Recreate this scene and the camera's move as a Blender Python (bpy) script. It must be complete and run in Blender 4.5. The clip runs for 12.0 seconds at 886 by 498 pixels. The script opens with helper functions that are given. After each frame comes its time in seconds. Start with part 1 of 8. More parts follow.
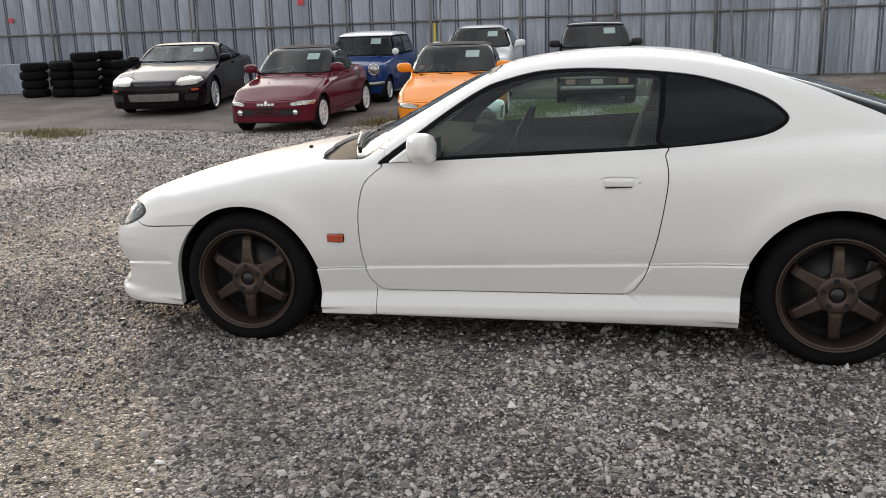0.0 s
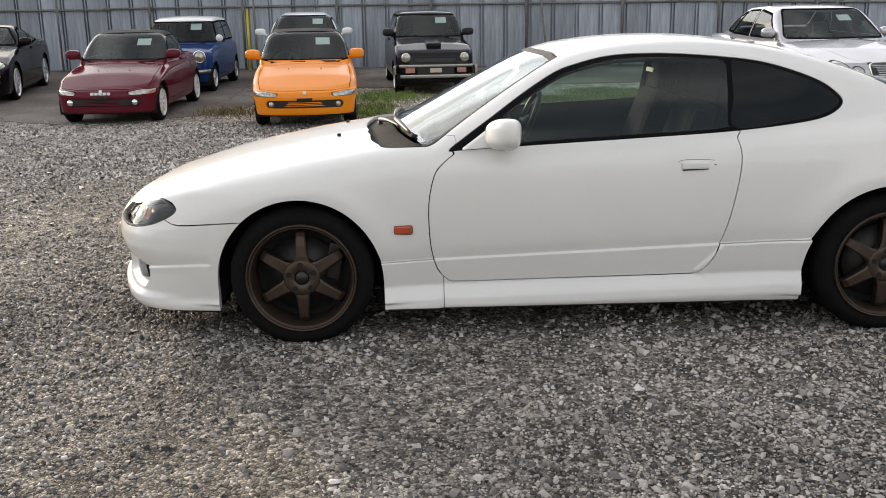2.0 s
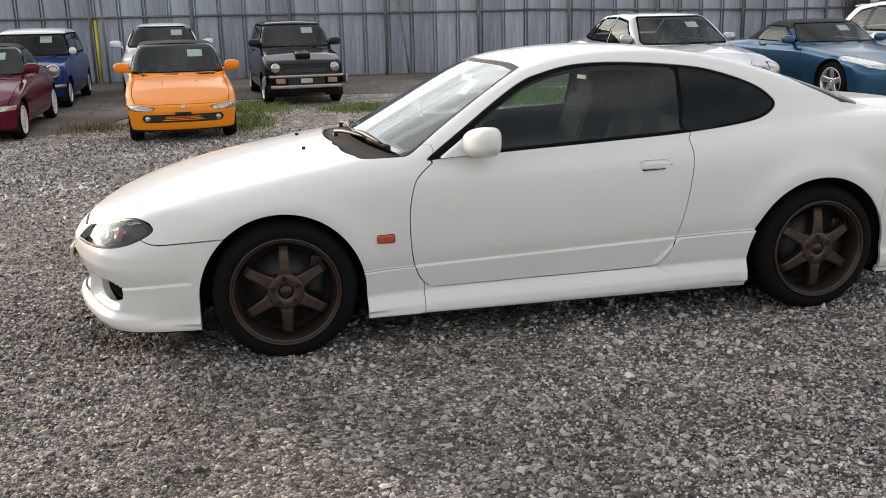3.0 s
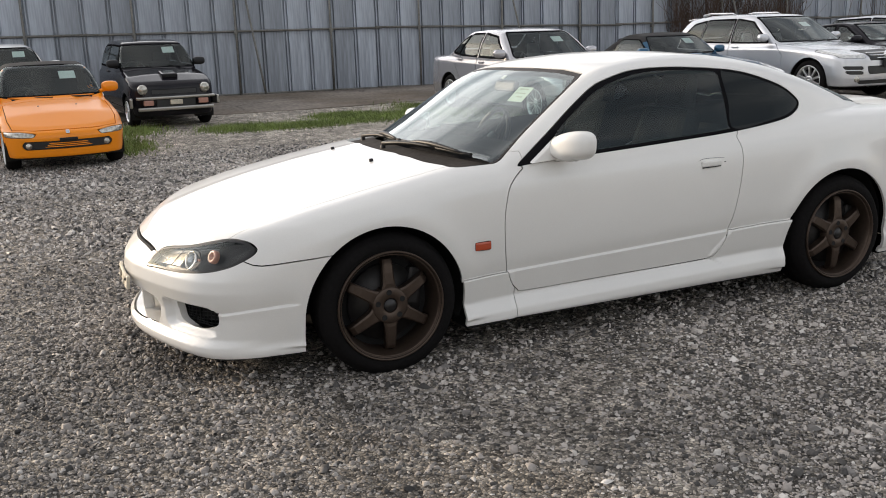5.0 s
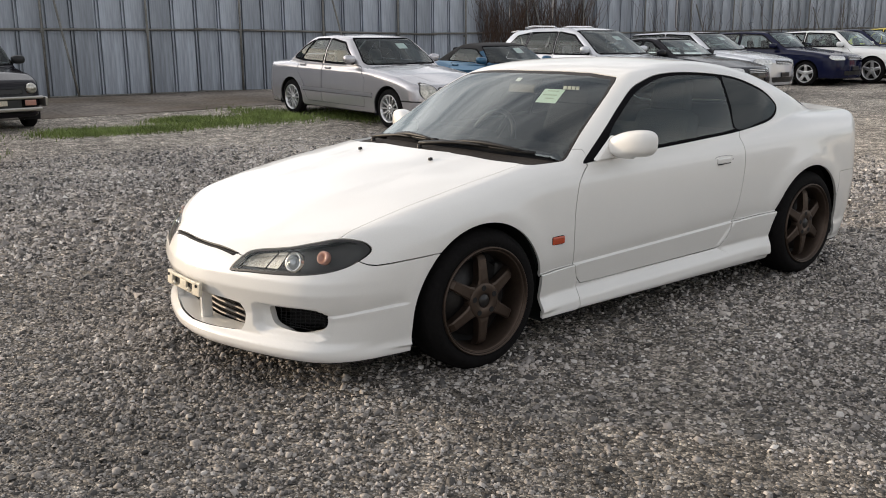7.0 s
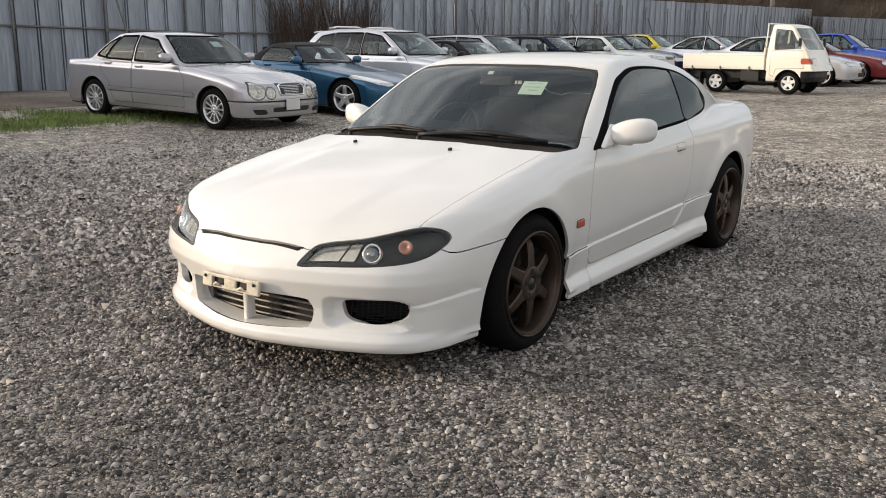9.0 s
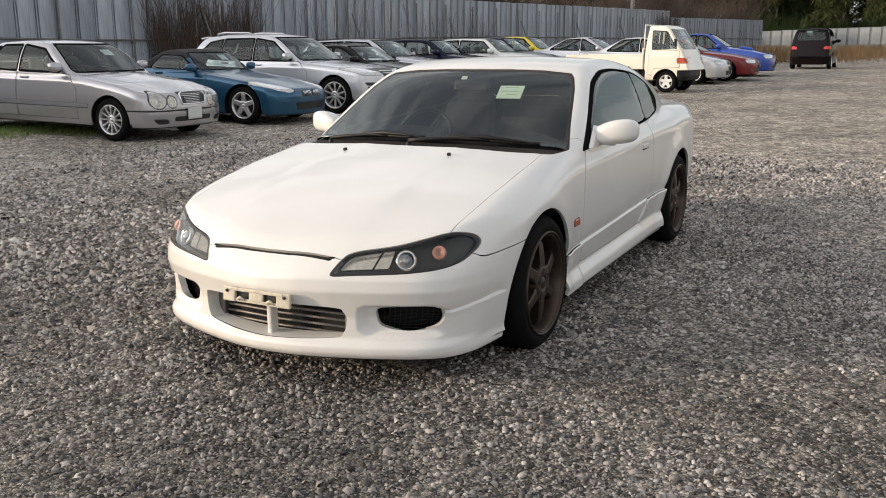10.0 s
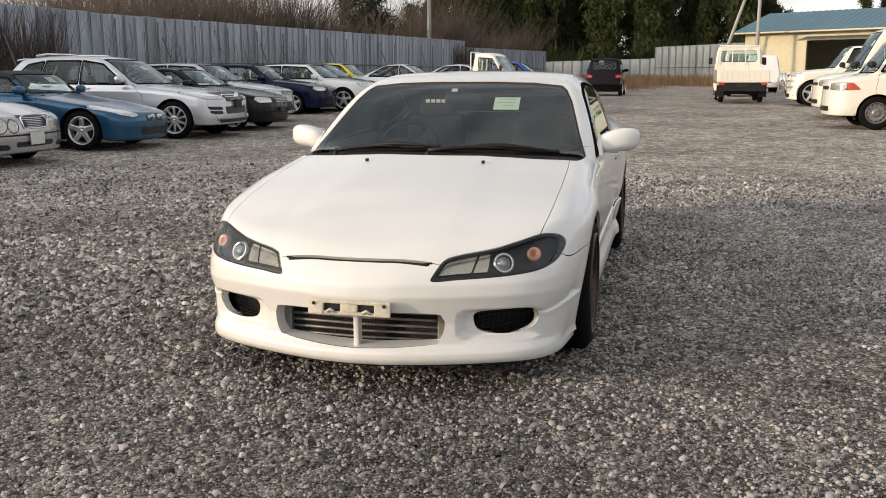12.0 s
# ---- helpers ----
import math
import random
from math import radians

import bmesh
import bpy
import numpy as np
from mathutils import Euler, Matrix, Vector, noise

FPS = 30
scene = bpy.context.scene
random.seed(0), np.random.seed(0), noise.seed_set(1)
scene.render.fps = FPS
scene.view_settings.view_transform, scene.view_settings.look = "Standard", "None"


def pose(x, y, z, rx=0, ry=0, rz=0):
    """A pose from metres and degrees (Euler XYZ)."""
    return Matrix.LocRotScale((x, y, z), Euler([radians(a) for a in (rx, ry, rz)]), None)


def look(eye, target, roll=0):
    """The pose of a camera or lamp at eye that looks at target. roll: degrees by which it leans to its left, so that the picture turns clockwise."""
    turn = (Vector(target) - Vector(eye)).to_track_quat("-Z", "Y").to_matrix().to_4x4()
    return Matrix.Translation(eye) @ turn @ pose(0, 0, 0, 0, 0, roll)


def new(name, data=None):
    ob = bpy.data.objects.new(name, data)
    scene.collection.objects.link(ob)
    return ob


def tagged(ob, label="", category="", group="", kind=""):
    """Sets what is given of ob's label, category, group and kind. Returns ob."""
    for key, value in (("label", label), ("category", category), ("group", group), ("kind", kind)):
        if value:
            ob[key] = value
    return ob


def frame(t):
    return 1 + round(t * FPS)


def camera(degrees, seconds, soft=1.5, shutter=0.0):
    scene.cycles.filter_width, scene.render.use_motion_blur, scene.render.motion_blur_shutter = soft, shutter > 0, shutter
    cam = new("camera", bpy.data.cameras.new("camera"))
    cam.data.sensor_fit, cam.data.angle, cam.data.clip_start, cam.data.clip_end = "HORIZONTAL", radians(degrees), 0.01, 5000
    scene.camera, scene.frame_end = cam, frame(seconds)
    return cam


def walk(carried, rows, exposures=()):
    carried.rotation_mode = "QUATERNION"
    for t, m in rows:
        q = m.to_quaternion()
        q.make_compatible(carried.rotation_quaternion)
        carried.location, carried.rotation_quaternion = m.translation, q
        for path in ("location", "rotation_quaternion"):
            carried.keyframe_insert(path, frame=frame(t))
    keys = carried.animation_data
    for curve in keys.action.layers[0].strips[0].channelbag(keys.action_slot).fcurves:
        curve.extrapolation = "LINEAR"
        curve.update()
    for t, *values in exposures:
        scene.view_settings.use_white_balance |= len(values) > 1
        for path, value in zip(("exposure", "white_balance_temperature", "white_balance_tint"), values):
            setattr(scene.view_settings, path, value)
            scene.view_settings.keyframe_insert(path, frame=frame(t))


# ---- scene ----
cam = camera(52.3, 12.0, soft=0.95)
PATH = [
    (0, (1.798, -4.483, 1.348), (1.353, -2.588, 0.888), -1.8),
    (0.5, (1.459, -4.493, 1.335), (1.091, -2.585, 0.861), -2.5),
    (1, (1.115, -4.517, 1.322), (0.871, -2.588, 0.852), -1.2),
    (1.5, (0.811, -4.566, 1.355), (0.707, -2.629, 0.868), -1.3),
    (2, (0.5, -4.499, 1.347), (0.557, -2.561, 0.855), -0.8),
    (2.5, (0.188, -4.527, 1.363), (0.427, -2.601, 0.88), -1.0),
    (2.7, (0.078, -4.543, 1.377), (0.381, -2.626, 0.892), -1.2),
    (4.3, (-0.848, -4.383, 1.378), (-0.159, -2.561, 0.927), -1.9),
    (4.5, (-0.965, -4.342, 1.368), (-0.257, -2.526, 0.918), -2.4),
    (5, (-1.249, -4.183, 1.365), (-0.461, -2.402, 0.912), -2.0),
    (5.5, (-1.583, -4.07, 1.358), (-0.713, -2.338, 0.868), -1.6),
    (6, (-1.86, -3.91, 1.35), (-0.908, -2.222, 0.857), -1.9),
    (6.5, (-2.12, -3.705, 1.349), (-1.046, -2.081, 0.895), -0.7),
    (7, (-2.419, -3.559, 1.361), (-1.206, -2.033, 0.914), -0.5),
    (7.2, (-2.518, -3.507, 1.365), (-1.265, -2.015, 0.913), -1.0),
    (8.8, (-3.264, -2.813, 1.329), (-1.704, -1.644, 0.883), 0.0),
    (9, (-3.326, -2.704, 1.312), (-1.743, -1.565, 0.8700), 0.2),
    (9.5, (-3.485, -2.44, 1.306), (-1.834, -1.398, 0.8740), 0.8),
    (10, (-3.689, -2.204, 1.329), (-1.958, -1.303, 0.8930), -0.55),
    (10.5, (-3.822, -1.975, 1.305), (-2.035, -1.176, 0.8985), -1.65),
    (11, (-3.906, -1.682, 1.295), (-2.063, -1.009, 0.9115), -1.05),
    (11.5, (-4.067, -1.373, 1.28), (-2.182, -0.833, 0.8925), -0.2),
    (12, (-4.131, -1.115, 1.243), (-2.227, -0.638, 0.8650), -0.2),
]
walk(cam, [(t, look(eye, target, roll)) for t, eye, target, roll in PATH],
     exposures=[(0, 1.06), (1.5, 1.02), (2.5, 0.96), (5, 0.78), (7, 0.70), (9.5, 0.62), (12, 0.49)])

# ---- light ----
SUN_EL, SUN_AZ = 11.0, -35.0          # degrees; azimuth from +y towards +x
world = bpy.data.worlds.new("sky")
scene.world = world
world.use_nodes = True
wn, wl = world.node_tree.nodes, world.node_tree.links
for n in list(wn):
    wn.remove(n)
w_out, w_bg = wn.new("ShaderNodeOutputWorld"), wn.new("ShaderNodeBackground")
w_sky = wn.new("ShaderNodeTexSky")
w_sky.sky_type, w_sky.sun_disc = "NISHITA", False
w_sky.sun_elevation, w_sky.sun_rotation = radians(SUN_EL), radians(SUN_AZ)
w_sky.air_density, w_sky.dust_density = 1.0, 2.0
w_co, w_map = wn.new("ShaderNodeTexCoord"), wn.new("ShaderNodeMapping")
w_map.inputs["Scale"].default_value = (1.6, 0.9, 5.0)
w_map.inputs["Rotation"].default_value = (0.0, 0.0, 0.6)
w_noise, w_ramp, w_mix = wn.new("ShaderNodeTexNoise"), wn.new("ShaderNodeValToRGB"), wn.new("ShaderNodeMix")
w_noise.inputs["Scale"].default_value, w_noise.inputs["Detail"].default_value, w_noise.inputs["Roughness"].default_value = 1.7, 7.0, 0.55
w_ramp.color_ramp.elements[0].position, w_ramp.color_ramp.elements[1].position = 0.41, 0.62
w_ramp.color_ramp.elements[0].color, w_ramp.color_ramp.elements[1].color = (0.28, 0.28, 0.28, 1), (0.94, 0.92, 0.92, 1)
w_mix.data_type = "RGBA"
w_dot, w_glow, w_tint = wn.new("ShaderNodeVectorMath"), wn.new("ShaderNodeMapRange"), wn.new("ShaderNodeVectorMath")
w_dot.operation, w_tint.operation = "DOT_PRODUCT", "SCALE"
w_dot.inputs[1].default_value = (math.sin(radians(SUN_AZ)) * math.cos(radians(SUN_EL)), math.cos(radians(SUN_AZ)) * math.cos(radians(SUN_EL)), math.sin(radians(SUN_EL)))
w_glow.interpolation_type = "SMOOTHSTEP"
for k, v in (("From Min", 0.35), ("From Max", 1.0), ("To Min", 9.8), ("To Max", 24.0)):
    w_glow.inputs[k].default_value = v
w_tint.inputs[0].default_value = (1.0, 0.985, 1.0)
wl.new(w_co.outputs["Generated"], w_dot.inputs[0])
wl.new(w_dot.outputs["Value"], w_glow.inputs["Value"])
w_sep, w_low, w_mul = wn.new("ShaderNodeSeparateXYZ"), wn.new("ShaderNodeMapRange"), wn.new("ShaderNodeMath")
w_mul.operation = "MULTIPLY"
for k, v in (("From Min", 0.0), ("From Max", 0.9), ("To Min", 1.32), ("To Max", 0.72)):
    w_low.inputs[k].default_value = v
wl.new(w_co.outputs["Generated"], w_sep.inputs["Vector"])
wl.new(w_sep.outputs["Z"], w_low.inputs["Value"])
wl.new(w_low.outputs["Result"], w_mul.inputs[0])
wl.new(w_glow.outputs["Result"], w_mul.inputs[1])
wl.new(w_mul.outputs["Value"], w_tint.inputs["Scale"])
wl.new(w_tint.outputs["Vector"], w_mix.inputs["B"])
wl.new(w_co.outputs["Generated"], w_map.inputs["Vector"])
wl.new(w_map.outputs["Vector"], w_noise.inputs["Vector"])
wl.new(w_noise.outputs["Fac"], w_ramp.inputs["Fac"])
wl.new(w_ramp.outputs["Color"], w_mix.inputs["Factor"])
wl.new(w_sky.outputs["Color"], w_mix.inputs["A"])
wl.new(w_mix.outputs["Result"], w_bg.inputs["Color"])
w_bg.inputs["Strength"].default_value = 0.085
wl.new(w_bg.outputs["Background"], w_out.inputs["Surface"])

sun_data = bpy.data.lights.new("sun", "SUN")
sun_data.energy, sun_data.angle, sun_data.color = 2.2, radians(4.0), (1.0, 0.80, 0.58)
sun = new("sun", sun_data)
el, az = radians(SUN_EL), radians(SUN_AZ)
sun.matrix_world = look((60 * math.sin(az) * math.cos(el), 60 * math.cos(az) * math.cos(el), 60 * math.sin(el)), (0, 0, 0))



# ---- materials ----
def material(name, color, rough=0.6, metal=0.0, vary=0.15, grain=40.0, patch=2.5, bump=0.0, coat=0.0, spec=0.5, spread=0.0):
    """A surface with two scales of variation in tone, roughness and relief. spread: difference from object to object."""
    m = bpy.data.materials.new(name)
    m.use_nodes = True
    ns, ls = m.node_tree.nodes, m.node_tree.links
    b = ns["Principled BSDF"]
    b.inputs["Roughness"].default_value, b.inputs["Metallic"].default_value = rough, metal
    b.inputs["Coat Weight"].default_value, b.inputs["Coat Roughness"].default_value = coat, 0.04
    b.inputs["Specular IOR Level"].default_value = spec
    co = ns.new("ShaderNodeTexCoord")
    fine, broad = ns.new("ShaderNodeTexNoise"), ns.new("ShaderNodeTexNoise")
    fine.inputs["Scale"].default_value, fine.inputs["Detail"].default_value = grain, 4.0
    broad.inputs["Scale"].default_value, broad.inputs["Detail"].default_value = patch, 5.0
    ls.new(co.outputs["Object"], fine.inputs["Vector"])
    ls.new(co.outputs["Object"], broad.inputs["Vector"])
    add = ns.new("ShaderNodeMath")
    add.operation = "ADD"
    ls.new(fine.outputs["Fac"], add.inputs[0])
    ls.new(broad.outputs["Fac"], add.inputs[1])
    scale = ns.new("ShaderNodeMapRange")
    scale.inputs["From Min"].default_value, scale.inputs["From Max"].default_value = 0.6, 1.4
    scale.inputs["To Min"].default_value, scale.inputs["To Max"].default_value = 1 - vary, 1 + vary
    ls.new(add.outputs[0], scale.inputs["Value"])
    last = scale.outputs["Result"]
    if spread:
        info, rng, mul = ns.new("ShaderNodeObjectInfo"), ns.new("ShaderNodeMapRange"), ns.new("ShaderNodeMath")
        rng.inputs["To Min"].default_value, rng.inputs["To Max"].default_value = 1 - spread, 1 + spread
        mul.operation = "MULTIPLY"
        ls.new(info.outputs["Random"], rng.inputs["Value"])
        ls.new(rng.outputs["Result"], mul.inputs[0])
        ls.new(last, mul.inputs[1])
        last = mul.outputs[0]
    tone = ns.new("ShaderNodeVectorMath")
    tone.operation = "SCALE"
    tone.inputs[0].default_value = color
    ls.new(last, tone.inputs["Scale"])
    ls.new(tone.outputs["Vector"], b.inputs["Base Color"])
    if bump:
        bp = ns.new("ShaderNodeBump")
        bp.inputs["Strength"].default_value, bp.inputs["Distance"].default_value = bump, 0.01
        ls.new(fine.outputs["Fac"], bp.inputs["Height"])
        ls.new(bp.outputs["Normal"], b.inputs["Normal"])
    return m


def glass(name, tint, clear=0.5, rough=0.02, ior=1.7):
    """A tinted pane: mirror gloss by Fresnel over a see-through tint and a dark film."""
    m = bpy.data.materials.new(name)
    m.use_nodes = True
    ns, ls = m.node_tree.nodes, m.node_tree.links
    for n in list(ns):
        ns.remove(n)
    o = ns.new("ShaderNodeOutputMaterial")
    see, film, gloss = ns.new("ShaderNodeBsdfTransparent"), ns.new("ShaderNodeBsdfDiffuse"), ns.new("ShaderNodeBsdfGlossy")
    see.inputs["Color"].default_value = (*tint, 1)
    film.inputs["Color"].default_value = (0.012, 0.014, 0.015, 1)
    gloss.inputs["Roughness"].default_value = rough
    gloss.inputs["Color"].default_value = (0.93, 0.98, 0.97, 1)
    fr = ns.new("ShaderNodeFresnel")
    fr.inputs["IOR"].default_value = ior
    inner, outer = ns.new("ShaderNodeMixShader"), ns.new("ShaderNodeMixShader")
    inner.inputs["Fac"].default_value = clear
    ls.new(film.outputs[0], inner.inputs[1])
    ls.new(see.outputs[0], inner.inputs[2])
    ls.new(fr.outputs[0], outer.inputs["Fac"])
    ls.new(inner.outputs[0], outer.inputs[1])
    ls.new(gloss.outputs[0], outer.inputs[2])
    ls.new(outer.outputs[0], o.inputs["Surface"])
    return m


def paint(name, color, metal=0.0, rough=0.38, coat=0.9, spec=0.5):
    return material(name, color, rough, metal, 0.035, 220.0, 3.0, 0.0, coat, spec)


M_WHITE = paint("white_paint", (0.73, 0.715, 0.68), coat=0.8)
M_WHITE.node_tree.nodes["Principled BSDF"].inputs["Coat Roughness"].default_value = 0.06
M_BLACK = material("black_plastic", (0.013, 0.013, 0.014), 0.45, 0, 0.3, 90, 6, 0.1, spec=0.28)
M_MATTE = material("matte_black_trim", (0.010, 0.010, 0.011), 0.85, 0, 0.3, 90, 6, 0.1, spec=0.0)
# Near-black: the shade of gaps, holes and cavities is put into the colour.
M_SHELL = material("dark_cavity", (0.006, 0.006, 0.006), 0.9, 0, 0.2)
M_RUBBER = material("tyre_rubber", (0.0068, 0.0062, 0.0062), 0.8, 0, 0.4, 60, 5, 0.25, spec=0.10)
M_BRONZE = material("bronze_rim", (0.070, 0.050, 0.038), 0.42, 0.7, 0.2, 70, 5)
M_ALLOY = material("silver_rim", (0.64, 0.64, 0.64), 0.3, 0.8, 0.15, 60, 5)
M_WHITERIM = material("white_rim", (0.7, 0.7, 0.69), 0.4, 0.0, 0.1)
M_STEEL = material("brake_steel", (0.035, 0.033, 0.032), 0.5, 0.7, 0.3, 50, 8)
M_CHROME = material("chrome", (0.75, 0.75, 0.75), 0.12, 1.0, 0.05)
M_LENS = glass("lamp_lens", (0.95, 0.94, 0.92), 0.985, ior=1.42)
M_REFLECT = material("lamp_reflector", (0.60, 0.57, 0.50), 0.24, 0.8, 0.25, 60, 16, 0.12)
M_SMOKE = material("smoked_housing", (0.014, 0.013, 0.013), 0.4, 0.1, 0.2)
M_AMBER = material("amber_lens", (0.42, 0.055, 0.014), 0.25, 0, 0.12, 200, 20, 0.2, 0.6)
M_RED = material("red_lens", (0.45, 0.015, 0.015), 0.25, 0, 0.12, 200, 20, 0.1, 0.6)
M_SCREEN = glass("windscreen_glass", (0.80, 0.88, 0.86), 0.97, ior=1.74)
M_SIDE = glass("side_glass", (0.66, 0.80, 0.76), 0.95, ior=1.45)
M_DARKGLASS = glass("privacy_glass", (0.10, 0.10, 0.13), 0.25, ior=1.24)
M_CARGLASS = glass("car_glass", (0.82, 0.90, 0.87), 0.98, ior=1.5)
M_CLOTH = material("dark_upholstery", (0.022, 0.022, 0.025), 0.95, 0, 0.3, 120, 8, 0.3, spec=0.04)
M_GREYSEAT = material("grey_upholstery", (0.16, 0.16, 0.165), 0.9, 0, 0.3, 120, 8, 0.3)
M_PAPER = material("pale_paper", (0.70, 0.88, 0.80), 0.7, 0, 0.05)
M_WPAPER = material("white_paper", (0.80, 0.86, 0.84), 0.7, 0, 0.05)
M_PRINT = material("print_ink", (0.50, 0.63, 0.54), 0.7, 0, 0.1)
M_BRACKET = material("plate_bracket_plastic", (0.55, 0.50, 0.40), 0.55, 0, 0.25, 60, 14, 0.1)
M_COOLER = material("intercooler_alloy", (0.20, 0.185, 0.17), 0.5, 0.6, 0.3, 80, 12)
M_DULLAMBER = material("indicator_bulb_amber", (0.40, 0.20, 0.15), 0.3, 0.0, 0.12, 200, 20, 0.2, 0.6)
M_SEAL = material("screen_seal_rubber", (0.030, 0.026, 0.024), 0.6, 0, 0.3, 90, 6, 0.1, spec=0.3)
M_COWL = material("faded_cowl_plastic", (0.030, 0.026, 0.023), 0.8, 0, 0.45, 60, 9, 0.2, spec=0.12)
M_WIPER = material("wiper_black", (0.012, 0.011, 0.011), 0.48, 0, 0.3, 90, 6, 0.1, spec=0.3)
M_LIP = material("grey_outline", (0.22, 0.22, 0.22), 0.6, 0, 0.15)
M_LENSBALL = material("projector_lens", (0.30, 0.33, 0.36), 0.05, 0.6, 0.1, 60, 20, 0.0, 1.0)


# ---- building blocks ----
def part(name, bm, mat, parent, label=""):
    """Links a bmesh as one mesh object under a thing or a part."""
    me = bpy.data.meshes.new(name)
    bm.to_mesh(me)
    bm.free()
    me.materials.append(mat)
    ob = new(name, me)
    ob.parent = parent
    return tagged(ob, label)


def thing(name, label, category, group="", m=None):
    ob = new(name)
    ob.empty_display_size = 0.1
    if m is not None:
        ob.matrix_world = m
    return tagged(ob, label, category, group)


def box(bm, size, at=(0, 0, 0), turn=(0, 0, 0), bevel=0.0, taper=1.0):
    """A bevelled box; taper narrows its top."""
    r = bmesh.ops.create_cube(bm, size=1.0)
    vs = r["verts"]
    for v in vs:
        k = taper if v.co.z > 0 else 1.0
        v.co = Vector((v.co.x * size[0] * k, v.co.y * size[1] * k, v.co.z * size[2]))
    if bevel:
        es = list({e for v in vs for e in v.link_edges})
        g = bmesh.ops.bevel(bm, geom=es, offset=bevel, segments=2, affect="EDGES", profile=0.6)
        vs = list({v for f in g["faces"] for v in f.verts} | {v for v in vs if v.is_valid})
    bmesh.ops.transform(bm, matrix=pose(*at, *turn), verts=vs)
    return vs


def tube(bm, points, radius, sides=8, caps=True):
    """A round bar through the points; radius may be a list."""
    pts = [Vector(p) for p in points]
    rs = radius if isinstance(radius, (list, tuple)) else [radius] * len(pts)
    rings = []
    for i, p in enumerate(pts):
        d = (pts[min(i + 1, len(pts) - 1)] - pts[max(i - 1, 0)]).normalized()
        a = d.orthogonal().normalized() if i == 0 else (side - d * side.dot(d)).normalized()
        side = a
        c = d.cross(a)
        rings.append([bm.verts.new(p + rs[i] * (math.cos(t) * a + math.sin(t) * c)) for t in [2 * math.pi * k / sides for k in range(sides)]])
    for a, c in zip(rings, rings[1:]):
        for k in range(sides):
            f = bm.faces.new((a[k], a[(k + 1) % sides], c[(k + 1) % sides], c[k]))
            f.smooth = True
    if caps:
        bm.faces.new(rings[0][::-1])
        bm.faces.new(rings[-1])


def lathe(bm, profile, sides=48, axis="y"):
    """Turns (along, radius) points round the axis."""
    rings = []
    for a, r in profile:
        row = []
        for k in range(sides):
            t = 2 * math.pi * k / sides
            u, v = r * math.cos(t), r * math.sin(t)
            row.append(bm.verts.new((u, a, v) if axis == "y" else (u, v, a) if axis == "z" else (a, u, v)))
        rings.append(row)
    for p, q in zip(rings, rings[1:]):
        for k in range(sides):
            f = bm.faces.new((p[k], p[(k + 1) % sides], q[(k + 1) % sides], q[k]))
            f.smooth = True
    bmesh.ops.recalc_face_normals(bm, faces=bm.faces[:])


def loop_curve(points, steps=8, closed=True):
    """A smooth curve through the points (Catmull-Rom)."""
    p = np.array(points, float)
    n = len(p)
    out = []
    for i in range(n if closed else n - 1):
        idx = [(i - 1) % n, i, (i + 1) % n, (i + 2) % n] if closed else [max(i - 1, 0), i, i + 1, min(i + 2, n - 1)]
        a, b, c, d = p[idx]
        for t in np.arange(steps) / steps:
            out.append(0.5 * (2 * b + (c - a) * t + (2 * a - 5 * b + 4 * c - d) * t * t + (3 * b - a - 3 * c + d) * t ** 3))
    if not closed:
        out.append(p[-1])
    return np.array(out)


def inside(u, v, poly):
    """Signed distance from points (u, v) to a closed outline: negative within."""
    p, q = poly, np.roll(poly, -1, 0)
    best, odd = np.full(u.shape, 1e9), np.zeros(u.shape, bool)
    for (ax, ay), (bx, by) in zip(p, q):
        ex, ey = bx - ax, by - ay
        t = np.clip(((u - ax) * ex + (v - ay) * ey) / (ex * ex + ey * ey + 1e-12), 0, 1)
        best = np.minimum(best, (u - ax - t * ex) ** 2 + (v - ay - t * ey) ** 2)
        cross = (ay > v) != (by > v)
        odd ^= cross & (u < ex * (v - ay) / (by - ay + 1e-12) + ax)
    d = np.sqrt(best)
    return np.where(odd, -d, d)


def ramp(points, soft=0.05):
    """A softened line through (position, value) points."""
    p = np.array(points, float)
    g = np.linspace(p[0, 0] - 0.5, p[-1, 0] + 0.5, 1200)
    v = np.interp(g, p[:, 0], p[:, 1])
    w = max(3, int(soft / (g[1] - g[0])) | 1)
    ker = np.ones(w) / w
    for _ in range(2):
        v = np.convolve(np.pad(v, w // 2, "edge"), ker, "valid")
    return lambda x: np.interp(x, g, v)


def smax(a, b, k):
    h = np.clip(0.5 + 0.5 * (a - b) / k, 0, 1)
    return b + (a - b) * h + k * h * (1 - h)


def smin(a, b, k):
    return -smax(-a, -b, k)


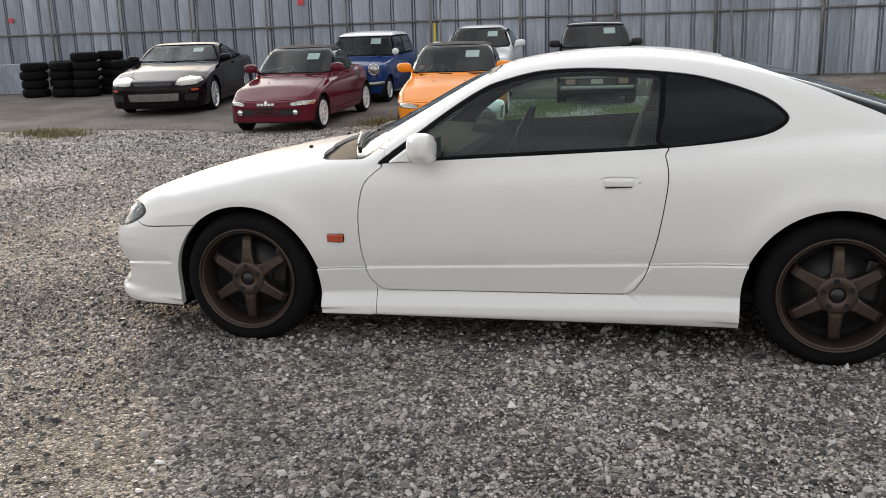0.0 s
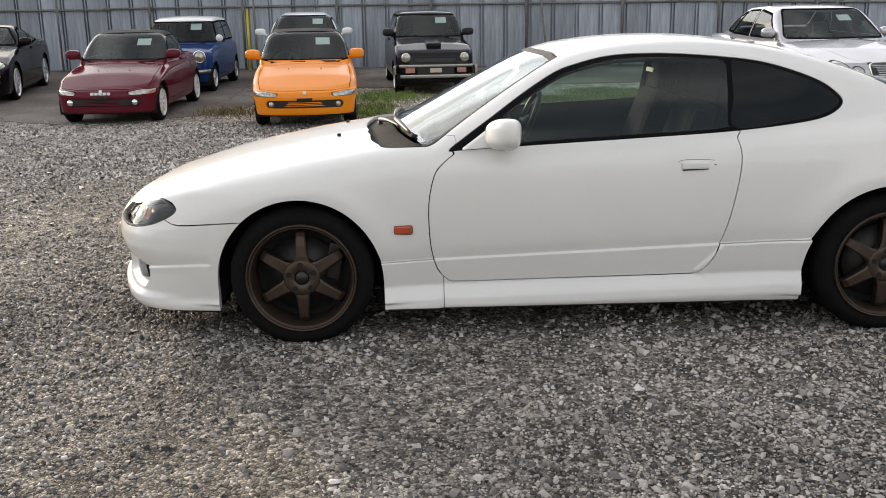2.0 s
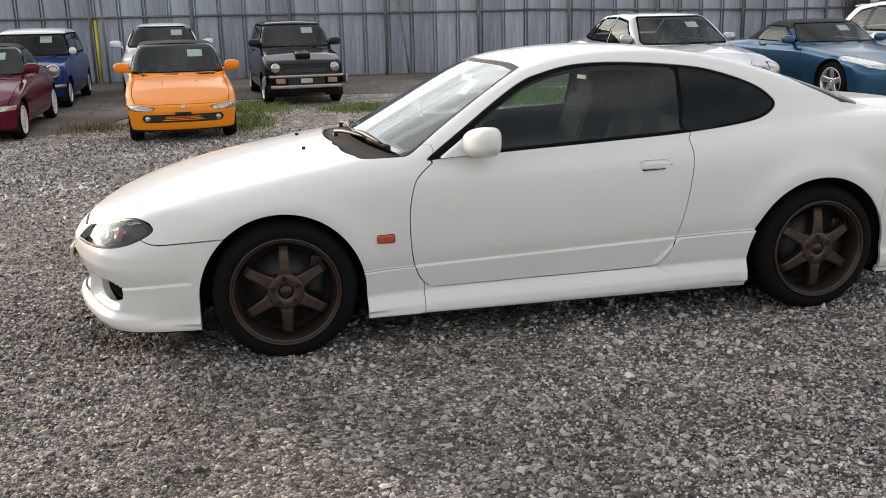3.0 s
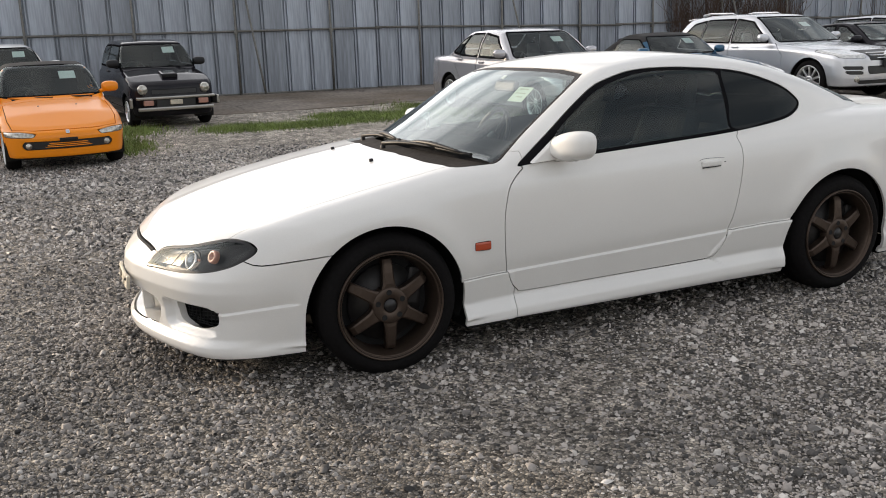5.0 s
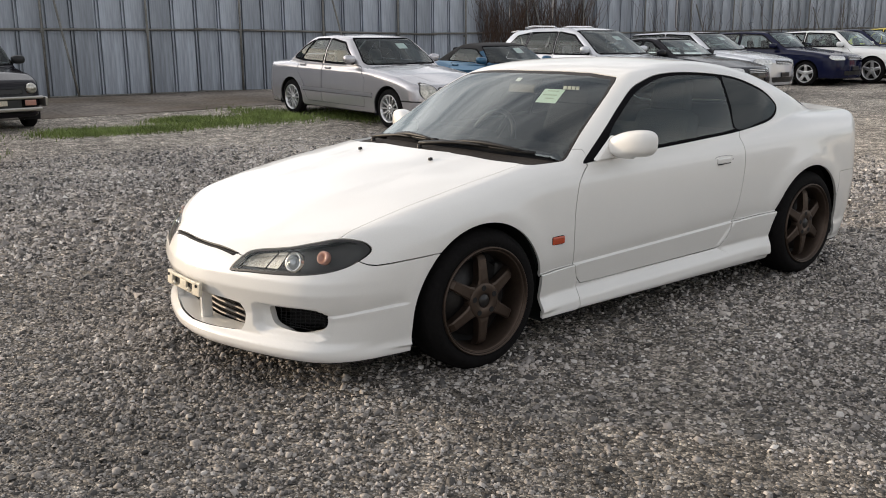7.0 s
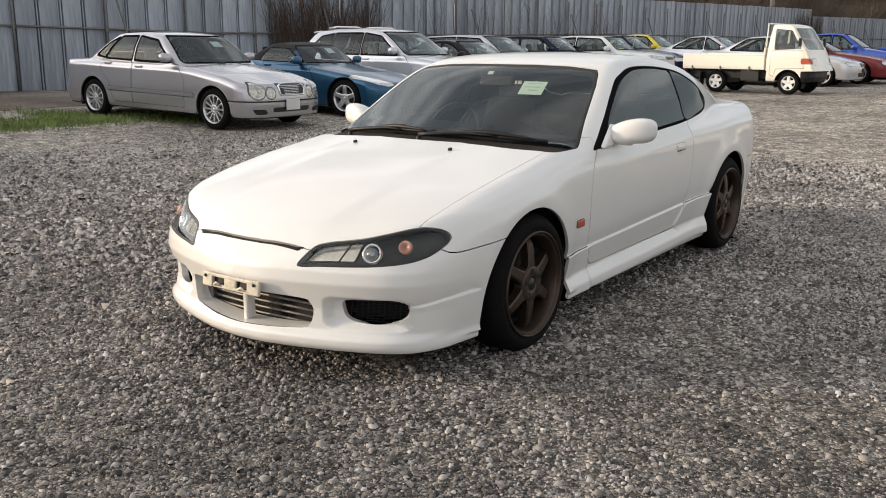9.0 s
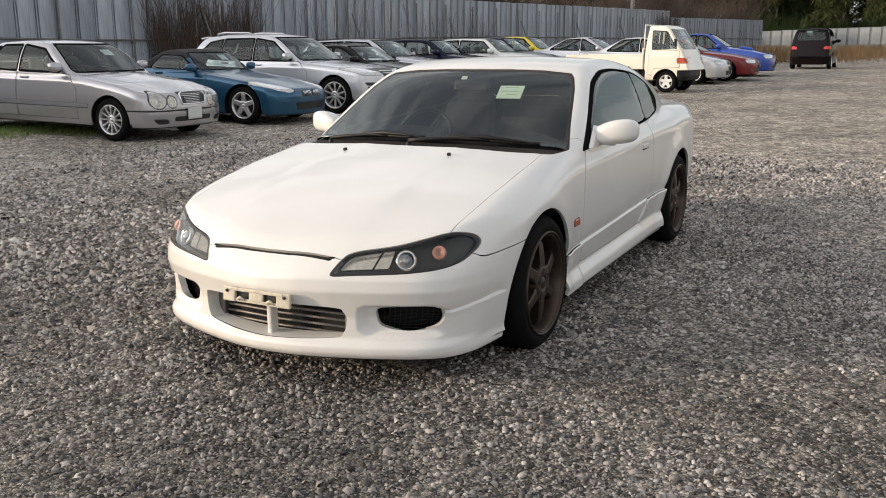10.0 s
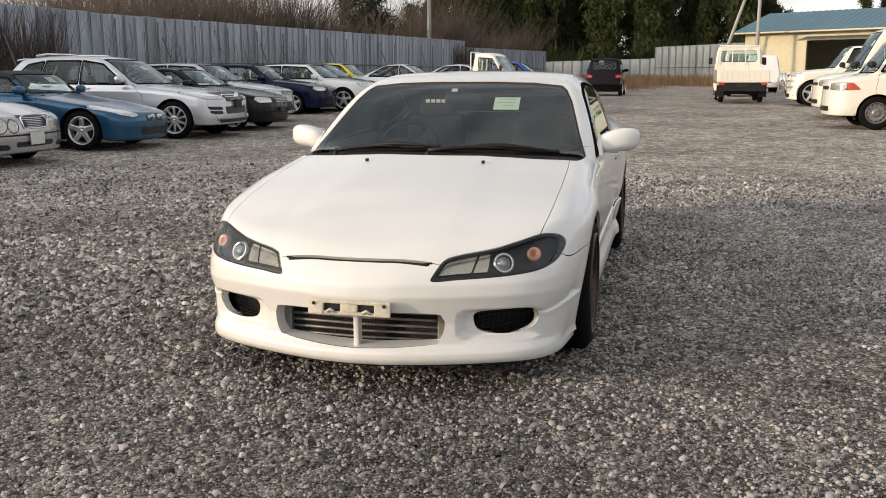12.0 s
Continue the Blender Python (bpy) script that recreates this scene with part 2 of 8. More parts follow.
def skin(f, spine, step, rows, crowd=0.0):
    """Half of a closed body (y > 0) whose surface is f = 0, met by rays from a level spine (x0, x1, z)."""
    x0, x1, zs = spine
    cols = [(x0, t) for t in np.linspace(0, math.pi / 2, int(1.5 / step / 2), endpoint=False)]
    cols += [(x, math.pi / 2) for x in np.linspace(x0, x1, int((x1 - x0) / step))]
    cols += [(x1, t) for t in np.linspace(math.pi / 2, math.pi, int(1.5 / step / 2) + 1)[1:]]
    cols = np.array(cols)
    g = np.linspace(-math.pi / 2, math.pi / 2, 2001)
    packed = np.cumsum(1 + crowd * np.exp(-((g + 0.07) / 0.07) ** 2))
    phi = np.interp(np.linspace(packed[0], packed[-1], rows), packed, g)
    C, P = np.meshgrid(np.arange(len(cols)), phi, indexing="ij")
    th = cols[C, 1]
    d = np.stack([-np.cos(th) * np.cos(P), np.sin(th) * np.cos(P), np.sin(P)], -1)
    o = np.stack([cols[C, 0], np.zeros_like(P), np.full_like(P, zs)], -1)
    lo, hi = np.zeros(P.shape), np.full(P.shape, 1.9)
    for _ in range(24):
        mid = (lo + hi) / 2
        q = o + d * mid[..., None]
        neg = f(q[..., 0], q[..., 1], q[..., 2]) < 0
        lo, hi = np.where(neg, mid, lo), np.where(neg, hi, mid)
    q = o + d * hi[..., None]
    q[..., 1] = np.maximum(q[..., 1], 0)
    e = 0.004
    grad = [f(q[..., 0] + e * (k == 0), q[..., 1] + e * (k == 1), q[..., 2] + e * (k == 2)) - f(q[..., 0] - e * (k == 0), q[..., 1] - e * (k == 1), q[..., 2] - e * (k == 2)) for k in range(3)]
    n = np.stack(grad, -1)
    n[(q[..., 1] < 1e-5), 1] = 0
    n /= np.linalg.norm(n, axis=-1, keepdims=True) + 1e-12
    a, b = q.shape[:2]
    i = np.arange(a * b).reshape(a, b)
    p00, p10, p01, p11 = i[:-1, :-1].ravel(), i[1:, :-1].ravel(), i[:-1, 1:].ravel(), i[1:, 1:].ravel()
    F = np.concatenate([np.stack([p00, p11, p10], 1), np.stack([p00, p01, p11], 1)])
    V, N = q.reshape(-1, 3), n.reshape(-1, 3)
    tri = V[F]
    nf = np.cross(tri[:, 1] - tri[:, 0], tri[:, 2] - tri[:, 0])
    ok = np.linalg.norm(nf, axis=1) > 1e-9
    F, nf = F[ok], nf[ok]
    if (nf * N[F].mean(1)).sum() < 0:
        F = F[:, ::-1]
    return V, N, F


def keep(mesh, s):
    """The part of a mesh where the field s, given at its vertices, is below 0, with a clean edge."""
    V, N, F = mesh
    if not len(F):
        return mesh
    s = np.where(np.abs(s) < 1e-9, 1e-9, s)
    k = s < 0
    kf = k[F]
    c = kf.sum(1)
    one, two = F[c == 1], F[c == 2]
    r1, r2 = np.argmax(kf[c == 1], 1), np.argmin(kf[c == 2], 1)
    roll = lambda T, r: np.stack([T[np.arange(len(T)), (r + j) % 3] for j in range(3)], 1)
    one, two = roll(one, r1), roll(two, r2)
    both = np.concatenate([one, two])
    e = np.sort(np.concatenate([both[:, [0, 1]], both[:, [0, 2]]]), 1)
    if len(e):
        ue, inv = np.unique(e, axis=0, return_inverse=True)
        inv = inv.ravel()
        t = s[ue[:, 0]] / (s[ue[:, 0]] - s[ue[:, 1]])
        Vn = V[ue[:, 0]] + t[:, None] * (V[ue[:, 1]] - V[ue[:, 0]])
        Nn = N[ue[:, 0]] + t[:, None] * (N[ue[:, 1]] - N[ue[:, 0]])
        Nn /= np.linalg.norm(Nn, axis=1, keepdims=True) + 1e-12
        ab, ac = len(V) + inv[:len(both)], len(V) + inv[len(both):]
        n1 = len(one)
        F2 = np.concatenate([F[c == 3], np.stack([one[:, 0], ab[:n1], ac[:n1]], 1),
                             np.stack([ab[n1:], two[:, 1], two[:, 2]], 1), np.stack([ab[n1:], two[:, 2], ac[n1:]], 1)])
        V, N = np.concatenate([V, Vn]), np.concatenate([N, Nn])
    else:
        F2 = F[c == 3]
    used, inv = np.unique(F2, return_inverse=True)
    return V[used], N[used], inv.reshape(-1, 3)


def cut(mesh, field, gap=0.0):
    """Splits a mesh by a field of position: (within, rest), with a gap between them."""
    s = field(mesh[0])
    return keep(mesh, s + gap), keep(mesh, gap - s)


def mirrored(mesh):
    V, N, F = mesh
    return V * (1, -1, 1), N * (1, -1, 1), F[:, ::-1]


def joined(*meshes):
    Vs, Ns, Fs, n = [], [], [], 0
    for V, N, F in meshes:
        Vs.append(V), Ns.append(N), Fs.append(F + n)
        n += len(V)
    return np.concatenate(Vs), np.concatenate(Ns), np.concatenate(Fs)


def shifted(mesh, d):
    """The mesh moved along its normals."""
    return mesh[0] + mesh[1] * d, mesh[1], mesh[2]


def sheet(name, mesh, mat, parent, edge=0.0, label=""):
    """Links a cut skin as one object; its rim is turned inwards by edge metres."""
    V, N, F = mesh
    if not len(F):
        return None
    LN = N[F].reshape(-1, 3)
    if edge:
        e = np.concatenate([F[:, [0, 1]], F[:, [1, 2]], F[:, [2, 0]]])
        key = np.sort(e, 1)
        u, first, cnt = np.unique(key, axis=0, return_index=True, return_counts=True)
        b = e[first[cnt == 1]]
        b = b[~((np.abs(V[b[:, 0], 1]) < 1e-5) & (np.abs(V[b[:, 1], 1]) < 1e-5))]
        if len(b):
            n = len(V)
            m = len(b)
            A, B = V[b[:, 0]], V[b[:, 1]]
            A2, B2 = A - N[b[:, 0]] * edge, B - N[b[:, 1]] * edge
            V = np.concatenate([V, A, B, A2, B2])
            i = np.arange(m) + n
            F3 = np.concatenate([np.stack([i + m, i, i + 2 * m], 1), np.stack([i + m, i + 2 * m, i + 3 * m], 1)])
            fn = np.cross(A - B, A2 - B)
            fn /= np.linalg.norm(fn, axis=1, keepdims=True) + 1e-12
            LN = np.concatenate([LN, np.repeat(np.concatenate([fn, fn]), 3, 0)])
            F = np.concatenate([F, F3])
    me = bpy.data.meshes.new(name)
    me.vertices.add(len(V))
    me.vertices.foreach_set("co", V.astype(np.float32).ravel())
    me.loops.add(3 * len(F))
    me.loops.foreach_set("vertex_index", F.astype(np.int32).ravel())
    me.polygons.add(len(F))
    me.polygons.foreach_set("loop_start", np.arange(0, 3 * len(F), 3, dtype=np.int32))
    me.update(calc_edges=True)
    me.polygons.foreach_set("use_smooth", np.ones(len(F), bool))
    me.normals_split_custom_set(LN.astype(np.float32).tolist())
    me.materials.append(mat)
    ob = new(name, me)
    ob.parent = parent
    if "glass" in mat.name:
        ob.visible_shadow = False
    return tagged(ob, label)


def body_field(s):
    """The shape of a car as a field: a lower body and a cabin, from its lines."""
    plan, sect, hood = ramp(s["plan"], 0.12), ramp(s["sect"], s.get("sect_soft", 0.03)), ramp(s["hood"], s.get("hood_soft", 0.1))
    nose, tail = ramp(s["nose"], s.get("nose_soft", 0.03)), ramp(s["tail"], 0.04)
    bow, tbow = ramp(s["bow"], 0.08), ramp(s["tbow"], 0.08)
    roof, cplan, csect = ramp(s["roof"], s.get("roof_soft", 0.12)), ramp(s["cplan"], 0.15), ramp(s["csect"], 0.04)
    hw, crown, k1, k2 = s["hw"], s.get("crown", 0.05), s.get("k1", 0.10), s.get("k2", 0.07)
    rc, wb, zb = s.get("rcrown", 0.06), s.get("wbow", 0.22), s.get("zb", 0.13)
    ridge = ramp(s.get("ridge", [(0, 0), (1, 0)]), 0.03)
    flares = s.get("flares", ())
    chin = ramp(s["chin"], 0.02) if "chin" in s else None
    dent = s.get("dent")

    def field(x, y, z):
        a = np.abs(y)
        zz = z - s.get("lift", 0.0) * (x - 0.5)
        w = plan(x) + sect(zz)
        if chin is not None:
            t = np.maximum(np.clip((0.10 - x) / 0.20, 0, 1), np.clip((x - 2.50) / 0.20, 0, 1))
            w = w + t * (chin(zz) - sect(zz))
        for fx, fz, fr, amount in flares:
            d = np.sqrt((x - fx) ** 2 + (z - fz) ** 2) - fr
            w = w + amount * np.exp(-(d / 0.07) ** 2) * (z > fz - 0.12)
        side = a - w
        top = z - (hood(x) - crown * (a / hw) ** 2.4 + ridge(a))
        front = nose(z) + bow(a) - x
        back = x - (tail(z) - tbow(a))
        low = smax(smax(side, top, k1), smax(front, back, 0.02), s.get("k3", 0.06))
        low = smax(low, zb - z, 0.03)
        if dent is not None:
            low = low + dent(x, a, z)
        xr = x - wb * a * a * np.clip(1.6 - (x - s["roof"][0][0]), 0, 1)
        cab = smax(a - cplan(x) - csect(z), z - (roof(xr) - rc * (a / hw) ** 2), k2)
        cab = smax(cab, s.get("czb", 0.5) - z, 0.02)
        return smin(low, cab, s.get("k4", 0.02))
    return field


# ---- wheels ----
def wheel(parent, at, r, width, rim, style, mat, side, name="wheel", nuts=True):
    """A wheel whose outer face looks along -y (side -1) or +y (side 1)."""
    hub = new(name)
    hub.parent = parent
    hub.matrix_basis = pose(*at) @ (pose(0, 0, 0) if side < 0 else pose(0, 0, 0, 0, 0, 180))
    bm = bmesh.new()
    w = width
    lathe(bm, [(0.0, rim * 0.98), (0.008, rim * 1.035), (0.004, rim * 1.06), (0.0, (rim + r) / 2), (0.012, r - 0.022), (0.03, r - 0.006), (0.05, r), (w - 0.05, r), (w - 0.03, r - 0.006), (w - 0.012, r - 0.022), (w, (rim + r) / 2), (w - 0.004, rim)], 56)
    part("tyre", bm, M_RUBBER, hub)
    bm = bmesh.new()
    if style == "six":
        lathe(bm, [(0.010, rim * 1.03), (-0.002, rim * 1.028), (-0.005, rim * 1.012), (-0.002, rim * 0.992), (0.006, rim * 0.985), (0.009, rim * 0.972), (0.006, rim * 0.958), (0.010, rim * 0.945), (0.022, rim * 0.930), (0.050, rim * 0.895), (0.085, rim * 0.870), (w * 0.9, rim * 0.86)], 72)
        for f in bm.faces:
            f.smooth = True
    else:
        lathe(bm, [(0.006, rim * 1.03), (-0.002, rim * 1.02), (-0.002, rim * 0.985), (0.006, rim * 0.965), (0.012, rim * 0.94), (0.03, rim * 0.90), (0.10, rim * 0.86), (w * 0.9, rim * 0.9)], 56)
    part("rim", bm, mat, hub)
    bm = bmesh.new()
    lathe(bm, [(0.085, 0.0), (0.085, rim * 0.72), (0.095, rim * 0.72), (0.095, 0.0)], 40)
    part("brake_disc", bm, M_STEEL, hub)
    bm = bmesh.new()
    lathe(bm, [(0.115, 0.0), (0.115, rim * 0.9)], 32)
    part("backing_plate", bm, M_SHELL, hub)
    n, half, k = {"six": (6, 0.048, 0.62), "five": (5, 0.05, 0.7), "many": (12, 0.016, 0.8), "ten": (10, 0.022, 0.8), "steel": (0, 0, 0), "eight": (8, 0.03, 0.7)}[style]
    if style == "steel":
        bm = bmesh.new()
        lathe(bm, [(0.02, 0.0), (0.01, rim * 0.2), (0.012, rim * 0.3), (0.04, rim * 0.36), (0.03, rim * 0.6), (0.02, rim * 0.7), (0.045, rim * 0.95)], 40)
        part("rim_face", bm, mat, hub)
        # black discs in place of vent openings, shade given by their colour
        for i in range(12):
            bm = bmesh.new()
            t = 2 * math.pi * i / 12
            lathe(bm, [(-0.001, 0.0), (-0.001, rim * 0.07), (0.02, rim * 0.07)], 10)
            bmesh.ops.transform(bm, matrix=Matrix.Translation((rim * 0.78 * math.cos(t), 0.024, rim * 0.78 * math.sin(t))), verts=bm.verts[:])
            part("vent_hole", bm, M_SHELL, hub)
    for i in range(n):
        a0 = 2 * math.pi * i / n + math.pi / 2
        bm = bmesh.new()
        ri, ro = rim * 0.17, rim * 0.955
        sec = []
        if style == "six":
            ri, ro = rim * 0.20, rim * 0.885
            stations = ((0.0, 0.046, 0.020), (0.16, 0.033, 0.018), (0.30, 0.0265, 0.017), (0.60, 0.0235, 0.021), (0.84, 0.0215, 0.027), (0.95, 0.0215, 0.040), (1.0, 0.022, 0.060))
        else:
            stations = ((0.0, half, 0.026), (0.35, half * (0.45 + 0.55 * k), 0.018), (0.8, half * k, 0.012), (1.0, half * k * 1.35, 0.016))
        for q, ww, dy in stations:
            rr = ri + (ro - ri) * q
            sec.append([(rr, dy + 0.006, -ww), (rr, dy, -ww * 0.72), (rr, dy, ww * 0.72), (rr, dy + 0.006, ww), (rr, dy + 0.045, ww * 0.9), (rr, dy + 0.045, -ww * 0.9)])
        rows = [[bm.verts.new((x * math.cos(a0) - z * math.sin(a0), y, x * math.sin(a0) + z * math.cos(a0))) for x, y, z in row] for row in sec]
        for p, q in zip(rows, rows[1:]):
            for j in range(6):
                bm.faces.new((p[j], p[(j + 1) % 6], q[(j + 1) % 6], q[j]))
        bmesh.ops.recalc_face_normals(bm, faces=bm.faces[:])
        part("spoke", bm, mat, hub)
    if n:
        bm = bmesh.new()
        lathe(bm, [(0.04, 0.0), (0.04, 0.030), (0.017, 0.031), (0.014, 0.034), (0.014, 0.072), (0.018, 0.078), (0.06, 0.080)] if style == "six" else [(0.04, 0.0), (0.04, 0.033), (0.022, 0.034), (0.020, 0.045), (0.022, rim * 0.31), (0.03, rim * 0.335), (0.06, rim * 0.335)], 36)
        part("hub_face", bm, mat, hub)
        bm = bmesh.new()
        lathe(bm, [(0.012, 0.0), (0.014, 0.024), (0.026, 0.031)], 24)
        part("centre_cap", bm, M_SMOKE if style == "six" else mat, hub)
        # Flat black discs for the nut holes, with the holes' shade as colour.
        for i in range(5 if nuts else 0):
            t = 2 * math.pi * i / 5 + 0.4
            bm = bmesh.new()
            lathe(bm, [(0.0132, 0.0), (0.0132, 0.0095), (0.0124, 0.0118), (0.016, 0.013)], 14)
            bmesh.ops.transform(bm, matrix=Matrix.Translation((0.057 * math.cos(t), 0.0, 0.057 * math.sin(t))), verts=bm.verts[:])
            part("nut_hole", bm, M_SHELL, hub)
    return hub


def arch(V, xc, zc, r, drop):
    """Field of a wheel opening in the side: a round top over straight flanks."""
    x, y, z = V[:, 0], V[:, 1], V[:, 2]
    opening = np.hypot((x - xc) * r / np.interp(zc - z, [-0.2, 0.1], [r, drop]), np.maximum(z - zc, 0)) - r
    return np.maximum(opening, 0.42 - y)


def well(parent, xc, zc, r, y0, y1, side):
    """The dark liner inside a wheel opening."""
    bm = bmesh.new()
    prof = [(side * y0, 0.02), (side * y0, r), (side * y1, r)]
    rings = []
    for a, rr in prof:
        rings.append([bm.verts.new((xc + rr * math.cos(t), a, zc + rr * math.sin(t))) for t in np.linspace(-0.35, math.pi + 0.35, 28)])
    for p, q in zip(rings, rings[1:]):
        for k in range(27):
            bm.faces.new((p[k], p[k + 1], q[k + 1], q[k]))
    part("wheel_well", bm, M_SHELL, parent)


def seat(parent, x, y, z, mat, bucket=True):
    s = new("seat")
    s.parent = parent
    s.matrix_basis = pose(x, y, z)
    bm = bmesh.new()
    box(bm, (0.50, 0.46, 0.16), (0, 0, 0.08), (0, -8, 0), 0.05)
    part("cushion", bm, mat, s)
    bm = bmesh.new()
    box(bm, (0.14, 0.46, 0.62), (0.30, 0, 0.42), (0, 18, 0), 0.05, 0.82)
    part("backrest", bm, mat, s)
    bm = bmesh.new()
    box(bm, (0.10, 0.26, 0.19), (0.42, 0, 0.80), (0, 14, 0), 0.04, 0.85)
    part("headrest", bm, mat, s)
    return s


def steering(parent, x, y, z, r=0.18):
    s = new("steering_wheel")
    s.parent = parent
    s.matrix_basis = pose(x, y, z, 0, -66, 0)
    bm = bmesh.new()
    ring = [(r * math.cos(t), r * math.sin(t), 0) for t in np.linspace(0, 2 * math.pi, 33)]
    tube(bm, ring, 0.014, 8, False)
    part("grip", bm, M_BLACK, s)
    for a in (90, 210, 330):
        bm = bmesh.new()
        t = radians(a)
        tube(bm, [(0, 0, -0.02), (r * math.cos(t), r * math.sin(t), 0)], 0.016, 6)
        part("wheel_spoke", bm, M_STEEL, s)
    bm = bmesh.new()
    lathe(bm, [(-0.03, 0.0), (-0.03, 0.045), (0.0, 0.05), (0.015, 0.03), (0.018, 0.0)], 20, "z")
    part("horn_boss", bm, M_BLACK, s)


# ---- the white coupe ----
def rise_to(v, a, b):
    """A soft step from 0 at a to 1 at b."""
    t = np.clip((v - a) / (b - a), 0, 1)
    return t * t * (3 - 2 * t)


def coupe_creases(x, a, z):
    """Pressed lines of the flank and bumper, and the hollow round each bumper duct."""
    def fold(zc, tall):
        return rise_to(z, zc - 0.003, zc + 0.003) * np.clip(1 - (z - zc) / (2.2 * tall), 0, 1) ** 3
    outer = (a > 0.55)
    bumper = fold(np.interp(x, [-0.70, -0.57, -0.44, -0.37], [0.318, 0.337, 0.347, 0.351]), 0.045) * rise_to(x, -0.715, -0.665) * (1 - rise_to(x, -0.42, -0.365))
    flank = fold(0.354 + 0.036 * (x - 0.572), 0.05) * (x > 0.2) * (x < 2.35)
    dy, dz = np.abs(a - 0.552) - 0.110, np.abs(z - 0.290) - 0.020
    box_ = np.hypot(np.maximum(dy, 0), np.maximum(dz, 0)) + np.minimum(np.maximum(dy, dz), 0) - 0.050
    hollow = (1 - rise_to(box_, -0.026, 0.001)) * (x < -0.45)
    low = 1 - rise_to(z, 0.354 + 0.036 * (x - 0.572) - 0.004, 0.354 + 0.036 * (x - 0.572) + 0.002)
    rear_skirt = low * rise_to(x - 1.690 - 0.95 * (z - 0.27) - 2.5 * np.clip(0.275 - z, 0, 1), -0.006, 0.016) * rise_to(z, 0.205, 0.30) * (x < 2.4)
    fore_skirt = low * (1 - rise_to(x, 0.585, 0.605)) * (x > 0.2)
    return outer * (0.015 * bumper + 0.012 * flank - 0.010 * rear_skirt - 0.006 * fore_skirt) + 0.030 * hollow


SIDE_CURVE = np.polyfit([0.36, 0.42, 0.46, 0.5, 0.55, 0.6, 0.65, 0.7, 0.74, 0.78, 0.86], [-0.017, -0.0095, -0.0055, -0.003, -0.0008, 0.0, -0.0012, -0.005, -0.0105, -0.019, -0.055], 5)
UPPER_SIDE = [(float(z), float(np.polyval(SIDE_CURVE, z))) for z in np.arange(0.36, 0.865, 0.0125)] + [(0.95, -0.13)]
COUPE = dict(
    dent=coupe_creases,
    lift=0.022, ridge=[(0.0, 0.004), (0.31, 0.004), (0.40, 0.0), (0.9, 0.0)],
    hw=0.8475, zb=0.125, crown=0.05, k1=0.11, k2=0.085, k3=0.07, k4=0.012, wbow=0.26, rcrown=0.05, czb=0.55,
    plan=[(-0.9, 0.775), (-0.6, 0.803), (-0.3, 0.838), (0.0, 0.850), (0.5, 0.839), (1.2, 0.842), (1.9, 0.844), (2.5, 0.856), (3.0, 0.838), (3.3, 0.80), (3.5, 0.74)],
    sect_soft=0.014,
    nose_soft=0.013,
    chin=[(0.10, -0.05), (0.14, -0.034), (0.185, -0.031), (0.212, -0.040), (0.30, -0.026)] + UPPER_SIDE,
    sect=[(0.10, -0.03), (0.14, -0.012), (0.18, -0.016), (0.235, -0.046), (0.30, -0.030)] + UPPER_SIDE,
    hood=[(-1.0, 0.475), (-0.95, 0.505), (-0.86, 0.56), (-0.75, 0.612), (-0.6, 0.665), (-0.45, 0.708), (-0.3, 0.745), (0.0, 0.803), (0.15, 0.826), (0.36, 0.860), (0.5, 0.875), (0.8, 0.886), (1.4, 0.91), (2.0, 0.945), (2.5, 0.965), (3.0, 0.95), (3.3, 0.945), (3.5, 0.935)],
    nose=[(0.10, -0.90), (0.125, -0.935), (0.16, -0.957), (0.188, -0.957), (0.212, -0.928), (0.30, -0.926), (0.36, -0.945), (0.41, -0.962), (0.46, -0.955), (0.50, -0.935), (0.55, -0.90), (0.7, -0.8)],
    bow=[(0.0, 0.0), (0.15, 0.012), (0.3, 0.05), (0.45, 0.10), (0.58, 0.155), (0.68, 0.212), (0.75, 0.292), (0.80, 0.39), (0.85, 0.56)],
    tail=[(0.15, 3.34), (0.3, 3.42), (0.5, 3.46), (0.62, 3.45), (0.78, 3.44), (0.92, 3.42), (1.0, 3.40)],
    tbow=[(0.0, 0.0), (0.3, 0.02), (0.5, 0.06), (0.65, 0.12), (0.75, 0.22), (0.82, 0.38)],
    roof=[(0.0, 0.30), (0.25, 0.76), (0.36, 0.845), (0.55, 0.945), (0.75, 1.050), (0.92, 1.138), (1.06, 1.200), (1.2, 1.238), (1.4, 1.262), (1.6, 1.272), (1.8, 1.268), (2.0, 1.246), (2.2, 1.205), (2.45, 1.132), (2.7, 1.05), (2.95, 0.962), (3.1, 0.88), (3.3, 0.3)],
    cplan=[(0.3, -0.04), (0.6, -0.01), (1.0, 0.0), (1.8, 0.0), (2.2, -0.018), (2.5, -0.06), (2.8, -0.13), (3.1, -0.24)],
    csect=[(0.55, 0.800), (0.70, 0.818), (0.82, 0.812), (0.90, 0.786), (1.0, 0.748), (1.1, 0.704), (1.18, 0.662), (1.25, 0.61), (1.32, 0.55)],
    flares=((0.0, 0.285, 0.37, 0.012), (2.525, 0.285, 0.385, 0.014)),
)


